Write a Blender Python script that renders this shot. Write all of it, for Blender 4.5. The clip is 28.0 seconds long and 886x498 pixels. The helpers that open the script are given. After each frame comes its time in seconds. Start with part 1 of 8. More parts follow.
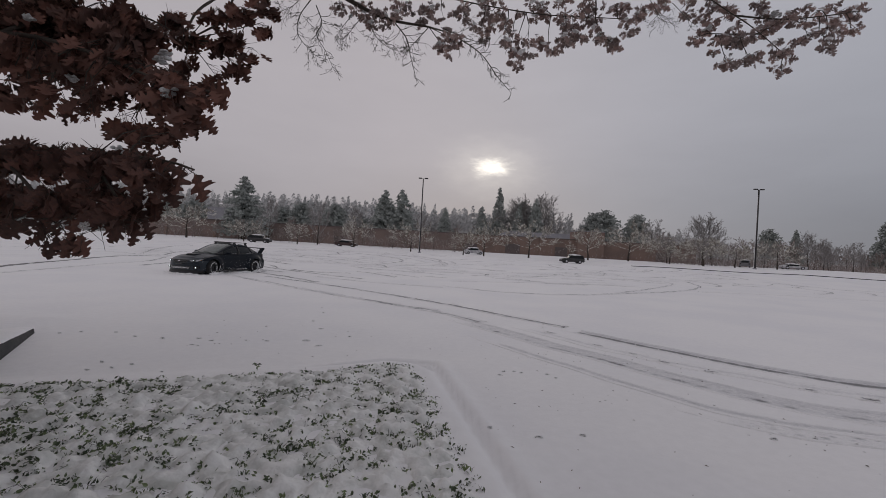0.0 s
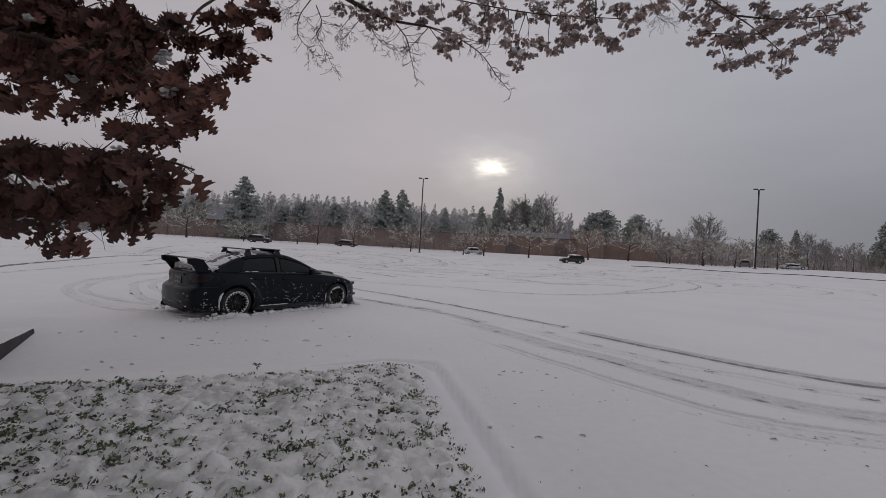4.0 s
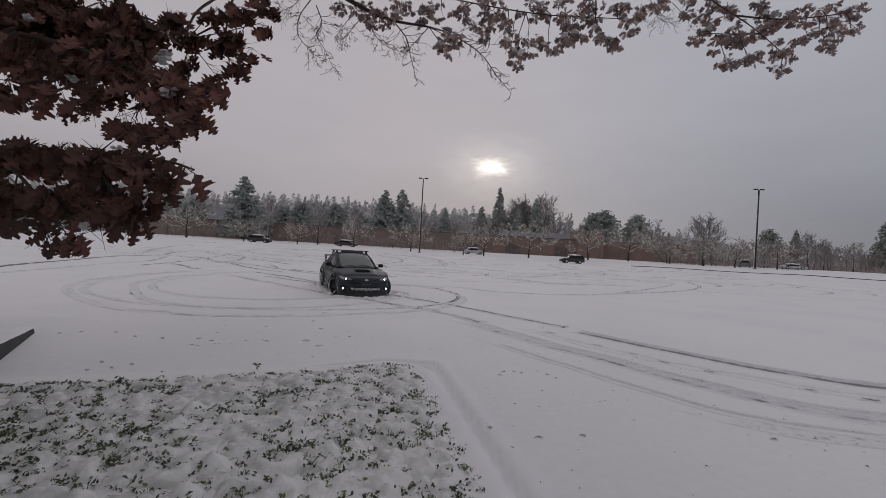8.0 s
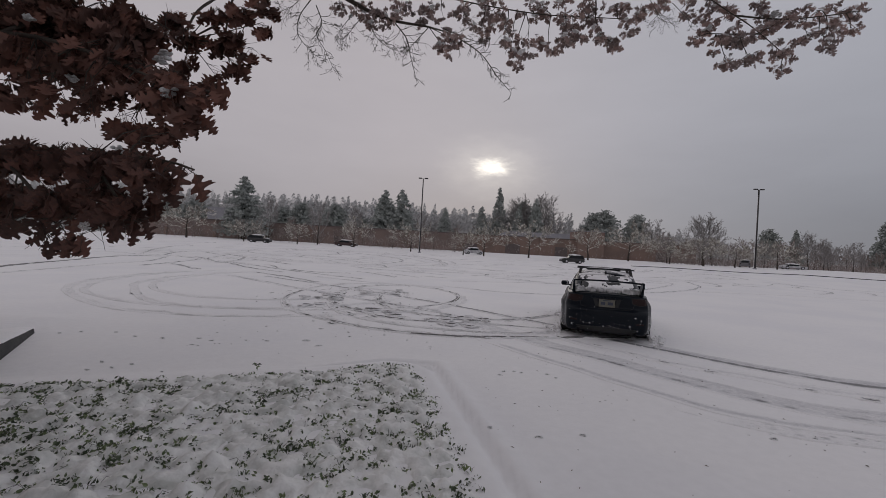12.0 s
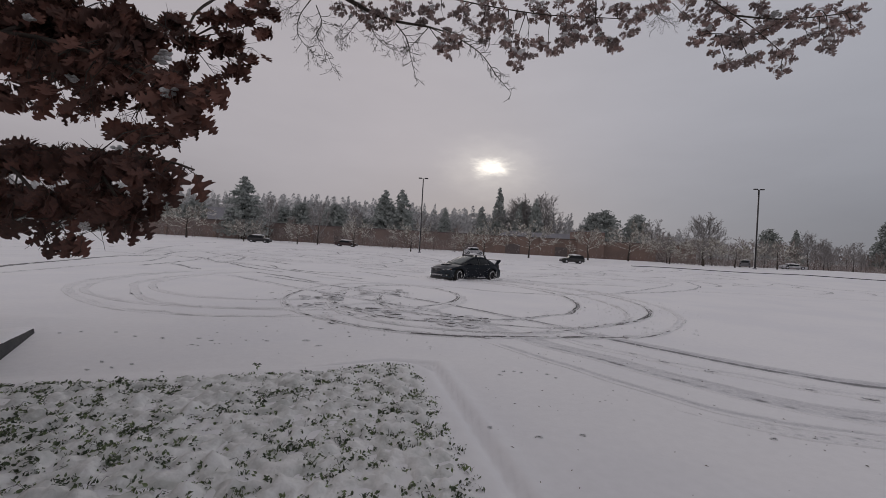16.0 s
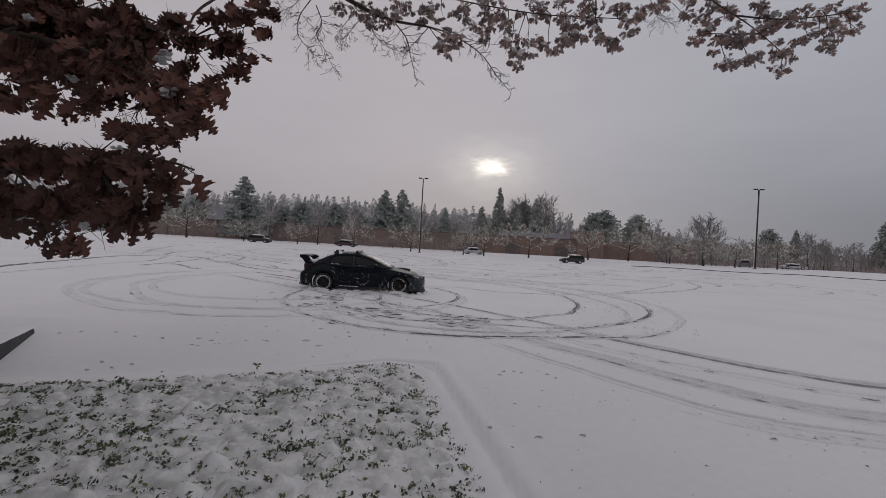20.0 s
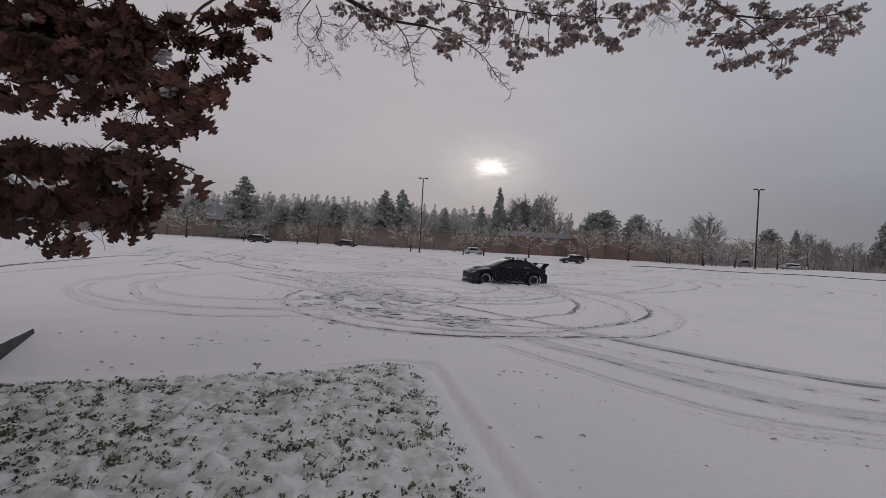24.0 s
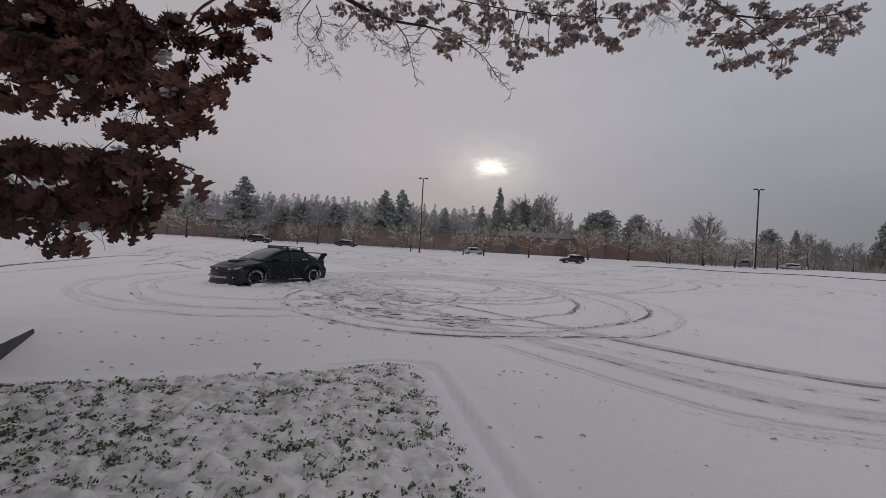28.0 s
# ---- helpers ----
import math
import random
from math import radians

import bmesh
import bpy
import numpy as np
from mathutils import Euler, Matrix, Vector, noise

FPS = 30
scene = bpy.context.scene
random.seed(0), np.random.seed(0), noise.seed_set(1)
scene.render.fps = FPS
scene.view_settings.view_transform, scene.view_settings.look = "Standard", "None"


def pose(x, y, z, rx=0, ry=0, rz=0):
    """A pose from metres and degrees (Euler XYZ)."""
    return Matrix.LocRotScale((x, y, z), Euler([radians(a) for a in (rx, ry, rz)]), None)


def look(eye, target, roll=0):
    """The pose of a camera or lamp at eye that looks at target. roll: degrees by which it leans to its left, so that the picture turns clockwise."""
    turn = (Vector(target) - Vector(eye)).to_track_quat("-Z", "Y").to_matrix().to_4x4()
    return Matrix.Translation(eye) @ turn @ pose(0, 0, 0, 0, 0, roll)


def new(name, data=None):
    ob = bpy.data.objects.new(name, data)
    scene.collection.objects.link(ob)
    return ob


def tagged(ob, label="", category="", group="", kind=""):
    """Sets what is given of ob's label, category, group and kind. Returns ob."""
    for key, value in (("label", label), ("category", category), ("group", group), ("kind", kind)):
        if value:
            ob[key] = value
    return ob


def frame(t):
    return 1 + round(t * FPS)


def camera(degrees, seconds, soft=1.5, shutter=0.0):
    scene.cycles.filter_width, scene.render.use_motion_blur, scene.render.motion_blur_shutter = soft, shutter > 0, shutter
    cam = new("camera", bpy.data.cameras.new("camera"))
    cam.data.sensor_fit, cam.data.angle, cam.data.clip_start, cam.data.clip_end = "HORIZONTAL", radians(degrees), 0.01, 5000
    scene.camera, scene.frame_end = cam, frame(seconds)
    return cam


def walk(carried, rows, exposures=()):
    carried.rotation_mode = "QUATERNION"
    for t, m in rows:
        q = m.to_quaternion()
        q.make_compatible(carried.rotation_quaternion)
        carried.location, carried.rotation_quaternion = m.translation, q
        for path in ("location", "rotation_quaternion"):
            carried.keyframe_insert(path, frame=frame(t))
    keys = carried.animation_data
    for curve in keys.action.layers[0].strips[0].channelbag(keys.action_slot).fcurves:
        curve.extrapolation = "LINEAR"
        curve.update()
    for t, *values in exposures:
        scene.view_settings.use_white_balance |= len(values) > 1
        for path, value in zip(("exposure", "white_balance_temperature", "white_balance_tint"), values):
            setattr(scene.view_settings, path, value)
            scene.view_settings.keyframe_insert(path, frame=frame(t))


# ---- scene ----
from mathutils.bvhtree import BVHTree

cam = camera(94.56, 28.0, soft=0.8)
EYE = pose(0.0, 0.0, 1.668) @ Matrix.Rotation(radians(90.029), 4, "X") @ Matrix.Rotation(radians(3.194), 4, "Z")
walk(cam, [(0.0, EYE), (28.0, EYE)], exposures=[(0.0, 0.0, 6500, 10), (28.0, 0.0, 6500, 10)])

# ---------------------------------------------------------------- world and light
SUN_EL, SUN_AZ = radians(11.5), radians(6.1)      # azimuth from +y towards +x
sun_dir = Vector((math.sin(SUN_AZ) * math.cos(SUN_EL), math.cos(SUN_AZ) * math.cos(SUN_EL), math.sin(SUN_EL)))


def nodes_of(mat):
    mat.use_nodes = True
    return mat.node_tree.nodes, mat.node_tree.links


def make_world():
    w = bpy.data.worlds.new("overcast")
    scene.world = w
    nt, ln = nodes_of(w)
    nt.clear()

    def n(kind, **sets):
        node = nt.new(kind)
        for k, v in sets.items():
            node.inputs[k].default_value = v
        return node

    def math_node(op, a, b=None):
        node = nt.new("ShaderNodeMath")
        node.operation = op
        for i, v in enumerate((a, b)):
            if v is None:
                continue
            if isinstance(v, (int, float)):
                node.inputs[i].default_value = v
            else:
                ln.new(v, node.inputs[i])
        return node.outputs[0]

    sky = nt.new("ShaderNodeTexSky")
    sky.sky_type, sky.sun_disc = "NISHITA", False
    sky.sun_elevation, sky.sun_rotation = SUN_EL, SUN_AZ
    co = nt.new("ShaderNodeTexCoord").outputs["Generated"]
    sep = nt.new("ShaderNodeSeparateXYZ")
    ln.new(co, sep.inputs[0])
    # cloud deck: brighter towards the sun, darker towards the right and the zenith
    dot = nt.new("ShaderNodeVectorMath")
    dot.operation = "DOT_PRODUCT"
    ln.new(co, dot.inputs[0])
    dot.inputs[1].default_value = sun_dir
    near = math_node("POWER", math_node("MAXIMUM", dot.outputs["Value"], 0.0), 9.0)
    mist = n("ShaderNodeTexNoise", Scale=2.2, Detail=5.0, Roughness=0.55)
    stretch = nt.new("ShaderNodeMapping")
    stretch.inputs["Scale"].default_value = (1.0, 1.0, 3.2)
    ln.new(co, stretch.inputs[0])
    ln.new(stretch.outputs[0], mist.inputs["Vector"])
    high = math_node("SUBTRACT", 1.0, math_node("MULTIPLY", sep.outputs["Z"], 2.2))
    side = math_node("MULTIPLY", math_node("MULTIPLY", math_node("MAXIMUM", sep.outputs["X"], -0.3), -CLOUD_SIDE), math_node("MAXIMUM", high, 0.0))
    base = math_node("ADD", math_node("MULTIPLY", near, CLOUD_SUN), math_node("ADD", side, CLOUD_BASE))
    base = math_node("ADD", base, math_node("MULTIPLY", math_node("SUBTRACT", mist.outputs["Fac"], 0.5), 0.9))
    base = math_node("ADD", base, math_node("SUBTRACT", math_node("MULTIPLY", math_node("MINIMUM", sep.outputs["Z"], 0.6), 0.9), 0.26))
    low = nt.new("ShaderNodeMapRange")
    low.interpolation_type = "SMOOTHSTEP"
    for i, v in enumerate((0.02, 0.27, 0.72, 0.0)):
        low.inputs[i + 1].default_value = v
    ln.new(sep.outputs["Z"], low.inputs[0])
    base = math_node("SUBTRACT", base, math_node("MULTIPLY", low.outputs[0], math_node("SUBTRACT", 0.90, math_node("MULTIPLY", sep.outputs["X"], 0.75))))
    dusk = math_node("MULTIPLY", math_node("MAXIMUM", math_node("SUBTRACT", sep.outputs["X"], 0.40), 0.0), 2.0)
    base = math_node("SUBTRACT", base, math_node("MULTIPLY", low.outputs[0], dusk))
    base = math_node("MAXIMUM", base, 0.4)
    tone = nt.new("ShaderNodeMix")
    tone.data_type = "RGBA"
    tone.inputs["A"].default_value = (0.93, 0.955, 1.075, 1)
    tone.inputs["B"].default_value = (1.03, 0.962, 1.022, 1)
    warm = math_node("ADD", math_node("MULTIPLY", sep.outputs["X"], -1.05), 0.87)
    clamp = nt.new("ShaderNodeClamp")
    ln.new(warm, clamp.inputs[0])
    ln.new(clamp.outputs[0], tone.inputs["Factor"])
    cloud = nt.new("ShaderNodeVectorMath")
    cloud.operation = "SCALE"
    ln.new(tone.outputs["Result"], cloud.inputs[0])
    ln.new(base, cloud.inputs["Scale"])
    # the gap in the cloud where the sun shows
    rag = n("ShaderNodeTexNoise", Scale=16.0, Detail=4.0, Roughness=0.6)
    wide = nt.new("ShaderNodeMapping")
    wide.inputs["Scale"].default_value = (1.0, 1.0, 2.5)
    ln.new(co, wide.inputs[0])
    ln.new(wide.outputs[0], rag.inputs["Vector"])
    diff = nt.new("ShaderNodeVectorMath")
    diff.operation = "SUBTRACT"
    ln.new(co, diff.inputs[0])
    diff.inputs[1].default_value = sun_dir
    flat = nt.new("ShaderNodeVectorMath")
    flat.operation = "MULTIPLY"
    ln.new(diff.outputs[0], flat.inputs[0])
    flat.inputs[1].default_value = (1.05, 1.0, 1.75)
    length = nt.new("ShaderNodeVectorMath")
    length.operation = "LENGTH"
    ln.new(flat.outputs[0], length.inputs[0])
    dist = math_node("ADD", length.outputs["Value"], math_node("MULTIPLY", math_node("SUBTRACT", rag.outputs["Fac"], 0.5), 0.085))
    core = nt.new("ShaderNodeMapRange")
    core.interpolation_type = "SMOOTHSTEP"
    for i, v in enumerate((0.004, 0.066, 1.0, 0.0)):
        core.inputs[i + 1].default_value = v
    ln.new(dist, core.inputs[0])
    halo = nt.new("ShaderNodeMapRange")
    halo.interpolation_type = "SMOOTHSTEP"
    for i, v in enumerate((0.02, 0.19, 1.0, 0.0)):
        halo.inputs[i + 1].default_value = v
    ln.new(dist, halo.inputs[0])
    glow = math_node("ADD", math_node("MULTIPLY", math_node("POWER", core.outputs[0], 1.7), 9.0), math_node("MULTIPLY", math_node("POWER", halo.outputs[0], 1.5), 1.35))
    gold = nt.new("ShaderNodeVectorMath")
    gold.operation = "SCALE"
    gold.inputs[0].default_value = (1.0, 0.935, 0.78)
    ln.new(glow, gold.inputs["Scale"])
    total = nt.new("ShaderNodeVectorMath")
    total.operation = "ADD"
    ln.new(cloud.outputs[0], total.inputs[0])
    ln.new(gold.outputs[0], total.inputs[1])
    mix = nt.new("ShaderNodeMix")
    mix.data_type = "RGBA"
    mix.inputs["Factor"].default_value = 0.985
    ln.new(sky.outputs[0], mix.inputs["A"])
    ln.new(total.outputs[0], mix.inputs["B"])
    bg = n("ShaderNodeBackground", Strength=0.1)
    ln.new(mix.outputs["Result"], bg.inputs["Color"])
    out = nt.new("ShaderNodeOutputWorld")
    ln.new(bg.outputs[0], out.inputs["Surface"])


CLOUD_BASE, CLOUD_SUN, CLOUD_SIDE = 4.0, 0.2, 1.2
make_world()
sun = new("sun", bpy.data.lights.new("sun", "SUN"))
sun.data.energy, sun.data.angle, sun.data.color = 0.15, radians(25), (1.0, 0.93, 0.84)
sun.matrix_world = look(sun_dir * 50, (0, 0, 0))


# ---------------------------------------------------------------- materials
def material(name, color, rough=0.6, metal=0.0, spot=None, scale=8.0, amount=0.5, bump=0.0, bump_scale=40.0, fine=None, coat=0.0, random_tint=0.0, island=False, transmission=0.0, low=0.42, high=0.62, specular=0.5, vary=0.14):
    """A principled surface: two colours mixed by noise at one scale, value varied at a finer one, and relief."""
    m = bpy.data.materials.new(name)
    nt, ln = nodes_of(m)
    p = nt["Principled BSDF"]
    p.inputs["Roughness"].default_value, p.inputs["Metallic"].default_value = rough, metal
    p.inputs["Coat Weight"].default_value, p.inputs["Transmission Weight"].default_value = coat, transmission
    p.inputs["Specular IOR Level"].default_value = specular
    co = nt.new("ShaderNodeTexCoord").outputs["Object"]
    a = nt.new("ShaderNodeTexNoise")
    a.inputs["Scale"].default_value, a.inputs["Detail"].default_value = scale, 4
    ln.new(co, a.inputs["Vector"])
    ramp = nt.new("ShaderNodeMapRange")
    ramp.inputs[1].default_value, ramp.inputs[2].default_value = low, high
    ramp.inputs[4].default_value = amount
    ln.new(a.outputs["Fac"], ramp.inputs[0])
    mix = nt.new("ShaderNodeMix")
    mix.data_type = "RGBA"
    mix.inputs["A"].default_value = (*color, 1)
    mix.inputs["B"].default_value = (*(spot or [c * 0.7 for c in color]), 1)
    ln.new(ramp.outputs[0], mix.inputs["Factor"])
    last = mix.outputs["Result"]
    b = nt.new("ShaderNodeTexNoise")
    b.inputs["Scale"].default_value, b.inputs["Detail"].default_value = fine or scale * 7, 3
    ln.new(co, b.inputs["Vector"])
    val = nt.new("ShaderNodeMapRange")
    val.inputs[3].default_value, val.inputs[4].default_value = 1 - vary, 1 + vary
    ln.new(b.outputs["Fac"], val.inputs[0])
    hsv = nt.new("ShaderNodeHueSaturation")
    ln.new(last, hsv.inputs["Color"])
    if random_tint:
        src = nt.new("ShaderNodeNewGeometry").outputs["Random Per Island"] if island else nt.new("ShaderNodeObjectInfo").outputs["Random"]
        rr = nt.new("ShaderNodeMapRange")
        rr.inputs[3].default_value, rr.inputs[4].default_value = 1 - random_tint, 1 + random_tint
        ln.new(src, rr.inputs[0])
        mul = nt.new("ShaderNodeMath")
        mul.operation = "MULTIPLY"
        ln.new(rr.outputs[0], mul.inputs[0])
        ln.new(val.outputs[0], mul.inputs[1])
        ln.new(mul.outputs[0], hsv.inputs["Value"])
    else:
        ln.new(val.outputs[0], hsv.inputs["Value"])
    ln.new(hsv.outputs[0], p.inputs["Base Color"])
    if bump:
        c = nt.new("ShaderNodeTexNoise")
        c.inputs["Scale"].default_value, c.inputs["Detail"].default_value = bump_scale, 5
        ln.new(co, c.inputs["Vector"])
        bm_ = nt.new("ShaderNodeBump")
        bm_.inputs["Strength"].default_value, bm_.inputs["Distance"].default_value = 1.0, bump
        ln.new(c.outputs["Fac"], bm_.inputs["Height"])
        ln.new(bm_.outputs[0], p.inputs["Normal"])
    return m


def glowing(name, color, strength):
    m = bpy.data.materials.new(name)
    nt, ln = nodes_of(m)
    p = nt["Principled BSDF"]
    p.inputs["Base Color"].default_value = (0.9, 0.9, 0.9, 1)
    p.inputs["Emission Color"].default_value, p.inputs["Emission Strength"].default_value = (*color, 1), strength
    return m


SNOW = material("snow", (0.86, 0.856, 0.855), 0.75, spot=(0.80, 0.80, 0.815), scale=0.35, amount=0.7, bump=0.0025, bump_scale=26.0, fine=9.0, specular=0.2, vary=0.05)
SNOW_SOFT = material("soft_snow", (0.865, 0.86, 0.862), 0.8, spot=(0.80, 0.80, 0.81), scale=4.0, amount=0.5, bump=0.006, bump_scale=30.0, specular=0.2, vary=0.08)
DEBRIS = material("leaf_litter", (0.07, 0.045, 0.035), 0.8, spot=(0.12, 0.08, 0.05), scale=30.0, random_tint=0.4, island=True)
# Grey mottle for ivy showing through, with canopy shade put into the colour.
BED_SNOW = material("shade_mottled_snow", (0.83, 0.83, 0.81), 0.8, spot=(0.37, 0.385, 0.35), scale=5.5, amount=0.66, bump=0.008, bump_scale=30.0, fine=16.0, specular=0.2, vary=0.10, low=0.44, high=0.72)
# Snow caps in shade: their dimness is put into a grey colour.
SHADED_SNOW = material("shaded_snow", (0.52, 0.52, 0.52), 0.5, spot=(0.36, 0.35, 0.345), scale=40.0, amount=0.8, bump=0.003, bump_scale=120.0)
KERB = material("dark_kerb", (0.035, 0.035, 0.038), 0.85, spot=(0.07, 0.07, 0.07), scale=6.0, bump=0.006, bump_scale=50.0)
PAINT = material("black_blue_paint", (0.0050, 0.0080, 0.0130), 0.30, spot=(0.0085, 0.0125, 0.0190), scale=1.5, amount=0.6, fine=60.0, specular=0.18)
# Paler, bluer copy of the body paint: sky reflection painted on the nose.
SKYLIT_PAINT = material("skylit_paint", (0.015, 0.0225, 0.031), 0.34, spot=(0.034, 0.044, 0.054), scale=3.0, amount=0.8, fine=45.0, specular=0.35, vary=0.3)
TRIM = material("black_trim", (0.010, 0.010, 0.011), 0.55, spot=(0.02, 0.02, 0.021), scale=6.0, bump=0.0006, bump_scale=250)
RUBBER = material("rubber", (0.018, 0.018, 0.018), 0.85, spot=(0.05, 0.05, 0.05), scale=20.0, amount=0.6, bump=0.003, bump_scale=60)
RIM = material("dark_alloy", (0.016, 0.016, 0.017), 0.5, metal=0.2, spot=(0.035, 0.035, 0.036), scale=12.0)
DULL_CHROME = material("dull_chrome", (0.12, 0.12, 0.12), 0.4, metal=0.8, spot=(0.05, 0.05, 0.05), scale=20.0)
CHROME = material("chrome", (0.6, 0.6, 0.62), 0.2, metal=1.0, spot=(0.4, 0.4, 0.42), scale=20.0)
COOLER = material("cooler_mesh", (0.22, 0.22, 0.225), 0.7, spot=(0.52, 0.52, 0.53), scale=18.0, amount=0.8, bump=0.003, bump_scale=120)
LENS = material("lamp_lens", (0.24, 0.26, 0.28), 0.12, spot=(0.46, 0.48, 0.50), scale=20.0, coat=0.6)
RED_LENS = material("tail_lens", (0.018, 0.004, 0.004), 0.3, spot=(0.010, 0.003, 0.003), scale=14.0, coat=0.1, specular=0.25)
BRAKE = material("brake_disc", (0.05, 0.045, 0.042), 0.6, metal=0.5, spot=(0.03, 0.022, 0.018), scale=25.0)
AMBER = material("amber_lens", (0.30, 0.12, 0.03), 0.2, spot=(0.20, 0.08, 0.03), scale=30.0, coat=0.5)
PLATE = material("plate", (0.15, 0.14, 0.11), 0.5, spot=(0.19, 0.185, 0.16), scale=12.0)
PLATE_BAR = material("plate_ink", (0.05, 0.06, 0.09), 0.6, scale=20)
GLASS = material("tinted_glass", (0.013, 0.0155, 0.0175), 0.14, spot=(0.018, 0.021, 0.023), scale=2.0, transmission=0.10, specular=0.20)
# Pale base colour stands for reflected sky as well as grimy glass.
WINDSCREEN = material("sky_toned_windscreen", (0.125, 0.15, 0.142), 0.22, spot=(0.155, 0.175, 0.165), scale=2.0, transmission=0.2)
HEADLIGHT = glowing("headlight_glow", (0.80, 0.92, 1.0), 5.5)
FOGLIGHT = glowing("foglight_glow", (0.92, 0.96, 1.0), 4.0)
BELT = material("unseen_belt_dark", (0.035, 0.045, 0.038), 0.9, spot=(0.12, 0.13, 0.125), scale=0.6, amount=0.6, random_tint=0.4, island=True)
BRICK = material("brick", (0.215, 0.150, 0.124), 0.9, spot=(0.165, 0.120, 0.102), scale=0.25, amount=0.8, fine=5.0, bump=0.01, bump_scale=8)
BRICK_DARK = material("dark_brick", (0.215, 0.160, 0.140), 0.9, spot=(0.155, 0.124, 0.112), scale=0.25, amount=0.8, fine=5.0, bump=0.01, bump_scale=8)
CONCRETE = material("roof_edge", (0.29, 0.29, 0.31), 0.9, spot=(0.22, 0.22, 0.24), scale=0.6)
DOOR_DARK = material("door_dark", (0.10, 0.08, 0.075), 0.6, spot=(0.13, 0.105, 0.098), scale=1.0)
STEEL = material("pole_steel", (0.035, 0.033, 0.034), 0.6, metal=0.3, spot=(0.06, 0.055, 0.052), scale=4.0)
BARK = material("bark", (0.05, 0.040, 0.033), 0.95, spot=(0.10, 0.085, 0.07), scale=7.0, bump=0.01, bump_scale=30)
BARK_SNOW = material("snowy_bark", (0.16, 0.14, 0.115), 0.95, spot=(0.74, 0.72, 0.66), scale=2.2, amount=0.95, low=0.42, high=0.6)
# Far twigs, needles and brush are paled: distance haze put into the colour.
BARK_GREY = material("hazed_bark", (0.24, 0.225, 0.215), 0.95, spot=(0.36, 0.35, 0.345), scale=0.9, amount=0.8)
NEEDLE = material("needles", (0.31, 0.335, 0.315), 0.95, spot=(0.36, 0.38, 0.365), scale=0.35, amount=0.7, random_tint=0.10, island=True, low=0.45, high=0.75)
NEEDLE_FAR = material("hazed_needles", (0.53, 0.528, 0.525), 0.95, spot=(0.58, 0.577, 0.575), scale=0.2, amount=0.8, random_tint=0.10, island=True)
BRUSH = material("brush", (0.24, 0.200, 0.182), 0.95, spot=(0.36, 0.325, 0.31), scale=0.4, amount=0.8, random_tint=0.35, island=True)
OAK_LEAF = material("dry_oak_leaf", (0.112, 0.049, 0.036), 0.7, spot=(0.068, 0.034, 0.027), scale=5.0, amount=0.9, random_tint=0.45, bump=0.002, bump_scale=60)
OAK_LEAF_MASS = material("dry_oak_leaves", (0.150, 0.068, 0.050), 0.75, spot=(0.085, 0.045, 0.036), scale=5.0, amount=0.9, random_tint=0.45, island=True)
# Paler than the near leaves: snow dusting, with haze put into the colour.
OAK_LEAF_FAR = material("hazed_oak_leaves", (0.34, 0.245, 0.22), 0.75, spot=(0.23, 0.19, 0.182), scale=3.0, amount=0.8, random_tint=0.4, island=True)
OAK_BARK = material("oak_bark", (0.115, 0.112, 0.092), 0.9, spot=(0.23, 0.225, 0.20), scale=9.0, bump=0.004, bump_scale=50)
IVY = material("ivy_leaf", (0.05, 0.070, 0.036), 0.6, spot=(0.18, 0.225, 0.10), scale=9.0, amount=0.8, random_tint=0.5, island=True)
IVY_STEM = material("ivy_stem", (0.035, 0.028, 0.022), 0.8, scale=20.0)
CAR_DARK = material("dark_car_paint", (0.015, 0.015, 0.017), 0.35, spot=(0.03, 0.03, 0.03), scale=1.0, coat=0.3)
CAR_BROWN = material("maroon_car_paint", (0.05, 0.022, 0.02), 0.4, spot=(0.03, 0.016, 0.015), scale=1.0, coat=0.2)
CAR_PALE = material("snowed_car_paint", (0.52, 0.52, 0.535), 0.6, spot=(0.30, 0.30, 0.315), scale=2.0, amount=0.8)
CAR_GREY = material("grey_car_paint", (0.13, 0.13, 0.14), 0.35, spot=(0.2, 0.2, 0.21), scale=1.0, coat=0.3)


# ---------------------------------------------------------------- mesh helpers
def mesh_of(name, verts, faces, smooth=False):
    me = bpy.data.meshes.new(name)
    me.from_pydata([tuple(v) for v in verts], [], faces)
    if smooth:
        me.polygons.foreach_set("use_smooth", [True] * len(me.polygons))
    me.update()
    return me


def put(name, me, mat, parent=None, label="", m=None):
    if not me.materials:
        me.materials.append(mat)
    ob = new(name, me)
    ob.parent = parent
    if m is not None:
        ob.matrix_basis = m
    if label:
        tagged(ob, label)
    return ob


def part(name, bm, mat, parent, label="", smooth=False, m=None):
    me = bpy.data.meshes.new(name)
    bm.to_mesh(me)
    bm.free()
    if smooth:
        me.polygons.foreach_set("use_smooth", [True] * len(me.polygons))
    return put(name, me, mat, parent, label, m)


def box_bm(sx, sy, sz, m=None, bevel=0.0, bm=None):
    bm = bm or bmesh.new()
    r = bmesh.ops.create_cube(bm, size=1.0, matrix=(m or Matrix()) @ Matrix.Diagonal((sx, sy, sz, 1)))
    if bevel:
        edges = list({e for v in r["verts"] for e in v.link_edges})
        bmesh.ops.bevel(bm, geom=edges, offset=bevel, segments=2, affect="EDGES", profile=0.6)
    return bm


def cyl_bm(r1, r2, h, m=None, seg=16, bm=None, caps=True):
    bm = bm or bmesh.new()
    bmesh.ops.create_cone(bm, cap_ends=caps, segments=seg, radius1=r1, radius2=r2, depth=h, matrix=m or Matrix())
    return bm


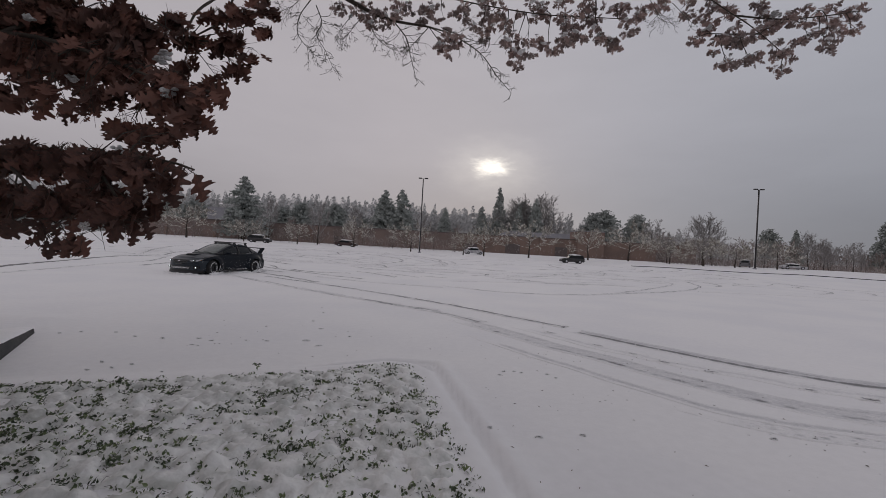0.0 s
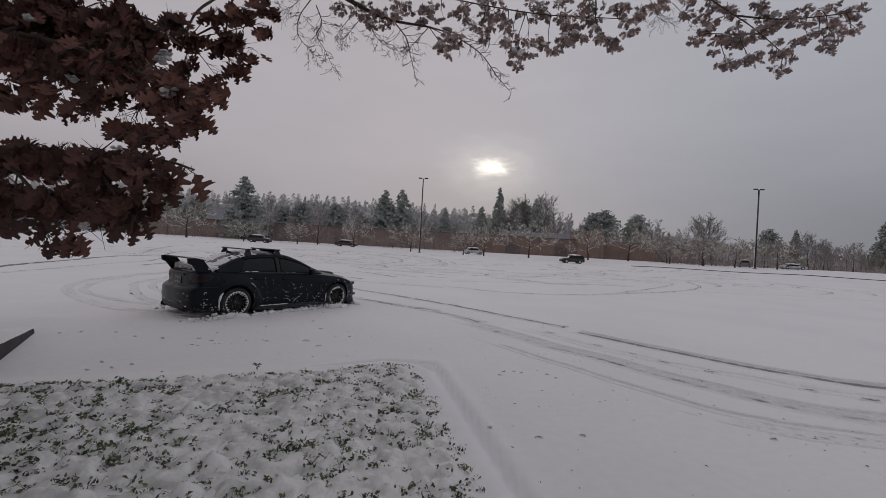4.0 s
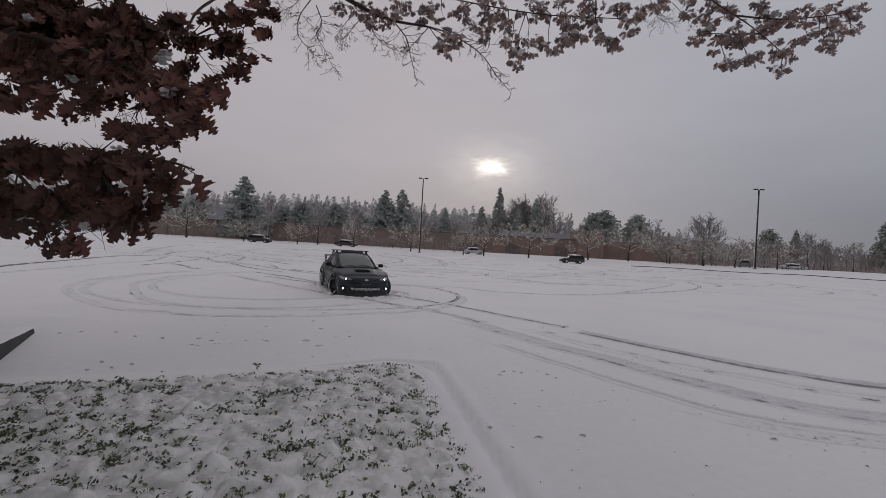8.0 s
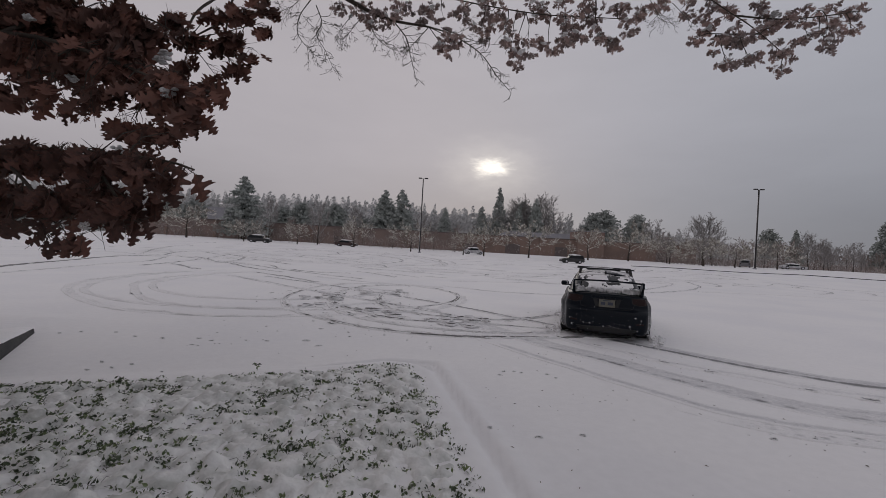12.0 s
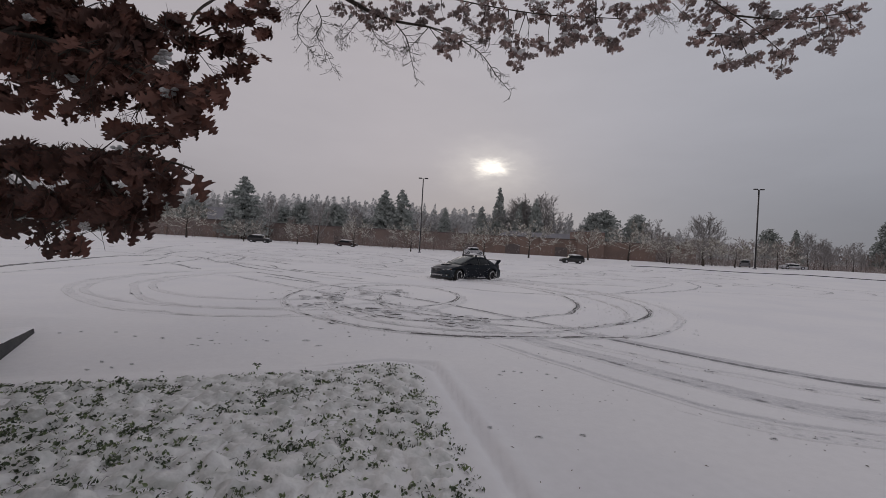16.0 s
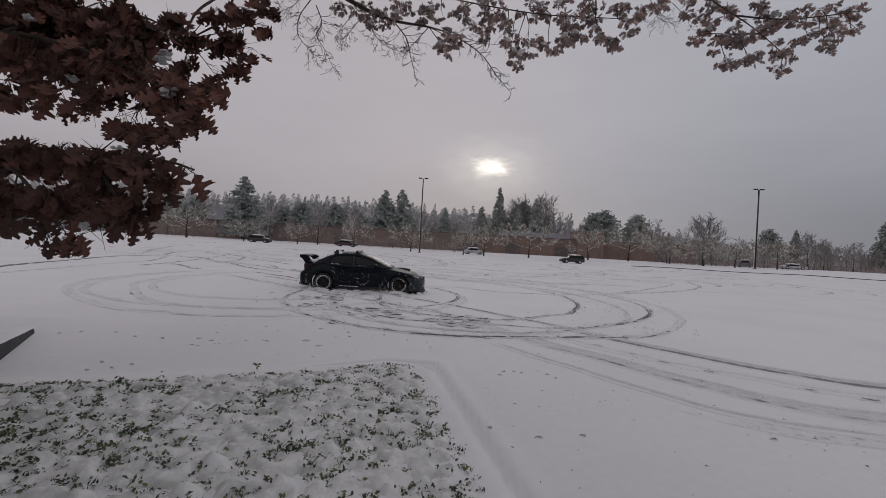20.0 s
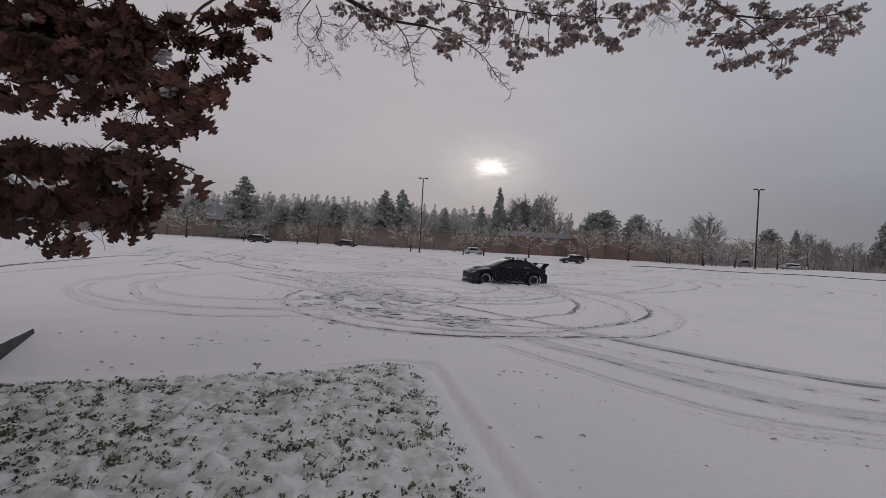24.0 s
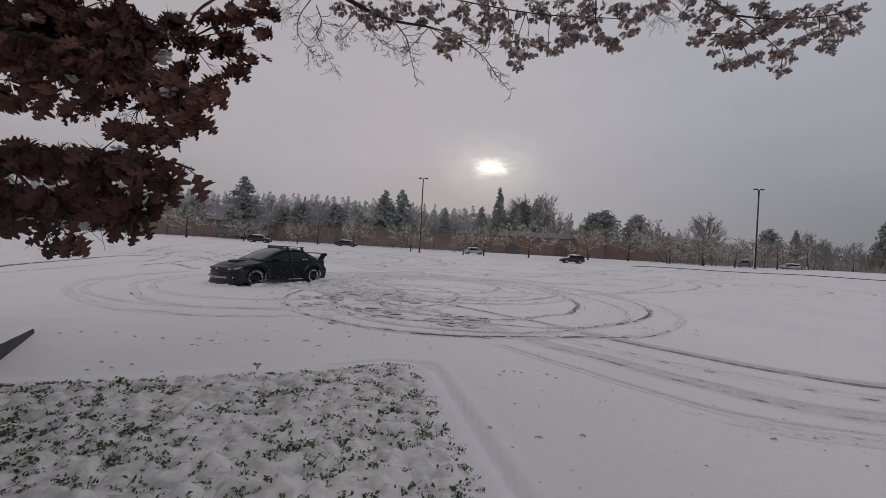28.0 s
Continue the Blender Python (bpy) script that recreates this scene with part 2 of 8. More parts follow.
def tube(points, radii, sides=6):
    """Verts and faces of a tapered tube along points."""
    pts = [Vector(p) for p in points]
    verts, faces = [], []
    for i, p in enumerate(pts):
        d = (pts[min(i + 1, len(pts) - 1)] - pts[max(i - 1, 0)]).normalized()
        u = d.orthogonal().normalized()
        w = d.cross(u)
        for k in range(sides):
            a = 2 * math.pi * k / sides
            verts.append(p + (u * math.cos(a) + w * math.sin(a)) * radii[i])
    for i in range(len(pts) - 1):
        for k in range(sides):
            a, b = i * sides + k, i * sides + (k + 1) % sides
            faces.append((a, b, b + sides, a + sides))
    faces.append(tuple(range(sides))[::-1])
    faces.append(tuple(range((len(pts) - 1) * sides, len(pts) * sides)))
    return verts, faces


def join(lists):
    verts, faces = [], []
    for v, f in lists:
        n = len(verts)
        verts.extend(v)
        faces.extend(tuple(i + n for i in g) for g in f)
    return verts, faces


def empty(name, m, label, category, group="", kind=""):
    ob = new(name)
    ob.matrix_basis = m
    return tagged(ob, label, category, group, kind)


# ---------------------------------------------------------------- ground
# heights of the lot, which is level near the planting bed and climbs gently to its far edge
RISES = [(-3.6, 68, 0.87), (48.8, 64, 1.3), (22.7, 72, 0.42), (-38, 85, 0.92), (-21, 88, 1.08), (4, 78, 0.78), (17, 80, 0.9),
         (37, 82, 1.34), (48, 75, 1.19), (62, 75, 1.4), (75, 75, 1.7), (-53, 85, 1.13), (41, 57, 0.69), (57, 52, 0.75)]


def lot_height(x, y):
    """Height of the paved lot under the snow, in metres."""
    if y < 30:
        return 0.0
    top = w = 0.0
    for px, py, pz in RISES:
        k = 1.0 / (((x - px) ** 2 + (y - py) ** 2) / 90.0 + 0.35) ** 2
        top, w = top + k * pz, w + k
    for px in (-60, -40, -20, 0, 20, 40, 60):
        k = 1.0 / (((x - px) ** 2 + (y - 30) ** 2) / 90.0 + 0.35) ** 2
        w = w + k
    z = top / w
    f = min(1.0, max(0.0, (y - 92) / 25))
    f = f * f * (3 - 2 * f)
    s = min(1.0, (y - 30) / 12)
    return (z * (1 - f) + 1.45 * f) * s * s * (3 - 2 * s)


def bed_edge(y):
    """x of the kerb at the right side of the planting bed."""
    return 0.56 - 0.22 * (y - 2.77)


def bed_far(x):
    """y of the far edge of the planting bed."""
    return 5.82 if x > -0.7 else 5.82 + 0.56 * (x + 0.7) if x > -1.7 else 5.26 + 0.36 * (x + 1.7)


def step(a, b, v):
    v = min(1.0, max(0.0, (v - a) / (b - a)))
    return v * v * (3 - 2 * v)


def ground_height(x, y):
    z = lot_height(x, y)
    z += 0.010 * noise.noise((x * 0.5, y * 0.5, 3.0)) + 0.003 * noise.noise((x * 1.7, y * 1.7, 7.0)) if y < 60 else 0.0
    if -9 < y < 7.5 and x < 2.0:
        # kerb round the bed: a low rounded ridge with a groove on its outer side, all under snow
        dx = bed_edge(y) - x
        dy = bed_far(x) - y
        d = min(dx, dy) if x > -7 else dx
        show = 1.0 if dx < dy else step(-2.3, -0.9, x)
        if dx < 0.5 and dy < 0.5 and dx > 0 and dy > 0:
            d = 0.5 - math.hypot(0.5 - dx, 0.5 - dy)
        z += 0.06 * step(-0.06 - 0.3 * (1 - show), 0.16, d) + show * (0.034 * math.exp(-((d + 0.19) / 0.085) ** 2) - 0.042 * math.exp(-((d + 0.06) / 0.05) ** 2) + 0.02 * math.exp(-((d - 0.06) / 0.075) ** 2))
    return z


def make_ground():
    def spread(points):
        out = []
        for a, b, s in points:
            n = max(1, round((b - a) / s))
            out += [a + (b - a) * i / n for i in range(n)]
        return out

    xs = spread([(-1500, -300, 200), (-300, -90, 20), (-90, -30, 3), (-30, -9, 0.8), (-9, -4, 0.25), (-4, 2, 0.06), (2, 12, 0.25), (12, 30, 0.8), (30, 90, 3), (90, 300, 20), (300, 1501, 200)])
    ys = spread([(-300, -60, 40), (-60, -6, 6), (-6, -3.4, 0.65), (-3.4, 6.6, 0.06), (6.6, 30, 0.3), (30, 60, 1.2), (60, 130, 2.5), (130, 300, 15), (300, 3001, 300)])
    verts = [(x, y, ground_height(x, y)) for y in ys for x in xs]
    n = len(xs)
    faces = [(j * n + i, j * n + i + 1, (j + 1) * n + i + 1, (j + 1) * n + i) for j in range(len(ys) - 1) for i in range(n - 1)]
    ob = put("ground", mesh_of("ground", verts, faces, True), SNOW)
    tagged(ob, "wide parking lot under an even sheet of fresh snow", "ground", kind="structure")


make_ground()


# ---------------------------------------------------------------- car path
# seconds, x, y, heading in degrees of the drifting car
DRIVE = ([(0, -10.56, 19.48, -104.6), (1, -10.91, 15.50, -75.8), (2, -9.78, 12.38, -45.1), (3, -7.40, 10.54, -8.5), (3.5, -5.85, 10.02, 22.7), (5.5, -0.68, 13.83, 154.7), (6, -0.85, 15.25, 197.8), (7, -2.10, 16.64, 258.0), (8, -3.24, 14.80, 294.2), (9, -3.02, 11.71, 316.9), (10, -1.63, 9.83, 342.7), (11, 0.98, 9.11, 381.2), (11.5, 2.60, 9.77, 405.0), (12, 4.09, 10.40, 431.5), (12.5, 5.45, 12.14, 459.8), (14.5, 5.72, 19.87, 543.9), (15, 4.60, 21.64, 553.7), (16, 1.39, 23.75, 580.2), (17, -1.93, 24.54, 614.0), (18, -4.30, 22.64, 646.0), (19, -4.85, 18.96, 686.3), (20, -2.87, 15.29, 723.6)]
    + [(21, 0.08, 14.30, 767.7), (21.5, 1.65, 14.59, 787.6), (23.5, 3.99, 20.40, 901.1), (24, 3.35, 21.93, 912.3), (25, 0.83, 23.49, 950.2), (26, -2.00, 22.85, 981.9), (27, -4.42, 19.85, 991.3), (27.5, -5.47, 17.80, 981.7), (28, -6.68, 16.10, 960.5)])


def drive(t):
    """Place and heading of the car: a smooth curve through the rows."""
    k = max(i for i in range(len(DRIVE) - 1) if DRIVE[i][0] <= t or i == 0)
    a, b = DRIVE[k], DRIVE[k + 1]
    h = b[0] - a[0]
    s = (t - a[0]) / h

    def slope(i, c):
        lo, hi = max(i - 1, 0), min(i + 1, len(DRIVE) - 1)
        if lo == i or hi == i:
            return (DRIVE[hi][c] - DRIVE[lo][c]) / (DRIVE[hi][0] - DRIVE[lo][0])
        d1 = (DRIVE[i][c] - DRIVE[lo][c]) / (DRIVE[i][0] - DRIVE[lo][0])
        d2 = (DRIVE[hi][c] - DRIVE[i][c]) / (DRIVE[hi][0] - DRIVE[i][0])
        w1, w2 = DRIVE[hi][0] - DRIVE[i][0], DRIVE[i][0] - DRIVE[lo][0]
        return (d1 * w1 + d2 * w2) / (w1 + w2)

    out = []
    for c in (1, 2, 3):
        m0, m1 = slope(k, c) * h, slope(k + 1, c) * h
        out.append((2 * s ** 3 - 3 * s * s + 1) * a[c] + (s ** 3 - 2 * s * s + s) * m0 + (3 * s * s - 2 * s ** 3) * b[c] + (s ** 3 - s * s) * m1)
    return out


def car_pose(t):
    x, y, a = drive(t)
    return pose(x, y, -0.03, 0, 0, a)


# ---------------------------------------------------------------- the drifting car
WHEELS = [(1.3125, 0.785), (1.3125, -0.785), (-1.3125, 0.79), (-1.3125, -0.79)]


def curve_at(table, x):
    """Smooth interpolation of rows (x, values...) sorted by falling x."""
    for i in range(len(table) - 1):
        if table[i][0] >= x >= table[i + 1][0]:
            break
    p = [table[max(i - 1, 0)], table[i], table[i + 1], table[min(i + 2, len(table) - 1)]]
    s = (x - p[1][0]) / (p[2][0] - p[1][0])
    out = []
    for c in range(1, len(p[0])):
        h = p[2][0] - p[1][0]
        m0 = (p[2][c] - p[0][c]) / (p[2][0] - p[0][0]) * h if p[2][0] != p[0][0] else 0
        m1 = (p[3][c] - p[1][c]) / (p[3][0] - p[1][0]) * h if p[3][0] != p[1][0] else 0
        out.append((2 * s ** 3 - 3 * s * s + 1) * p[1][c] + (s ** 3 - 2 * s * s + s) * m0 + (3 * s * s - 2 * s ** 3) * p[2][c] + (s ** 3 - s * s) * m1)
    return out


def bell(v, r):
    return math.exp(-(v / r) ** 2)


# x, underside, half width, shoulder height, height on the centre line
HULL = [(2.24, 0.200, 0.70, 0.600, 0.650), (2.225, 0.185, 0.765, 0.610, 0.665), (2.19, 0.175, 0.795, 0.622, 0.680), (2.12, 0.165, 0.815, 0.640, 0.705), (1.95, 0.16, 0.828, 0.690, 0.757), (1.70, 0.16, 0.838, 0.750, 0.815),
        (1.45, 0.16, 0.842, 0.795, 0.858), (1.20, 0.16, 0.846, 0.832, 0.895), (0.98, 0.16, 0.848, 0.858, 0.922), (0.60, 0.16, 0.850, 0.880, 0.935), (0.0, 0.16, 0.850, 0.893, 0.935), (-0.6, 0.16, 0.850, 0.908, 0.94),
        (-1.0, 0.16, 0.850, 0.922, 0.95), (-1.31, 0.165, 0.846, 0.934, 0.97), (-1.65, 0.165, 0.832, 0.945, 0.99), (-1.95, 0.165, 0.808, 0.942, 0.992), (-2.06, 0.17, 0.79, 0.930, 0.985), (-2.10, 0.18, 0.765, 0.915, 0.968), (-2.125, 0.195, 0.72, 0.89, 0.94)]
NOSE = [(0.9, -0.150), (0.72, -0.100), (0.66, -0.058), (0.60, -0.022), (0.55, -0.012), (0.51, 0.004), (0.44, 0.006), (0.34, 0.0), (0.27, -0.004), (0.21, 0.014), (0.16, 0.008), (0.1, 0.0)]
TAIL = [(1.1, 0.045), (0.985, 0.012), (0.955, -0.018), (0.90, 0.0), (0.76, 0.010), (0.69, 0.0), (0.655, -0.055), (0.61, -0.105), (0.50, -0.120), (0.36, -0.115), (0.28, -0.105), (0.2, -0.085), (0.1, -0.05)]


def flank(x, z):
    """Half width of the body at a station and height: tucked sills, a swage line, hollowed doors and blistered wheel arches."""
    w = curve_at(HULL, x)[1]
    w -= 0.060 * max(0.0, (0.36 - z) / 0.2) ** 2
    w -= 0.045 * max(0.0, (z - 0.70) / 0.24) ** 1.5
    doors = step(1.05, 0.7, x) * step(-1.1, -0.8, x)
    w += 0.012 * max(0.0, 1 - abs(z - 0.70) / 0.10) * step(1.6, 1.0, x) - 0.016 * bell(z - 0.45, 0.12) * doors
    for cx, reach, drop in ((1.3125, 0.057, 0.185), (-1.3125, 0.062, 0.20)):
        r = math.hypot((x - cx) * (0.86 if x < cx else 0.95), z - 0.33)
        w += reach * step(0.42 + drop, 0.42, r)
    return w


def hull_ring(x):
    """Half section of the body from its underside up to the centre line, with the kind of surface of each point."""
    zb, w, zs, zt = curve_at(HULL, x)
    half = [(0.0, zb), (0.35 * w, zb), (0.66 * w, zb), (flank(x, zb) - 0.03, zb + 0.004)]
    for k in range(21):
        z = zb + 0.018 + (zs - zb - 0.018) * k / 20
        half.append((flank(x, z), z))
    ws = flank(x, zs)
    for k in range(1, 15):
        y = ws * (1 - k / 14)
        f = 1 - (y / ws) ** 2.5
        z = zs + (zt - zs) * f
        # two raised lines run down the bonnet, and the boot lid has a shallow hollow
        line = 0.46 - 0.12 * step(1.0, 2.2, x)
        z += 0.016 * step(line + 0.055, line, y) * step(0.95, 1.15, x) * step(2.2, 1.8, x) - 0.012 * step(0.62, 0.5, y) * step(-1.7, -1.85, x)
        half.append((y, z))
    return half


def settle(x, y, z):
    """Bows the nose and the tail in plan and gives both their profile."""
    f = max(0.0, (x - 1.35) / 0.89)
    r = max(0.0, (-x - 1.45) / 0.675)
    q = min(1.1, abs(y) / 0.80)
    nx = x - 0.31 * f ** 1.4 * q ** 2.4 + 0.12 * r ** 1.4 * q ** 3.0
    if x > 1.9:
        nx += curve_at(NOSE, z)[0] * step(1.9, 2.2, x)
    if x < -1.8:
        nx += curve_at(TAIL, z)[0] * step(-1.8, -2.1, x)
    return (nx, y, z)


PANELS = ("underbody", "bonnet", "front_bumper", "front_wing", "front_door", "rear_door", "rear_wing_panel", "boot_lid", "rear_bumper", "sill", "cowl", "wheel_well")


def panel_of(x, k):
    """Which panel a patch of the body belongs to: station and step along the half section."""
    zb, w, zs, zt = curve_at(HULL, x)
    if k < 3:
        return 0
    if k >= 24:
        return (1 if x > 0.98 else 10 if x > -1.58 else 7) if k >= 26 or -1.58 < x < 0.98 else (3 if x > 0 else 6)
    z = zb + (zs - zb) * (k - 3) / 21
    if x > 1.62 and z < 0.60 or x > 2.12:
        return 2
    if x > 0.72:
        return 3
    if x < -2.0 and z > 0.66:
        return 7 if x < -2.1 else 6
    if x < -1.70 and z < 0.66:
        return 8
    if z < 0.235 and x > -0.95:
        return 9
    if x > -0.28:
        return 4
    return 5 if x > -0.90 - 0.06 * step(0.7, 0.9, z) else 6


def hull_mesh():
    xs = [2.24, 2.236, 2.225, 2.208, 2.19, 2.16, 2.12, 2.07] + [2.02 - 0.05 * i for i in range(81)] + [-2.03, -2.06, -2.08, -2.10, -2.115, -2.125]
    xs = sorted(set(xs + [0.72, -0.28, 0.98, -1.58]), reverse=True)
    halves = [hull_ring(x) for x in xs]
    m = len(halves[0])
    n = 2 * m - 2
    verts, faces, kinds = [], [], []
    for x, half in zip(xs, halves):
        ring = half + [(-y, z) for y, z in half[-2:0:-1]]
        verts += [settle(x, y, z) for y, z in ring]
    for i in range(len(xs) - 1):
        mid = (xs[i] + xs[i + 1]) / 2
        for k in range(n):
            faces.append((i * n + k, (i + 1) * n + k, (i + 1) * n + (k + 1) % n, i * n + (k + 1) % n))
            kinds.append(panel_of(mid, k if k < m - 1 else n - 1 - k))
    # the nose and the tail close with rings that shrink to the middle
    for i, kind in ((0, 2), (len(xs) - 1, 8)):
        half = halves[i]
        ring = half + [(-y, z) for y, z in half[-2:0:-1]]
        cz = 0.42 if i == 0 else 0.66
        last = [i * n + k for k in range(n)]
        for s in (0.93, 0.85, 0.76, 0.66, 0.55, 0.44, 0.33, 0.22, 0.1):
            row = []
            for y, z in ring:
                row.append(len(verts))
                verts.append(settle(xs[i], y * s, cz + (z - cz) * s))
            for k in range(n):
                q = (last[k], last[(k + 1) % n], row[(k + 1) % n], row[k])
                faces.append(q if i == 0 else q[::-1])
                kinds.append(kind if i == 0 or cz + (ring[k][1] - cz) * s < 0.655 else 7)
            last = row
        faces.append(tuple(last) if i == 0 else tuple(last)[::-1])
        kinds.append(kind)
    me = mesh_of("hull", verts, faces, True)
    me.polygons.foreach_set("material_index", kinds)
    return me


# x, half width at the belt, belt height, half width at the roof edge, roof edge height, crown height
CABIN = [(1.12, 0.68, 0.895, 0.63, 0.905, 0.925), (0.80, 0.735, 0.893, 0.642, 1.035, 1.068), (0.45, 0.765, 0.89, 0.618, 1.178, 1.222), (0.10, 0.775, 0.892, 0.590, 1.290, 1.338), (-0.12, 0.778, 0.895, 0.575, 1.333, 1.384), (-0.40, 0.778, 0.90, 0.565, 1.352, 1.405),
         (-0.75, 0.773, 0.908, 0.560, 1.342, 1.395), (-1.05, 0.762, 0.918, 0.560, 1.297, 1.348), (-1.30, 0.748, 0.93, 0.568, 1.222, 1.265), (-1.55, 0.725, 0.94, 0.582, 1.115, 1.148), (-1.80, 0.69, 0.955, 0.60, 1.005, 1.02)]


def cabin_point(x, v):
    """v from 0 at the left belt over the roof to 1 at the right belt."""
    wb, zb, wr, zr, zc = curve_at(CABIN, x)
    s = 1 if v < 0.5 else -1
    u = v if v < 0.5 else 1 - v
    if u < 0.3:
        k = u / 0.3
        y = wb + (wr - wb) * (0.25 * k + 0.75 * k ** 1.5)
        z = zb + (zr - zb) * k
    else:
        k = (u - 0.3) / 0.2
        y = wr * (1 - k)
        z = zr + (zc - zr) * (1 - (1 - k) ** 2.2)
    bow = (y / 0.62) ** 2
    return (x - 0.12 * step(-0.4, 0.9, x) * bow + 0.10 * step(-0.8, -1.6, x) * bow, s * y, z)


def cabin_patch(bounds, v0, v1, nu=8, nv=6, out=0.0):
    """A piece of the cabin's skin; bounds(v) gives the x limits at v."""
    verts, faces = [], []
    for j in range(nv + 1):
        v = v0 + (v1 - v0) * j / nv
        a, b = bounds(v)
        for i in range(nu + 1):
            x = a + (b - a) * i / nu
            p = Vector(cabin_point(x, v))
            if out:
                p = p + (p - Vector((x * 0.9, 0, 0.85))).normalized() * out
            verts.append(p)
    for j in range(nv):
        for i in range(nu):
            a = j * (nu + 1) + i
            faces.append((a, a + nu + 1, a + nu + 2, a + 1))
    return mesh_of("skin", verts, faces, True)


def cabin_snow(x0, x1, v0, v1, seed, depth, cover, nu=44, nv=60):
    """Snow lying on the cabin's skin: a patchy sheet whose bare parts dip under the skin, with rounded lumps."""
    verts, faces = [], []
    for j in range(nv + 1):
        v = v0 + (v1 - v0) * j / nv
        for i in range(nu + 1):
            x = x0 + (x1 - x0) * i / nu
            p = Vector(cabin_point(x, v))
            h = cover + 0.60 * noise.noise((p.x * 4 + seed, p.y * 3.2, 1.0)) + 0.28 * noise.noise((p.x * 11, p.y * 11 + seed, 4.0)) + 0.12 * noise.noise((p.x * 30, p.y * 30 + seed, 6.0))
            h = min(h, 0.5 * min(i / nu, 1 - i / nu, 1.6 * j / nv, 1.6 - 1.6 * j / nv) * 8 - 0.12)
            up = (p - Vector((x * 0.9, 0, 0.7))).normalized()
            verts.append(p + up * (depth * min(1.0, h * 1.7) ** 0.55 if h > 0 else max(-0.02, 0.12 * h)))
    for j in range(nv):
        for i in range(nu):
            q = j * (nu + 1) + i
            faces.append((q, q + nu + 1, q + nu + 2, q + 1))
    return mesh_of("snow", verts, faces, True)


def thicken(me, d):
    bm = bmesh.new()
    bm.from_mesh(me)
    bmesh.ops.recalc_face_normals(bm, faces=bm.faces)
    bmesh.ops.solidify(bm, geom=bm.faces[:], thickness=d)
    bmesh.ops.recalc_face_normals(bm, faces=bm.faces)
    bm.to_mesh(me)
    bm.free()
    return me


def lathe(prof, n=40):
    c = len(prof)
    verts = [(r * math.cos(2 * math.pi * k / n), r * math.sin(2 * math.pi * k / n), z) for k in range(n) for r, z in prof]
    faces = [(k * c + i, ((k + 1) % n) * c + i, ((k + 1) % n) * c + i + 1, k * c + i + 1) for k in range(n) for i in range(c - 1)]
    return verts, faces


def make_wheel(car, x, y):
    side = 1 if y > 0 else -1
    hub = new("wheel")
    hub.parent = car
    hub.matrix_basis = pose(x, y, 0.32)
    turn = Matrix.Rotation(radians(-90 * side), 4, "X")      # local z points outwards
    prof = [(0.235, -0.115), (0.29, -0.12), (0.312, -0.105), (0.320, -0.075), (0.322, -0.03), (0.316, -0.022), (0.322, -0.014), (0.322, 0.014), (0.316, 0.022), (0.322, 0.03), (0.320, 0.075), (0.312, 0.105), (0.29, 0.12), (0.262, 0.121), (0.235, 0.112)]
    me = mesh_of("tyre", *lathe(prof), True)
    me.transform(turn)
    put("tyre", me, RUBBER, hub, "black winter tyre")
    lists = [lathe([(0.238, -0.10), (0.225, -0.09), (0.213, 0.05), (0.222, 0.085), (0.236, 0.100), (0.243, 0.106), (0.244, 0.098)])]
    # fifteen thin spokes out of a dished centre
    for k in range(15):
        a = 2 * math.pi * k / 15
        c, s = math.cos(a), math.sin(a)
        vv = []
        for r, w, z in ((0.045, 0.010, 0.058), (0.13, 0.009, 0.062), (0.222, 0.012, 0.084)):
            for sgn in (1, -1):
                for dz in (0.0, -0.026):
                    vv.append((r * c - sgn * w * s, r * s + sgn * w * c, z + dz))
        ff = []
        for b in (0, 4):
            ff += [(b, b + 2, b + 6, b + 4), (b + 1, b + 5, b + 7, b + 3), (b, b + 4, b + 5, b + 1), (b + 2, b + 3, b + 7, b + 6)]
        lists.append((vv, ff))
    lists.append(lathe([(0.001, 0.072), (0.030, 0.070), (0.034, 0.062), (0.062, 0.060), (0.068, 0.03)], 20))
    me = mesh_of("rim", *join(lists), True)
    me.transform(turn)
    put("rim", me, RIM, hub, "dark multi-spoke alloy rim")
    me = mesh_of("brake_disc", *lathe([(0.07, 0.015), (0.165, 0.015), (0.165, -0.012), (0.07, -0.012)], 28))
    me.transform(turn)
    put("brake_disc", me, BRAKE, hub, "rusty grey brake disc")
    # snow packed in the rim: a ragged white ring with teeth between the spokes
    rnd = random.Random(int(x * 10) + side)
    v, f = [], []
    n = 120
    bald = 0.10 if x > 0 else -0.12
    for k in range(n):
        tooth = 0.5 + 0.5 * math.cos(2 * math.pi * (k / n * 24 + 0.5))
        full = step(-0.08, 0.10, noise.noise((math.cos(2 * math.pi * k / n) * 2.3 + x * 5, math.sin(2 * math.pi * k / n) * 2.3 + side, 3.0)) + 0.22 - bald)
        r1 = 0.239 + (0.006 + rnd.uniform(-0.005, 0.004)) * full
        r0 = 0.236 - (0.006 + 0.068 * tooth ** 3.0 * rnd.uniform(0.2, 1.0)) * full
        a = 2 * math.pi * k / n
        for r, z in ((r0, 0.070 if full > 0.3 else 0.1), (r0 + 0.006, 0.112), ((r0 + r1) / 2 + 0.004, 0.118 + 0.010 * full), (r1, 0.117)):
            v.append((r * math.cos(a), r * math.sin(a), z))
        b, c = k * 4, ((k + 1) % n) * 4
        f += [(b + i, c + i, c + i + 1, b + i + 1) for i in range(3)]
    me = mesh_of("packed_snow", v, f, True)
    me.transform(turn)
    tagged(put("packed_snow", me, SNOW_SOFT, hub, "ragged ring of snow packed round the rim"), kind="stuff")
    return hub


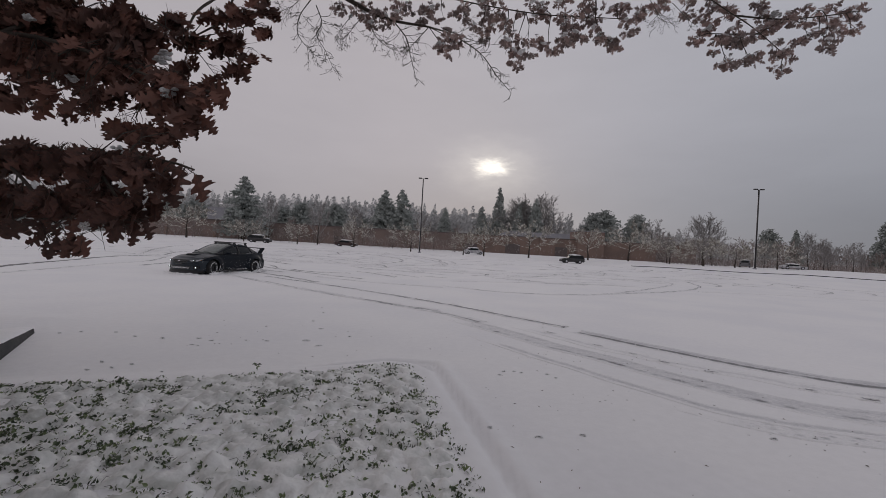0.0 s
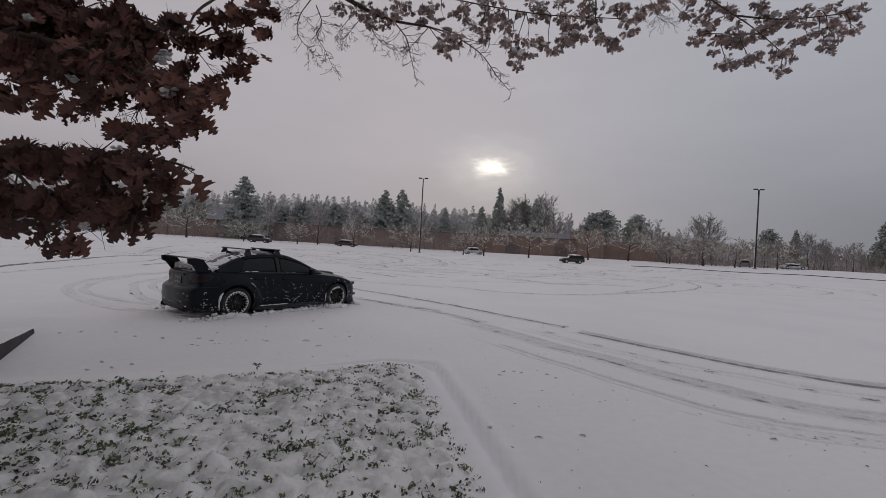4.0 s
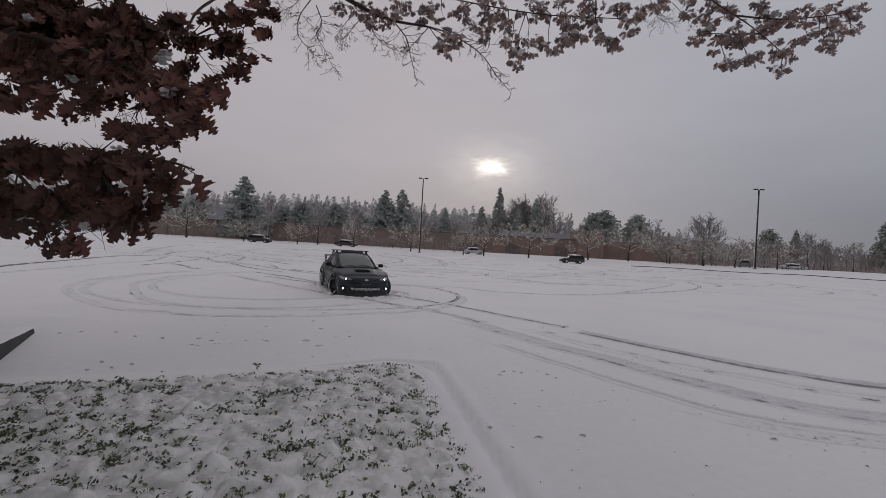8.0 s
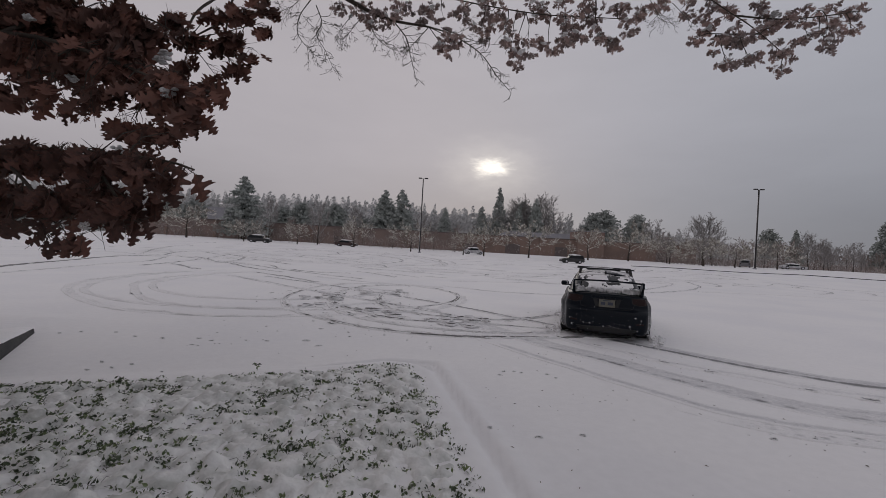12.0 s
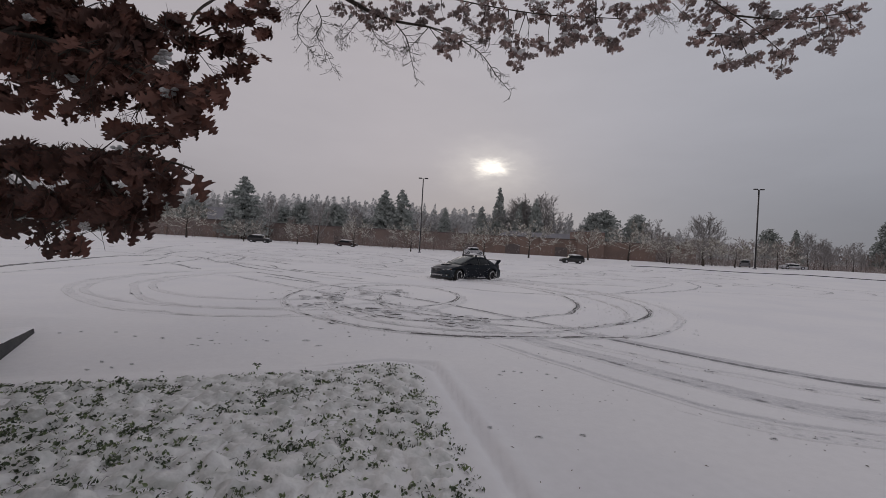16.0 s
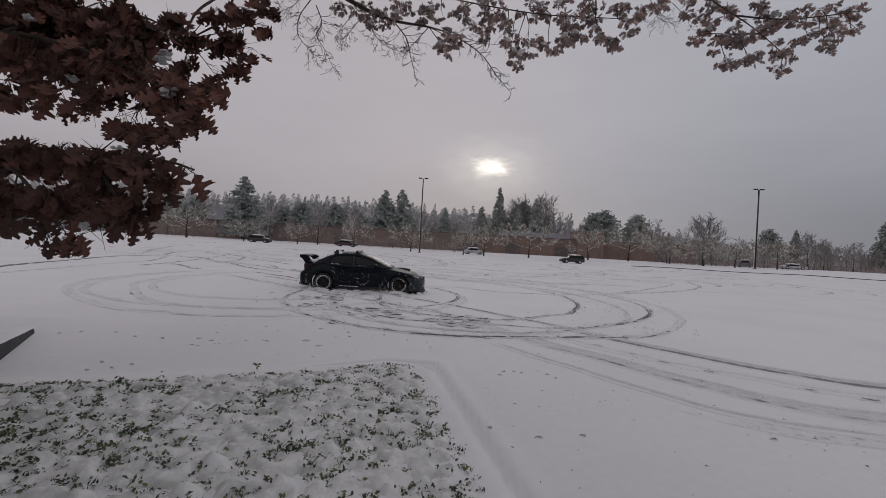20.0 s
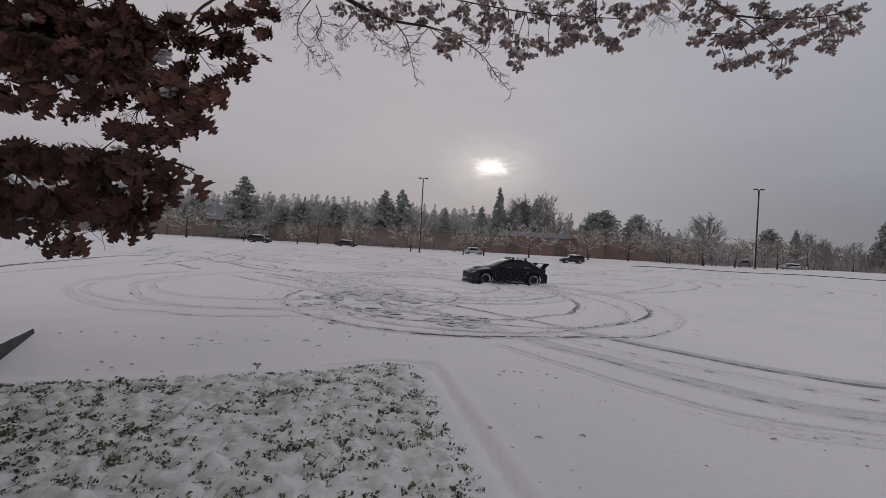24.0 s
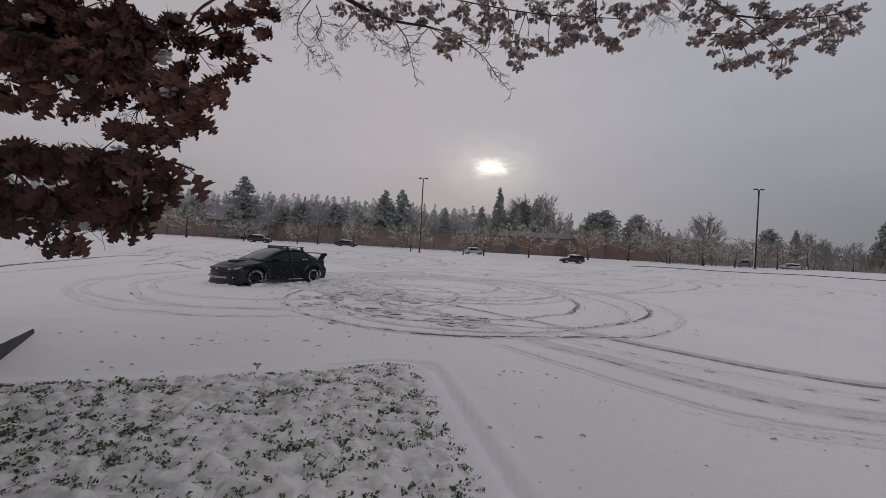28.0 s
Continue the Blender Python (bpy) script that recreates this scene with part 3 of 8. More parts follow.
def lump_mesh(rnd, sx, sy, sz, seg=3):
    bm = bmesh.new()
    bmesh.ops.create_icosphere(bm, subdivisions=seg, radius=1.0)
    o = Vector((rnd.uniform(0, 50), rnd.uniform(0, 50), rnd.uniform(0, 50)))
    for v in bm.verts:
        k = 1 + 0.45 * noise.noise(v.co * 1.6 + o) + 0.2 * noise.noise(v.co * 4 + o)
        v.co = Vector((v.co.x * sx * k, v.co.y * sy * k, max(v.co.z, -0.3) * sz * k))
    return bm


SKIN = []      # the closed body, onto which lamps, seams and trims are laid


def lay(p, way):
    """Where a straight line from outside meets the body, and the surface's normal there."""
    way = Vector(way).normalized()
    hit = SKIN[0].ray_cast(Vector(p) - way * 4.0, way)
    if hit[0] is None:
        hit = SKIN[0].find_nearest(Vector(p))
    return hit[0], hit[1]


def laid_bm(outline, way, out, deep=0.03, dome=0.004):
    """A lamp, recess or trim that follows the body: its outline in space is carried along a direction onto the skin."""
    bm = bmesh.new()
    pts = []
    for i, a in enumerate(outline):
        a, b = Vector(a), Vector(outline[(i + 1) % len(outline)])
        pts += [a, a.lerp(b, 1 / 3), a.lerp(b, 2 / 3)]
    c = sum(pts, Vector()) / len(pts)
    back = -Vector(way).normalized()
    rings = [[bm.verts.new(lay(c.lerp(p, k), way)[0] + back * (out + dome * (1 - k * k))) for p in pts] for k in (1.0, 0.75, 0.5, 0.25)]
    mid = bm.verts.new(lay(c, way)[0] + back * (out + dome))
    base = [bm.verts.new(v.co - back * deep) for v in rings[0]]
    n = len(pts)
    for i in range(n):
        j = (i + 1) % n
        for a, b in zip([base] + rings, rings):
            bm.faces.new((a[i], a[j], b[j], b[i]))
        bm.faces.new((rings[-1][i], rings[-1][j], mid))
    bmesh.ops.recalc_face_normals(bm, faces=bm.faces)
    return bm


def laid_line(points, way, r=0.004, out=0.0, n=5):
    """A thin bead or seam along the body."""
    dense = []
    for a, b in zip(points, points[1:]):
        dense += [Vector(a).lerp(Vector(b), k / n) for k in range(n)]
    dense.append(Vector(points[-1]))
    line = []
    for p in dense:
        q, nrm = lay(p, way)
        line.append(q + nrm * out)
    return tube(line, [r] * len(line), 5)


def put_line(name, points, way, mat, parent, r=0.004, out=0.0, label=""):
    return put(name, mesh_of(name, *laid_line(points, way, r, out)), mat, parent, label)


def ring_bm(r0, r1, h, m, seg=18):
    """A short tube with a wall."""
    bm = bmesh.new()
    rings = [[bm.verts.new(m @ Vector((r * math.cos(2 * math.pi * k / seg), r * math.sin(2 * math.pi * k / seg), z))) for k in range(seg)] for r, z in ((r0, -h / 2), (r0, h / 2), (r1, h / 2), (r1, -h / 2))]
    for a, b in zip(rings, rings[1:] + rings[:1]):
        for k in range(seg):
            bm.faces.new((a[k], a[(k + 1) % seg], b[(k + 1) % seg], b[k]))
    bmesh.ops.recalc_face_normals(bm, faces=bm.faces)
    return bm


def make_body(car):
    """The painted shell, cut open at the wheels and parted into its panels."""
    me = hull_mesh()
    bm = bmesh.new()
    bm.from_mesh(me)
    bmesh.ops.recalc_face_normals(bm, faces=bm.faces)
    bm.to_mesh(me)
    SKIN.append(BVHTree.FromBMesh(bm))
    bm.free()
    for k in range(len(PANELS)):
        me.materials.append(PAINT)
    hull = new("hull", me)
    bm = bmesh.new()
    for x, y in WHEELS:
        cyl_bm(0.368, 0.368, 0.5, Matrix.Translation((x, y + (0.1 if y > 0 else -0.1), 0.335)) @ Matrix.Rotation(radians(90), 4, "X"), 36, bm)
    cut_me = bpy.data.meshes.new("cut")
    for f in bm.faces:
        f.material_index = PANELS.index("wheel_well")
    bm.to_mesh(cut_me)
    bm.free()
    for k in range(len(PANELS)):
        cut_me.materials.append(PAINT)
    cutter = new("cutter", cut_me)
    mod = hull.modifiers.new("wells", "BOOLEAN")
    mod.operation, mod.object, mod.solver = "DIFFERENCE", cutter, "EXACT"
    whole = bpy.data.meshes.new_from_object(hull.evaluated_get(bpy.context.evaluated_depsgraph_get()))
    bpy.data.objects.remove(hull)
    bpy.data.objects.remove(cutter)
    sides = {"front_wing", "front_door", "rear_door", "rear_wing_panel", "sill", "wheel_well"}
    for kind, name in enumerate(PANELS):
        for s, e in (((1, 1), (1, -1), (-1, 1), (-1, -1)) if name == "wheel_well" else ((1, 0), (-1, 0)) if name in sides else ((0, 0),)):
            bm = bmesh.new()
            bm.from_mesh(whole)
            bmesh.ops.delete(bm, geom=[f for f in bm.faces if f.material_index != kind or s and f.calc_center_median().y * s < 0 or e and f.calc_center_median().x * e < 0], context="FACES")
            for f in bm.faces:
                f.material_index = 0
            me = bpy.data.meshes.new(name)
            bm.to_mesh(me)
            bm.free()
            me.polygons.foreach_set("use_smooth", [True] * len(me.polygons))
            me.set_sharp_from_angle(angle=radians(40))
            put(name, me, TRIM if name in ("underbody", "wheel_well") else SKYLIT_PAINT if name in ("bonnet", "front_bumper") else PAINT, car)


def make_greenhouse(car):
    def side(v, s):
        return 1 - v if s else v

    put("roof", thicken(cabin_patch(lambda v: (-0.10, -1.13), 0.262, 0.738, 14, 16, 0.004), -0.01), PAINT, car, "black roof panel")
    put("windscreen", thicken(cabin_patch(lambda v: (1.10, -0.09), 0.318, 0.682, 12, 12), -0.005), WINDSCREEN, car, "grey-green windscreen, sky reflection and grime in its colour")
    put("rear_window", thicken(cabin_patch(lambda v: (-1.14, -1.78), 0.318, 0.682, 10, 12), -0.005), GLASS, car, "rear window half covered with snow")
    for s in (0, 1):
        put("front_window", thicken(cabin_patch(lambda v: (0.84 - 0.12 * side(v, s) / 0.28, -0.27), side(0.03, s), side(0.255, s), 12, 6), -0.005), GLASS, car, "dark tinted side window")
        put("rear_side_window", thicken(cabin_patch(lambda v: (-0.35, -1.36 + 0.30 * side(v, s) / 0.28), side(0.03, s), side(0.255, s), 10, 6), -0.005), GLASS, car, "dark tinted side window")
        put("side_pillar", thicken(cabin_patch(lambda v: (-0.265, -0.355), side(0.0, s), side(0.262, s), 2, 6, 0.003), -0.01), TRIM, car)
        put("windscreen_pillar", thicken(cabin_patch(lambda v: (1.11, -0.10), side(0.25, s), side(0.322, s), 14, 4, 0.003), -0.01), PAINT, car)
        put("mirror_sail", thicken(cabin_patch(lambda v: (1.10, 0.83 - 0.12 * side(v, s) / 0.28), side(0.0, s), side(0.252, s), 5, 5, 0.002), -0.01), TRIM, car)
        put("roof_rail", thicken(cabin_patch(lambda v: (-0.10, -1.13), side(0.25, s), side(0.266, s), 14, 2, 0.004), -0.01), PAINT, car)
        put("rear_pillar", thicken(cabin_patch(lambda v: (-1.34 + 0.30 * side(v, s) / 0.28 if side(v, s) < 0.262 else -1.12, -1.79), side(0.0, s), side(0.322, s), 9, 9, 0.003), -0.01), PAINT, car)
        put("belt_moulding", thicken(cabin_patch(lambda v: (0.86, -1.38), side(0.0, s), side(0.034, s), 18, 1, 0.006), -0.01), TRIM, car)
    # dashboard and seats behind the tinted glass
    part("dashboard", box_bm(0.40, 1.24, 0.10, pose(0.62, 0, 0.93), 0.03), TRIM, car)
    part("steering_wheel", ring_bm(0.155, 0.185, 0.03, pose(0.33, 0.36, 0.95, 0, 66, 0), 24), TRIM, car)
    for x, y in ((-0.15, 0.36), (-0.15, -0.36), (-0.98, 0.0)):
        seat = part("seat_back", box_bm(0.14, 0.48 if y else 1.1, 0.44, pose(x - 0.2, y, 0.99, 0, -14, 0), 0.05), TRIM, car)
        for hy in ([y] if y else [-0.35, 0.35]):
            part("headrest", box_bm(0.09, 0.24, 0.13, pose(x - 0.29, hy, 1.255 if y else 1.20, 0, -14, 0), 0.04), TRIM, seat)
    wiper = [cabin_point(1.07, 0.36), cabin_point(1.0, 0.44), cabin_point(0.98, 0.50)]
    for pts in (wiper, [cabin_point(1.07, 0.53), cabin_point(1.0, 0.60), cabin_point(0.99, 0.64)]):
        put("wiper", mesh_of("wiper", *tube([Vector(p) + Vector((0.01, 0, 0.014)) for p in pts], [0.009, 0.008, 0.006], 5)), TRIM, car)


def make_front(car):
    ahead = (-1, 0, 0)
    part("bonnet_scoop", scoop_bm(), PAINT, car)
    part("scoop_mouth", box_bm(0.03, 0.43, 0.036, pose(1.672, 0, 0.852, 0, 12, 0), 0.012), TRIM, car, "black scoop opening")
    # hexagonal grille: dark backing, mesh bars, a bright rim and a winged bar with the badge
    shape = [(0, -0.395, 0.628), (0, -0.33, 0.545), (0, -0.20, 0.522), (0, 0.20, 0.522), (0, 0.33, 0.545), (0, 0.395, 0.628), (0, 0.25, 0.643), (0, -0.25, 0.643)]
    grille = part("grille", laid_bm(shape, ahead, 0.004), TRIM, car, "black mesh grille")
    for k in range(4):
        z = 0.54 + 0.023 * k
        w = 0.30 + 0.03 * k
        put_line("grille_bar", [(0, -w, z), (0, 0, z), (0, w, z)], ahead, DULL_CHROME, grille, 0.0045, 0.010)
    for k in range(13):
        y = -0.30 + 0.05 * k
        put_line("mesh_bar", [(0, y, 0.530), (0, y, 0.636)], ahead, TRIM, grille, 0.003, 0.009)
    put_line("grille_rim", shape + shape[:1], ahead, DULL_CHROME, grille, 0.007, 0.004, "dull metal rim round the grille")
    for s in (1, -1):
        put_line("badge_wing", [(0, 0.055 * s, 0.598), (0, 0.20 * s, 0.606), (0, 0.30 * s, 0.622)], ahead, DULL_CHROME, grille, 0.010, 0.010)
    bx = lay((0, 0, 0.60), ahead)[0].x
    part("grille_badge", cyl_bm(0.042, 0.042, 0.02, pose(bx + 0.014, 0, 0.60, 0, 82, 0) @ Matrix.Diagonal((0.7, 1.45, 1, 1)), 20), CHROME, car, "oval chrome badge")
    # wide lower intake with the snow-crusted cooler behind it
    low = [(0, -0.52, 0.380), (0, -0.48, 0.255), (0, 0.48, 0.255), (0, 0.52, 0.380), (0, 0.0, 0.393)]
    intake = part("lower_intake", laid_bm(low, ahead, 0.003), TRIM, car, "black lower intake")
    part("intercooler", laid_bm([(0, -0.47, 0.355), (0, -0.44, 0.282), (0, 0.44, 0.282), (0, 0.47, 0.355)], ahead, 0.016, 0.02, 0.0), COOLER, intake, "grey snow-crusted cooler in the intake")
    for z in (0.265, 0.374):
        put_line("intake_bar", [(0, -0.47, z), (0, 0, z + 0.006), (0, 0.47, z)], ahead, TRIM, intake, 0.009, 0.008)
    rnd = random.Random(5)
    for k in range(7):
        y = -0.42 + 0.14 * k
        part("intake_snow", lump_mesh(rnd, 0.012, rnd.uniform(0.03, 0.07), rnd.uniform(0.008, 0.018), 2), SNOW_SOFT, intake, "snow caught in the lower intake", True, pose(lay((0, y, 0.29), ahead)[0].x + 0.022, y, 0.29 + rnd.uniform(-0.015, 0.05)))
    bx = lay((0, 0, 0.47), ahead)[0].x
    part("plate_holder", box_bm(0.02, 0.30, 0.035, pose(bx + 0.008, 0, 0.468), 0.004), DULL_CHROME, car, "bare bright plate holder")
    part("front_lip", lip_bm(), TRIM, car, "black lip spoiler under the bumper")
    put_line("bumper_crease", [(0, -0.76, 0.50), (0, -0.4, 0.487), (0, 0, 0.482), (0, 0.4, 0.487), (0, 0.76, 0.50)], ahead, PAINT, car, 0.010, -0.002)
    put_line("bonnet_seam", [(0, -0.74, 0.672), (0, -0.45, 0.655), (0, 0, 0.652), (0, 0.45, 0.655), (0, 0.74, 0.672)], ahead, TRIM, car, 0.005)
    for s in (1, -1):
        shape = [(0, y * s, z) for y, z in ((0.415, 0.600), (0.56, 0.570), (0.70, 0.582), (0.775, 0.622), (0.815, 0.700), (0.745, 0.692), (0.62, 0.664), (0.47, 0.642))]
        lamp = part("headlamp", laid_bm(shape, ahead, 0.008, 0.03, 0.006), LENS, car, "swept-back headlamp")
        put_line("lamp_bezel", shape + shape[:1], ahead, TRIM, lamp, 0.010, 0.002)
        part("lamp_inner", laid_bm([(0, y * s, z) for y, z in ((0.53, 0.604), (0.59, 0.590), (0.66, 0.598), (0.67, 0.634), (0.61, 0.650), (0.55, 0.638))], ahead, 0.012, 0.02, 0.006), TRIM, lamp, "dark reflector bowl")
        bx = lay((0, 0.605 * s, 0.617), ahead)[0].x
        part("bulb", cyl_bm(0.027, 0.027, 0.03, pose(bx + 0.007, 0.605 * s, 0.617, 0, 90, 0), 18), HEADLIGHT, lamp, "lit headlight bulb")
        part("lamp_shroud", ring_bm(0.030, 0.038, 0.15, pose(bx - 0.018, 0.605 * s, 0.617, 0, 90, 0)), DULL_CHROME, lamp)
        part("side_marker", laid_bm([(0, y * s, z) for y, z in ((0.73, 0.605), (0.765, 0.628), (0.79, 0.682), (0.765, 0.674))], ahead, 0.014, 0.02, 0.003), AMBER, lamp, "amber corner lens")
        shape = [(0, y * s, z) for y, z in ((0.585, 0.395), (0.60, 0.280), (0.70, 0.262), (0.785, 0.295), (0.775, 0.385), (0.69, 0.405))]
        fog = part("fog_lamp", laid_bm(shape, ahead, 0.004, 0.03, -0.004), TRIM, car, "black fog lamp recess")
        put_line("fog_bezel", shape + shape[:1], ahead, PAINT, fog, 0.010, 0.0)
        bx = lay((0, 0.685 * s, 0.325), ahead)[0].x
        part("bulb", cyl_bm(0.028, 0.028, 0.03, pose(bx + 0.007, 0.685 * s, 0.325, 0, 90, 0), 18), FOGLIGHT, fog, "lit fog light bulb")
        part("lamp_shroud", ring_bm(0.031, 0.040, 0.15, pose(bx - 0.018, 0.685 * s, 0.325, 0, 90, 0)), DULL_CHROME, fog)
        put_line("bumper_seam", [(1.62, s, 0.60), (1.80, s, 0.605)], (0, -s, 0), TRIM, car, 0.004)


def make_flanks(car):
    for s in (1, -1):
        way = (0, -s, 0)
        mir = part("mirror", mirror_bm(s), PAINT, car)
        part("mirror_glass", box_bm(0.006, 0.15, 0.085, pose(0.455, 0.915 * s, 0.975), 0.0), CHROME, mir)
        part("side_skirt", box_bm(1.80, 0.07, 0.10, pose(0.0, 0.825 * s, 0.165), 0.028), TRIM, car, "black sill extension")
        for x, z in ((-0.16, 0.80), (-0.82, 0.815)):
            q = lay((x, s, z), way)[0]
            part("door_handle", box_bm(0.19, 0.035, 0.030, pose(x, q.y + 0.010 * s, z), 0.012), PAINT, car)
        for pts in (((0.72, 0.885), (0.735, 0.60), (0.70, 0.235)), ((-0.28, 0.895), (-0.28, 0.60), (-0.30, 0.235)), ((-0.985, 0.915), (-0.955, 0.77), (-0.90, 0.62), (-0.875, 0.45)), ((0.72, 0.235), (0.0, 0.232), (-0.86, 0.235))):
            put_line("door_seam", [(x, s, z) for x, z in pts], way, TRIM, car, 0.0045)
        put_line("filler_flap", [(-1.60 + 0.085 * math.cos(k * 0.5236), s, 0.80 + 0.075 * math.sin(k * 0.5236)) for k in range(13)], way, TRIM, car, 0.003)
        part("wing_vent", laid_bm([(0.845, s, 0.62), (0.80, s, 0.44), (0.775, s, 0.44), (0.80, s, 0.64)], way, 0.003), TRIM, car, "black vent behind the front wheel")
        put_line("bumper_seam", [(-1.70, s, 0.66), (-1.85, s, 0.662), (-2.0, s, 0.665)], way, TRIM, car, 0.004)
        for x, y in WHEELS:
            if y * s < 0:
                continue
            arc = []
            for k in range(25):
                a = radians(-18) + radians(216) * k / 24
                arc.append((x + 0.374 * math.cos(a), s, 0.335 + 0.374 * math.sin(a)))
            put_line("wheel_arch", arc, way, PAINT, car, 0.011, 0.0)
            # snow packed along the trailing edge of the arch
            rnd = random.Random(int(x * 3) + s)
            pts = []
            for k in range(10):
                a = radians(206 - 62 * k / 9) if x < 0 else radians(200 - 34 * k / 9)
                q = lay((x + 0.366 * math.cos(a), s, 0.335 + 0.366 * math.sin(a)), way)[0]
                pts.append(q + Vector((0.0, 0.006 * s, 0)))
            rad = [(0.019 if x < 0 else 0.012) * (0.45 + 0.75 * math.sin(math.pi * (k + 0.6) / 10.5)) * rnd.uniform(0.6, 1.25) for k in range(10)]
            put("arch_snow", mesh_of("arch_snow", *tube(pts, rad, 6), True), SNOW_SOFT, car, "snow packed along the edge of the wheel arch")
            # a thin crust on the shoulder of the rear flare
            if x < 0:
                line = [lay((x + 0.52 * math.cos(radians(b)), s, 0.34 + 0.47 * math.sin(radians(b))), way)[0] + Vector((0, 0.003 * s, 0)) for b in range(18, 62, 5)]
                put("flare_snow", mesh_of("flare_snow", *tube(line, [max(0.0005, rnd.uniform(-0.003, 0.007)) for k in line], 5), True), SNOW_SOFT, car, "line of snow on the rear flare")
        line = [Vector((-0.10 - 0.075 * k, (0.862 + 0.004 * math.sin(3 * k)) * s, 0.216)) for k in range(10)]
        put("skirt_snow", mesh_of("skirt_snow", *tube(line, [0.004 + 0.009 * abs(math.sin(1.7 * k + 0.6)) for k in range(10)], 5), True), SNOW_SOFT, car, "broken line of snow on the sill")
        for x0, x1, r in ((-0.46, -0.80, 0.013), (0.55, 0.25, 0.004)):
            line = [Vector(cabin_point(x0 + (x1 - x0) * k / 8 - 0.35, 0.035 if s > 0 else 0.965)) + Vector((0, 0.006 * s, 0.006)) for k in range(9)]
            put("window_ledge_snow", mesh_of("ledge_snow", *tube(line, [r * (0.6 + 0.5 * math.sin(k)) for k in range(9)], 5), True), SNOW_SOFT, car, "thin line of snow on the window ledge")


def make_tail(car):
    way = (1, 0, 0)
    for s in (1, -1):
        slant = Vector((1, -0.75 * s, 0)).normalized()
        shape = [(-1.9 + dx, y * s, z) for dx, y, z in ((-0.25, 0.50, 0.905), (-0.25, 0.53, 0.80), (-0.22, 0.66, 0.765), (0.02, 0.80, 0.80), (0.10, 0.83, 0.885), (0.0, 0.79, 0.915))]
        tail = part("tail_lamp", laid_bm(shape, slant, 0.005, 0.03, 0.006), RED_LENS, car, "dark red tail lamp")
        put_line("tail_bezel", shape + shape[:1], slant, TRIM, tail, 0.006)
        part("reverse_lens", laid_bm([(-2.14, y * s, z) for y, z in ((0.56, 0.855), (0.57, 0.81), (0.66, 0.80), (0.67, 0.85))], slant, 0.012, 0.02, 0.003), RED_LENS, tail, "smoked reversing lens")
        for y in (0.42, 0.53):
            part("exhaust_tip", ring_bm(0.036, 0.044, 0.16, pose(-2.135, y * s, 0.215, 0, 90, 0)), RIM, car)
        part("rear_reflector", laid_bm([(-2.2, y * s, z) for y, z in ((0.56, 0.42), (0.56, 0.39), (0.70, 0.395), (0.70, 0.425))], way, 0.004), RED_LENS, car, "low red reflector")
    part("rear_diffuser", laid_bm([(-2.2, -0.58, 0.295), (-2.2, -0.50, 0.205), (-2.2, 0.50, 0.205), (-2.2, 0.58, 0.295), (-2.2, 0.0, 0.31)], way, 0.010), TRIM, car, "black rear diffuser")
    for y in (-0.22, 0.0, 0.22):
        part("diffuser_fin", box_bm(0.10, 0.012, 0.08, pose(-2.185, y, 0.245), 0.003), TRIM, car)
    recess = part("plate_recess", laid_bm([(-2.2, -0.27, 0.865), (-2.2, -0.22, 0.70), (-2.2, 0.22, 0.70), (-2.2, 0.27, 0.865)], way, 0.002, 0.02, -0.004), TRIM, car)
    bx = lay((-2.2, 0, 0.775), way)[0].x
    plate = part("number_plate", box_bm(0.010, 0.31, 0.155, pose(bx - 0.010, 0, 0.775, 0, 3, 0), 0.004), PLATE, car, "weathered pale plate with unreadable bars")
    for y, w in ((0.075, 0.085), (-0.065, 0.10)):
        part("plate_bar", box_bm(0.004, w, 0.060, pose(bx - 0.017, y, 0.772, 0, 3, 0)), PLATE_BAR, plate)
    part("plate_bar", box_bm(0.004, 0.16, 0.014, pose(bx - 0.017, 0, 0.832, 0, 3, 0)), PLATE_BAR, plate)
    part("boot_trim", box_bm(0.03, 0.62, 0.03, pose(bx - 0.010, 0, 0.885), 0.008), PAINT, car)
    put_line("boot_seam", [(-2.2, -0.55, 0.90), (-2.2, -0.50, 0.70), (-2.2, -0.40, 0.668), (-2.2, 0.40, 0.668), (-2.2, 0.50, 0.70), (-2.2, 0.55, 0.90)], way, TRIM, car, 0.005)
    put_line("bumper_crease", [(-2.2, -0.74, 0.60), (-2.2, 0, 0.61), (-2.2, 0.74, 0.60)], way, PAINT, car, 0.010, -0.003)
    wing = part("rear_wing", wing_bm(), PAINT, car, "tall black rear wing")
    for s in (1, -1):
        part("wing_upright", upright_bm(s), PAINT, wing)


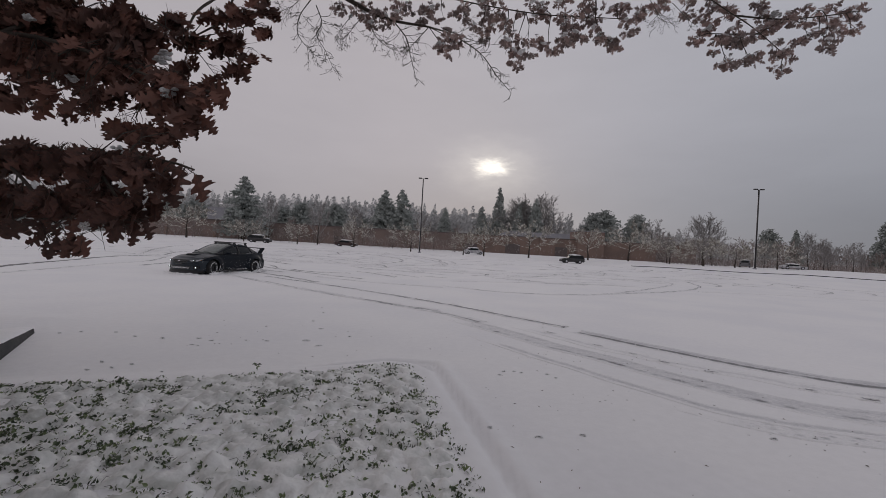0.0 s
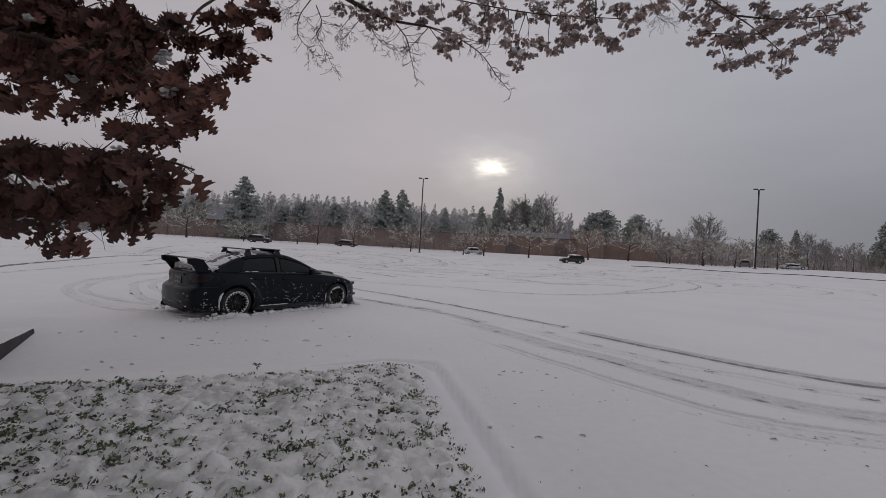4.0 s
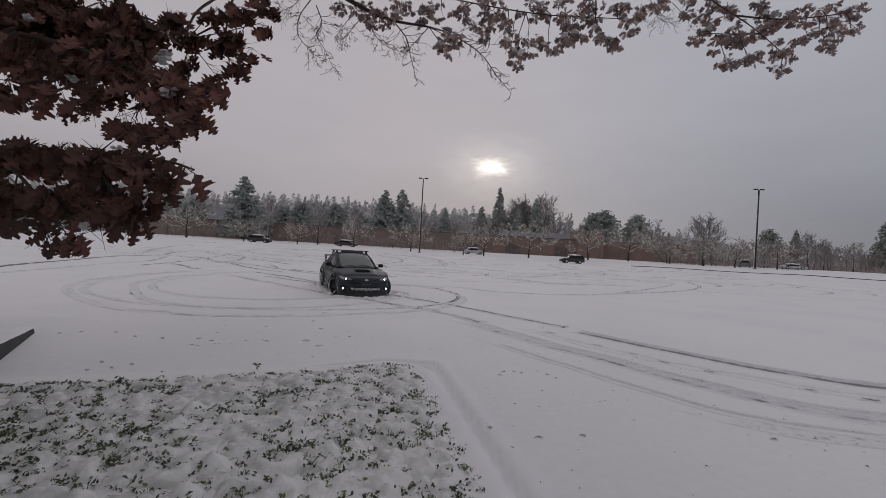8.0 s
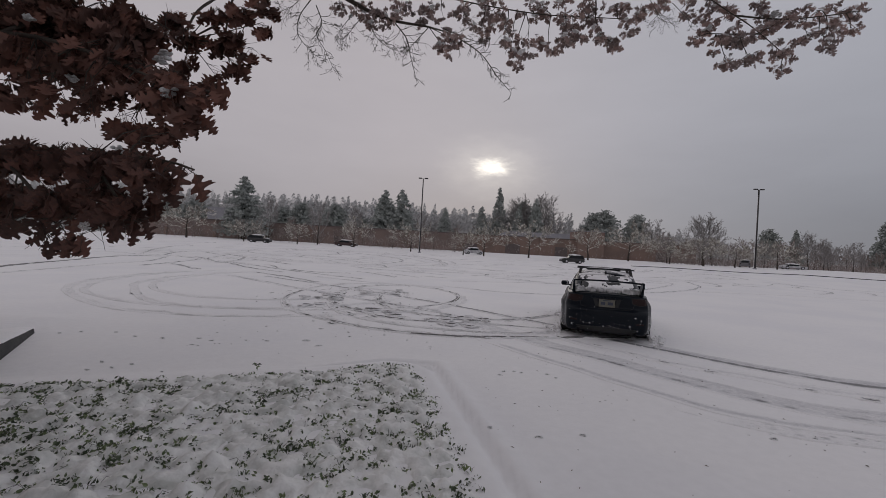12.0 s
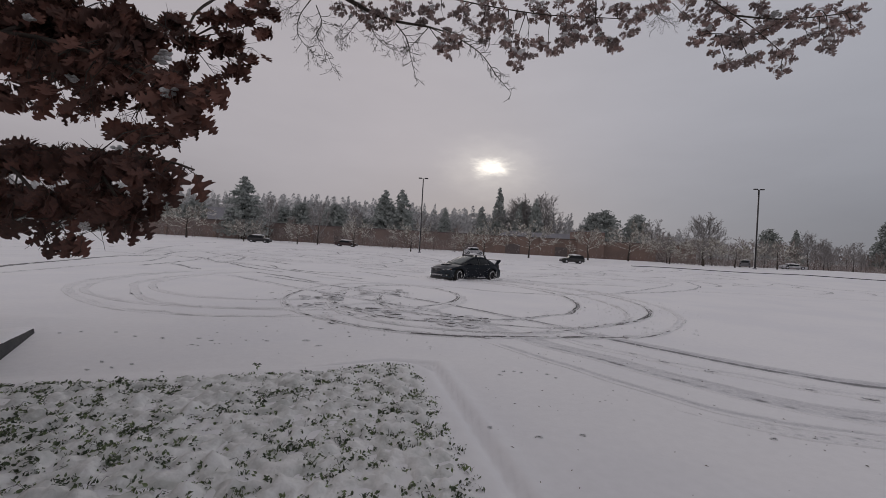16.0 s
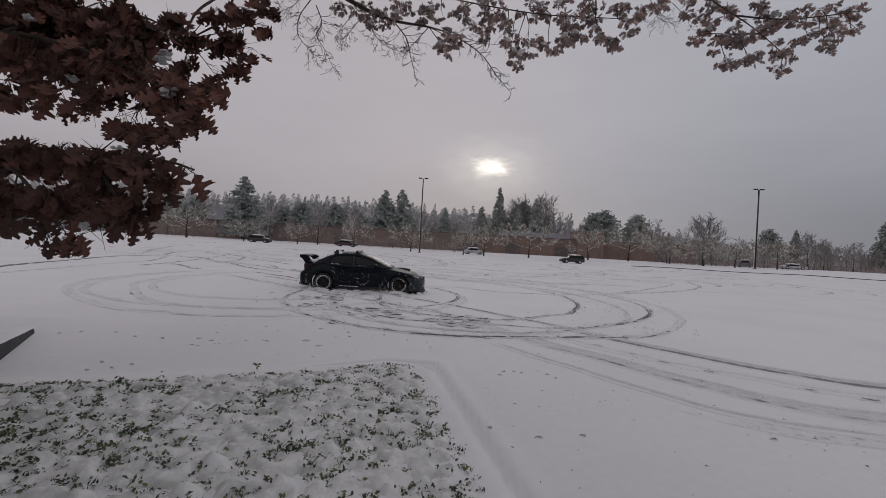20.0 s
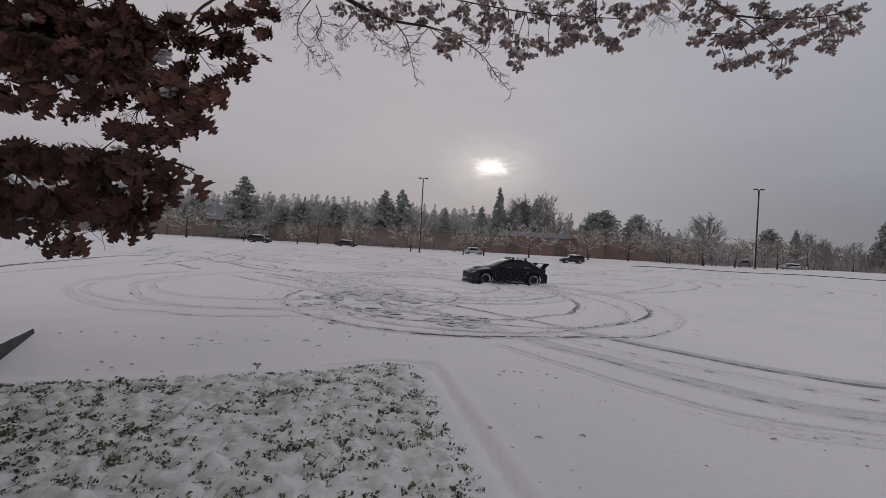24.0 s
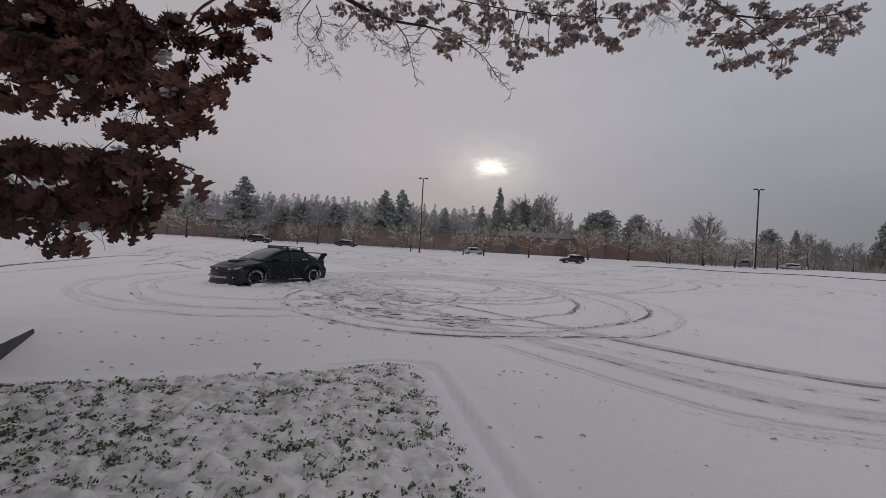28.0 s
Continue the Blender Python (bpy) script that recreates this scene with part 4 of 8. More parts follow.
def make_rack(car):
    for x, z in ((-0.24, 1.375), (-0.95, 1.365)):
        bar = part("roof_bar", box_bm(0.065, 1.20, 0.026, pose(x, 0, z + 0.085), 0.011), TRIM, car, "black roof rack crossbar")
        for s in (1, -1):
            bm = bmesh.new()
            low, high = [], []
            for px, w in ((-0.085, 0), (0.085, 0)):
                for dy in (-0.03, 0.03):
                    low.append(bm.verts.new((x + px, (0.555 + dy) * s, z - 0.055 - dy * 0.3)))
                    high.append(bm.verts.new((x + px * 0.42, (0.525 + dy) * s, z + 0.078)))
            order = (0, 1, 3, 2)
            bm.faces.new([low[i] for i in order])
            bm.faces.new([high[i] for i in order[::-1]])
            for i, j in zip(order, order[1:] + order[:1]):
                bm.faces.new((low[i], low[j], high[j], high[i]))
            bmesh.ops.recalc_face_normals(bm, faces=bm.faces)
            bmesh.ops.bevel(bm, geom=bm.edges[:], offset=0.008, segments=2, affect="EDGES", profile=0.6)
            part("rack_foot", bm, TRIM, bar)
            part("bar_cap", box_bm(0.07, 0.02, 0.032, pose(x, 0.605 * s, z + 0.085), 0.008), TRIM, bar)
        part("bar_snow", lump_mesh(random.Random(int(x * 9)), 0.03, 0.30, 0.012, 3), SNOW_SOFT, bar, "thin snow on the crossbar", True, pose(x, 0.12, z + 0.098))
    part("rack_fairing", box_bm(0.10, 0.80, 0.008, pose(-0.155, 0, 1.425, 0, 36, 0), 0.003), TRIM, car, "black wind fairing leaning on the front crossbar")
    # shark-fin aerial at the rear of the roof
    bm = bmesh.new()
    a = [bm.verts.new((px, -0.018, pz)) for px, pz in ((-1.00, 1.36), (-1.16, 1.33), (-1.165, 1.40))]
    b = [bm.verts.new((px, 0.018, pz)) for px, pz in ((-1.00, 1.36), (-1.16, 1.33), (-1.165, 1.40))]
    bm.faces.new(a)
    bm.faces.new(b[::-1])
    for i in range(3):
        bm.faces.new((a[i], a[(i + 1) % 3], b[(i + 1) % 3], b[i]))
    bmesh.ops.recalc_face_normals(bm, faces=bm.faces)
    part("aerial", bm, TRIM, car)


def clod_lists(rnd, c, r):
    pts = [c + Vector(d) * r * rnd.uniform(0.6, 1.4) for d in ((1, 0, 0), (-1, 0, 0), (0, 1, 0), (0, -1, 0), (0, 0, 0.8), (0, 0, -0.8))]
    return pts, [(0, 2, 4), (2, 1, 4), (1, 3, 4), (3, 0, 4), (2, 0, 5), (1, 2, 5), (3, 1, 5), (0, 3, 5)]


def make_car_snow(car):
    put("window_snow", cabin_snow(-1.16, -1.80, 0.30, 0.70, 3.0, 0.034, 0.14), SNOW_SOFT, car, "patchy snow sliding down the rear window")
    put("roof_snow", cabin_snow(-0.74, -1.18, 0.28, 0.72, 8.0, 0.030, 0.16), SNOW_SOFT, car, "thin snow on the rear of the roof")
    put("front_roof_snow", cabin_snow(-0.26, -0.74, 0.28, 0.72, 15.0, 0.018, 0.0), SNOW_SOFT, car, "thin snow between the roof bars")
    rnd = random.Random(11)
    for k in range(15):
        y = -0.56 + 0.08 * k + rnd.uniform(-0.03, 0.03)
        part("deck_snow", lump_mesh(rnd, rnd.uniform(0.07, 0.12), rnd.uniform(0.06, 0.11), rnd.uniform(0.05, 0.085) * (1.3 if abs(y) > 0.4 else 1.0), 3), SNOW_SOFT, car, "clump of snow on the boot lid", True, pose(-1.83 + rnd.uniform(-0.05, 0.05), y, 1.0))
    for s in (1, -1):
        part("corner_snow", lump_mesh(rnd, 0.11, 0.055, 0.085, 3), SNOW_SOFT, car, "clump of snow at the rear glass corner", True, pose(-1.70, 0.60 * s, 1.0, 0, -20, 0))
        # flecks and streaks thrown up along the flanks
        lists = []
        for k in range(230):
            x = rnd.uniform(-2.0, 1.9)
            zz = 0.20 + abs(rnd.gauss(0, 0.20 + 0.12 * rnd.random()))
            if zz > 0.85 or min(abs(x - 1.3125), abs(x + 1.3125)) < 0.36 and zz < 0.66:
                continue
            q = lay((x, s, zz), (0, -s, 0))[0] + Vector((0, 0.004 * s, 0))
            r = 0.0025 + 0.0075 * rnd.random() ** 2
            ang, e = rnd.uniform(-0.9, 0.9), rnd.choice((1, 1, 1.6, 2.6, 5.0))
            c, sn = math.cos(ang), math.sin(ang)
            vv = []
            for j in range(6):
                a = math.pi * j / 3
                u, t = r * e * math.cos(a) * rnd.uniform(0.7, 1.2), r * 0.8 * math.sin(a)
                vv.append((q.x + u * c - t * sn, q.y, q.z + u * sn + t * c))
            vv += [(q.x, q.y + 0.007 * s, q.z), (q.x, q.y - 0.012 * s, q.z)]
            lists.append((vv, [(j, (j + 1) % 6, 6) for j in range(6)] + [(j, (j + 1) % 6, 7) for j in range(6)]))
        for k in range(26):
            y, zz = s * rnd.uniform(0.05, 0.74), 0.24 + abs(rnd.gauss(0, 0.20))
            if zz < 0.85:
                lists.append(clod_lists(rnd, lay((-2.2, y, zz), (1, 0, 0))[0], rnd.choice((0.005, 0.007, 0.009, 0.016))))
        tagged(put("snow_flecks", mesh_of("flecks", *join(lists)), SNOW_SOFT, car, "white flecks of thrown snow on the flank"), kind="stuff")
        # a low ridge of loose snow along the sill, in rounded heaps and crumbs
        lists = []
        for k in range(170):
            x = rnd.uniform(-0.95, 0.95)
            lists.append(clod_lists(rnd, Vector((x, (0.90 + abs(rnd.gauss(0, 0.05))) * s, 0.03 + abs(rnd.gauss(0, 0.035)))), rnd.uniform(0.008, 0.034)))
        tagged(put("sill_crumbs", mesh_of("sill_crumbs", *join(lists), True), SNOW_SOFT, car, "crumbs of snow thrown along the sill"), kind="stuff")
        for k in range(8):
            part("sill_snow", lump_mesh(rnd, rnd.uniform(0.12, 0.24), rnd.uniform(0.06, 0.10), rnd.uniform(0.03, 0.075), 3), SNOW_SOFT, car, "low ridge of loose snow pushed along the sill", True, pose(-0.80 + 0.22 * k + rnd.uniform(-0.05, 0.05), (0.90 + rnd.uniform(-0.03, 0.04)) * s, 0.03))
        for x in (1.36, -1.36):
            part("wheel_snow", lump_mesh(rnd, 0.34, 0.08, 0.085, 3), SNOW_SOFT, car, "snow heaped against the foot of the tyre", True, pose(x - 0.08, 0.955 * s, 0.035))
    for k in range(7):
        y = -0.72 + 0.24 * k
        part("bow_snow", lump_mesh(rnd, rnd.uniform(0.07, 0.11), rnd.uniform(0.16, 0.24), rnd.uniform(0.06, 0.10), 4), SNOW_SOFT, car, "snow pushed up under the front bumper", True, pose(2.30 - 0.32 * (abs(y) / 0.8) ** 2.2 + rnd.uniform(-0.03, 0.03), y, 0.01))
    # snow thrown up round each wheel: clods low down, a fine powder above and behind
    for (x, y), side in zip(WHEELS, (1, -1, 1, -1)):
        lists = []
        for k in range(330):
            back = rnd.random() ** 2
            fine = k > 70
            c = Vector((x - 0.12 - (1.15 if fine else 0.75) * back + rnd.gauss(0, 0.13), y + side * (0.08 + abs(rnd.gauss(0, 0.22 if fine else 0.16))), 0.03 + abs(rnd.gauss(0, 0.10 if fine else 0.06)) * (1.5 - back * 0.4)))
            r = rnd.uniform(0.003, 0.009) if fine else rnd.uniform(0.012, 0.045) * (1.0 if c.z < 0.12 else 0.4)
            lists.append(clod_lists(rnd, c, r))
        tagged(put("snow_spray", mesh_of("snow_spray", *join(lists), True), SNOW_SOFT, car, "clods and powder of snow flung up by the wheel"), kind="stuff")


def scoop_bm():
    """The bonnet's air scoop, hollow at its mouth."""
    bm = bmesh.new()
    rows = [(1.69, 0.225, 0.825, 0.052), (1.65, 0.235, 0.836, 0.060), (1.54, 0.24, 0.856, 0.056), (1.38, 0.24, 0.884, 0.036), (1.20, 0.22, 0.908, 0.010), (1.12, 0.19, 0.912, -0.01)]
    prev = None
    for x, w, z, h in rows:
        ring = [bm.verts.new((x, y, zz)) for y, zz in ((-w - 0.055, z - 0.04), (-w - 0.01, z + h * 0.5), (-w * 0.93, z + h * 0.92), (-w * 0.6, z + h * 1.02), (0, z + h * 1.06), (w * 0.6, z + h * 1.02), (w * 0.93, z + h * 0.92), (w + 0.01, z + h * 0.5), (w + 0.055, z - 0.04))]
        if prev:
            for i in range(8):
                bm.faces.new((prev[i], prev[i + 1], ring[i + 1], ring[i]))
        prev = ring
    bmesh.ops.recalc_face_normals(bm, faces=bm.faces)
    for f in bm.faces:
        f.smooth = True
    return bm


def lip_bm():
    """The low spoiler under the front bumper, swept back at its ends."""
    bm = bmesh.new()
    rows = []
    for k in range(21):
        y = -0.80 + 1.60 * k / 20
        x = lay((0, y, 0.23), (-1, 0, 0))[0].x
        up = 0.05 * max(0.0, abs(y) - 0.55) / 0.25
        rows.append([bm.verts.new(p) for p in ((x - 0.06, y, 0.235), (x + 0.006, y, 0.23), (x + 0.016, y, 0.16), (x + 0.045, y * 1.01, 0.115 + up), (x + 0.04, y * 1.01, 0.10 + up), (x - 0.06, y, 0.095))])
    for a, b in zip(rows, rows[1:]):
        for i in range(6):
            bm.faces.new((a[i], a[(i + 1) % 6], b[(i + 1) % 6], b[i]))
    bm.faces.new(rows[0][::-1])
    bm.faces.new(rows[-1])
    bmesh.ops.recalc_face_normals(bm, faces=bm.faces)
    return bm


def mirror_bm(s):
    bm = box_bm(0.11, 0.20, 0.125, pose(0.51, 0.915 * s, 0.975), 0.045)
    for v in bm.verts:
        if v.co.x > 0.51:
            v.co.z = 0.97 + (v.co.z - 0.975) * 0.75
        v.co.x -= 0.25 * max(0.0, abs(v.co.y) - 0.85)
    box_bm(0.06, 0.14, 0.035, pose(0.55, 0.79 * s, 0.925, 14 * s, 0, 0), 0.010, bm)
    return bm


def wing_bm():
    prof = [(-1.86, 0.0), (-1.90, 0.018), (-2.0, 0.026), (-2.10, 0.030), (-2.16, 0.040), (-2.155, 0.024), (-2.08, 0.004), (-1.95, -0.008)]
    bm = bmesh.new()
    rows = []
    for k in range(17):
        y = -0.64 + 1.28 * k / 16
        z = 1.195 + 0.018 * (1 - (y / 0.64) ** 2)
        rows.append([bm.verts.new((x, y, z + dz)) for x, dz in prof])
    for a, b in zip(rows, rows[1:]):
        for i in range(8):
            bm.faces.new((a[i], a[(i + 1) % 8], b[(i + 1) % 8], b[i]))
    bm.faces.new(rows[0][::-1])
    bm.faces.new(rows[-1])
    bmesh.ops.recalc_face_normals(bm, faces=bm.faces)
    for f in bm.faces:
        f.smooth = len(f.verts) == 4
    return bm


def upright_bm(s):
    """The swept end of the wing: a tapered fin from the boot lid, broader at its head."""
    bm = bmesh.new()
    pts = [(-1.74, 0.955), (-2.02, 0.95), (-2.13, 1.10), (-2.21, 1.135), (-2.225, 1.235), (-2.08, 1.245), (-1.93, 1.215), (-1.86, 1.12)]
    a = [bm.verts.new((x, (0.635 + 0.02 * (z - 1.1)) * s, z)) for x, z in pts]
    b = [bm.verts.new((x, (0.685 - 0.05 * (z - 1.0)) * s, z)) for x, z in pts]
    bm.faces.new(a)
    bm.faces.new(b[::-1])
    for i in range(len(pts)):
        j = (i + 1) % len(pts)
        bm.faces.new((a[i], a[j], b[j], b[i]))
    bmesh.ops.recalc_face_normals(bm, faces=bm.faces)
    bmesh.ops.bevel(bm, geom=bm.edges[:], offset=0.006, segments=2, affect="EDGES", profile=0.6)
    return bm


def make_car():
    car = empty("sedan", car_pose(0), "black sporty sedan with rear wing and roof rack, drifting through snow", "car")
    make_body(car)
    make_greenhouse(car)
    make_front(car)
    make_flanks(car)
    make_tail(car)
    make_rack(car)
    make_car_snow(car)
    return car, [make_wheel(car, x, y) for x, y in WHEELS]


car, car_wheels = make_car()


# ---------------------------------------------------------------- tracks in the snow
LANES = (-1.0, -0.82, -0.62, -0.42, -0.22, 0.0, 0.22, 0.42, 0.62, 0.82, 1.0)


def ribbon(points, width, rnd, dark=0.5, berm=0.03, spacing=0.09, clods=0.55, spread=0.28, big=0.03, flecks=0.0, ragged=1.0, line=0.85, press=0.2, taper=0):
    """A rut along points: a strip of pressed snow, worn through to slush along the tread's edges, between low uneven berms.
    Returns the strip (verts, faces, wear) and the loose snow (verts, faces)."""
    pts = [Vector((p[0], p[1], 0)) for p in points]
    dense = []
    for a, b in zip(pts, pts[1:]):
        n = max(1, int((b - a).length / spacing))
        dense += [a.lerp(b, i / n) for i in range(n)]
    dense.append(pts[-1])
    o = rnd.uniform(0, 100)
    pv, pf, wear, bv, bf = [], [], [], [], []
    n = len(LANES)
    for i, p in enumerate(dense):
        d = dense[min(i + 1, len(dense) - 1)] - dense[max(i - 1, 0)]
        d = d.normalized() if d.length > 1e-6 else Vector((1, 0, 0))
        nrm = Vector((-d.y, d.x, 0))
        s = i * spacing
        w = max(0.06, width * (0.95 + 0.4 * ragged * noise.noise((s * 1.3, o, 5)))) * 0.68
        if taper:
            w *= min(1.0, (i + 0.5) / taper, (len(dense) - i - 0.5) / taper)
        p = p + nrm * 0.03 * noise.noise((s * 0.8, o, 0))
        amps = []
        for lane, share in ((-0.38, 0.0), (0.38, -0.06), (0.03, -0.2)):
            z0 = o + 31 * lane
            a = dark + share + 0.05 + 0.75 * noise.noise((s * 0.7, z0, 11)) + 0.5 * noise.noise((s * 2.9, z0, 13)) + 0.25 * noise.noise((s * 9, z0, 15))
            amps.append((lane + ragged * (0.20 * noise.noise((s * 1.3, z0, 17)) + 0.10 * noise.noise((s * 6, z0, 18))), max(0.0, min(line + 0.25 * max(0.0, dark), a))))
        soft = press * (0.75 + 0.8 * noise.noise((s * 0.45, o, 41)))
        for k, u in enumerate(LANES):
            jag = 1 + (ragged * 0.22 * noise.noise((s * 5.0, o + u * 3, 23)) if abs(u) > 0.5 else 0.0)
            q = p + nrm * (u * w * jag)
            ridge = bell(abs(u) - 0.82, 0.16) * berm * (0.45 + 1.2 * noise.noise((s * 2.1, o + (9 if u > 0 else 0), 2)) + 0.6 * noise.noise((s * 7.0, o + (5 if u > 0 else 0), 3)))
            z = ground_height(q.x, q.y) + (-0.006 if abs(u) > 0.99 else 0.006 + max(0.0, ridge) + 0.004 * noise.noise((q.x * 9, q.y * 9, 2.0)))
            pv.append((q.x, q.y, z))
            wear.append(0.0 if abs(u) > 0.99 else max([soft * (1 - u * u)] + [a * bell(u - c, 0.21) for c, a in amps]))
            if i and k:
                e = len(pv) - 1
                pf.append((e - n - 1, e - 1, e, e - n))
        # clods turned out of the rut, and scraps of dark slush
        for c in range(int(clods * spacing / 0.12 + rnd.random()) if berm > 0.01 else 0):
            q = p + nrm * rnd.gauss(0, spread)
            r = 0.006 + (big - 0.006) * rnd.random() ** 2
            g = ground_height(q.x, q.y)
            base = len(bv)
            bv.extend([(q.x + r * rnd.uniform(0.7, 1.5), q.y, g), (q.x, q.y + r, g), (q.x - r * rnd.uniform(0.7, 1.5), q.y, g), (q.x, q.y - r, g), (q.x, q.y, g + r * rnd.uniform(0.7, 1.3))])
            bf.extend([(base + k, base + (k + 1) % 4, base + 4) for k in range(4)])
        if rnd.random() < flecks * spacing / 0.12:
            q = p + nrm * rnd.gauss(0, spread * 1.2)
            a = math.atan2(-nrm.x, nrm.y) + rnd.gauss(0, 0.3)
            u, r = Vector((math.cos(a), math.sin(a), 0)), rnd.uniform(0.03, 0.24)
            m = Vector((-u.y, u.x, 0)) * r * rnd.uniform(0.07, 0.2)
            base = len(pv)
            for c, deep in ((q - u * r, 0.3), (q - u * r * 0.3 + m, 0.65), (q + u * r * 0.5 + m * 0.7, 0.7), (q + u * r, 0.35), (q + u * r * 0.2 - m, 0.85)):
                pv.append((c.x, c.y, ground_height(c.x, c.y) + 0.012))
                wear.append(deep)
            pf.append(tuple(range(base, base + 5)))
            # keeps the strip's rows in step
            for k in range(n):
                pv.append(pv[base - n + k])
                wear.append(wear[base - n + k])
    return (pv, pf, wear), (bv, bf)


def rut_material(name, pressed, worn, grain=1.0):
    """Pressed snow that wears through to wet slush where the rut is deep, broken up by grain."""
    m = bpy.data.materials.new(name)
    nt, ln = nodes_of(m)
    p = nt["Principled BSDF"]
    p.inputs["Roughness"].default_value, p.inputs["Specular IOR Level"].default_value = 0.7, 0.2
    co = nt.new("ShaderNodeTexCoord").outputs["Object"]
    wear = nt.new("ShaderNodeAttribute")
    wear.attribute_name = "wear"
    last = wear.outputs["Fac"]
    for scale, amount in ((5.0, 0.45), (19.0, 0.55), (60.0, 0.35)):
        a = nt.new("ShaderNodeTexNoise")
        a.inputs["Scale"].default_value, a.inputs["Detail"].default_value = scale, 2
        ln.new(co, a.inputs["Vector"])
        mul = nt.new("ShaderNodeMath")
        mul.operation = "MULTIPLY_ADD"
        ln.new(a.outputs["Fac"], mul.inputs[0])
        mul.inputs[1].default_value, mul.inputs[2].default_value = amount * grain, -0.5 * amount * grain
        add = nt.new("ShaderNodeMath")
        add.operation = "ADD"
        ln.new(last, add.inputs[0])
        ln.new(mul.outputs[0], add.inputs[1])
        last = add.outputs[0]
    ramp = nt.new("ShaderNodeValToRGB")
    el = ramp.color_ramp.elements
    el[0].position, el[0].color = 0.12, (0.85, 0.846, 0.848, 1)
    el[1].position, el[1].color = 0.66, (*worn, 1)
    mid = el.new(0.40)
    mid.color = (*pressed, 1)
    ln.new(last, ramp.inputs[0])
    ln.new(ramp.outputs[0], p.inputs["Base Color"])
    c = nt.new("ShaderNodeTexNoise")
    c.inputs["Scale"].default_value, c.inputs["Detail"].default_value = 24.0, 4
    ln.new(co, c.inputs["Vector"])
    b = nt.new("ShaderNodeBump")
    b.inputs["Strength"].default_value, b.inputs["Distance"].default_value = 1.0, 0.03 * grain
    ln.new(c.outputs["Fac"], b.inputs["Height"])
    ln.new(b.outputs[0], p.inputs["Normal"])
    return m


OLD_RUT = rut_material("old_pressed_snow", (0.63, 0.63, 0.645), (0.16, 0.16, 0.158))
FRESH_RUT = rut_material("churned_snow", (0.60, 0.597, 0.60), (0.085, 0.083, 0.08))
NEAR_RUT = rut_material("rolled_snow", (0.60, 0.60, 0.615), (0.22, 0.22, 0.225), 0.60)


def track_thing(name, ribbons, label, group, bed=None):
    top = empty(name, Matrix(), label, "tyre track", group)
    v, f = join([r[0][:2] for r in ribbons])
    me = mesh_of("rut", v, f, True)
    att = me.attributes.new("wear", "FLOAT", "POINT")
    att.data.foreach_set("value", [w for r in ribbons for w in r[0][2]])
    tagged(put("pressed_snow", me, bed or OLD_RUT, top), kind="stuff")
    v, f = join([r[1] for r in ribbons])
    if v:
        tagged(put("loose_snow", mesh_of("clods", v, f, True), SNOW_SOFT, top), kind="stuff")
    return top


def smooth_line(ctrl, step_len=0.4):
    """A smooth curve through a few control points."""
    p = [Vector((c[0], c[1], 0)) for c in ctrl]
    p = [p[0] * 2 - p[1]] + p + [p[-1] * 2 - p[-2]]
    out = []
    for i in range(1, len(p) - 2):
        n = max(2, int((p[i + 1] - p[i]).length / step_len))
        for k in range(n):
            t = k / n
            out.append(0.5 * (2 * p[i] + (p[i + 1] - p[i - 1]) * t + (2 * p[i - 1] - 5 * p[i] + 4 * p[i + 1] - p[i + 2]) * t * t + (3 * p[i] - p[i - 1] - 3 * p[i + 1] + p[i + 2]) * t ** 3))
    out.append(p[-2])
    return out


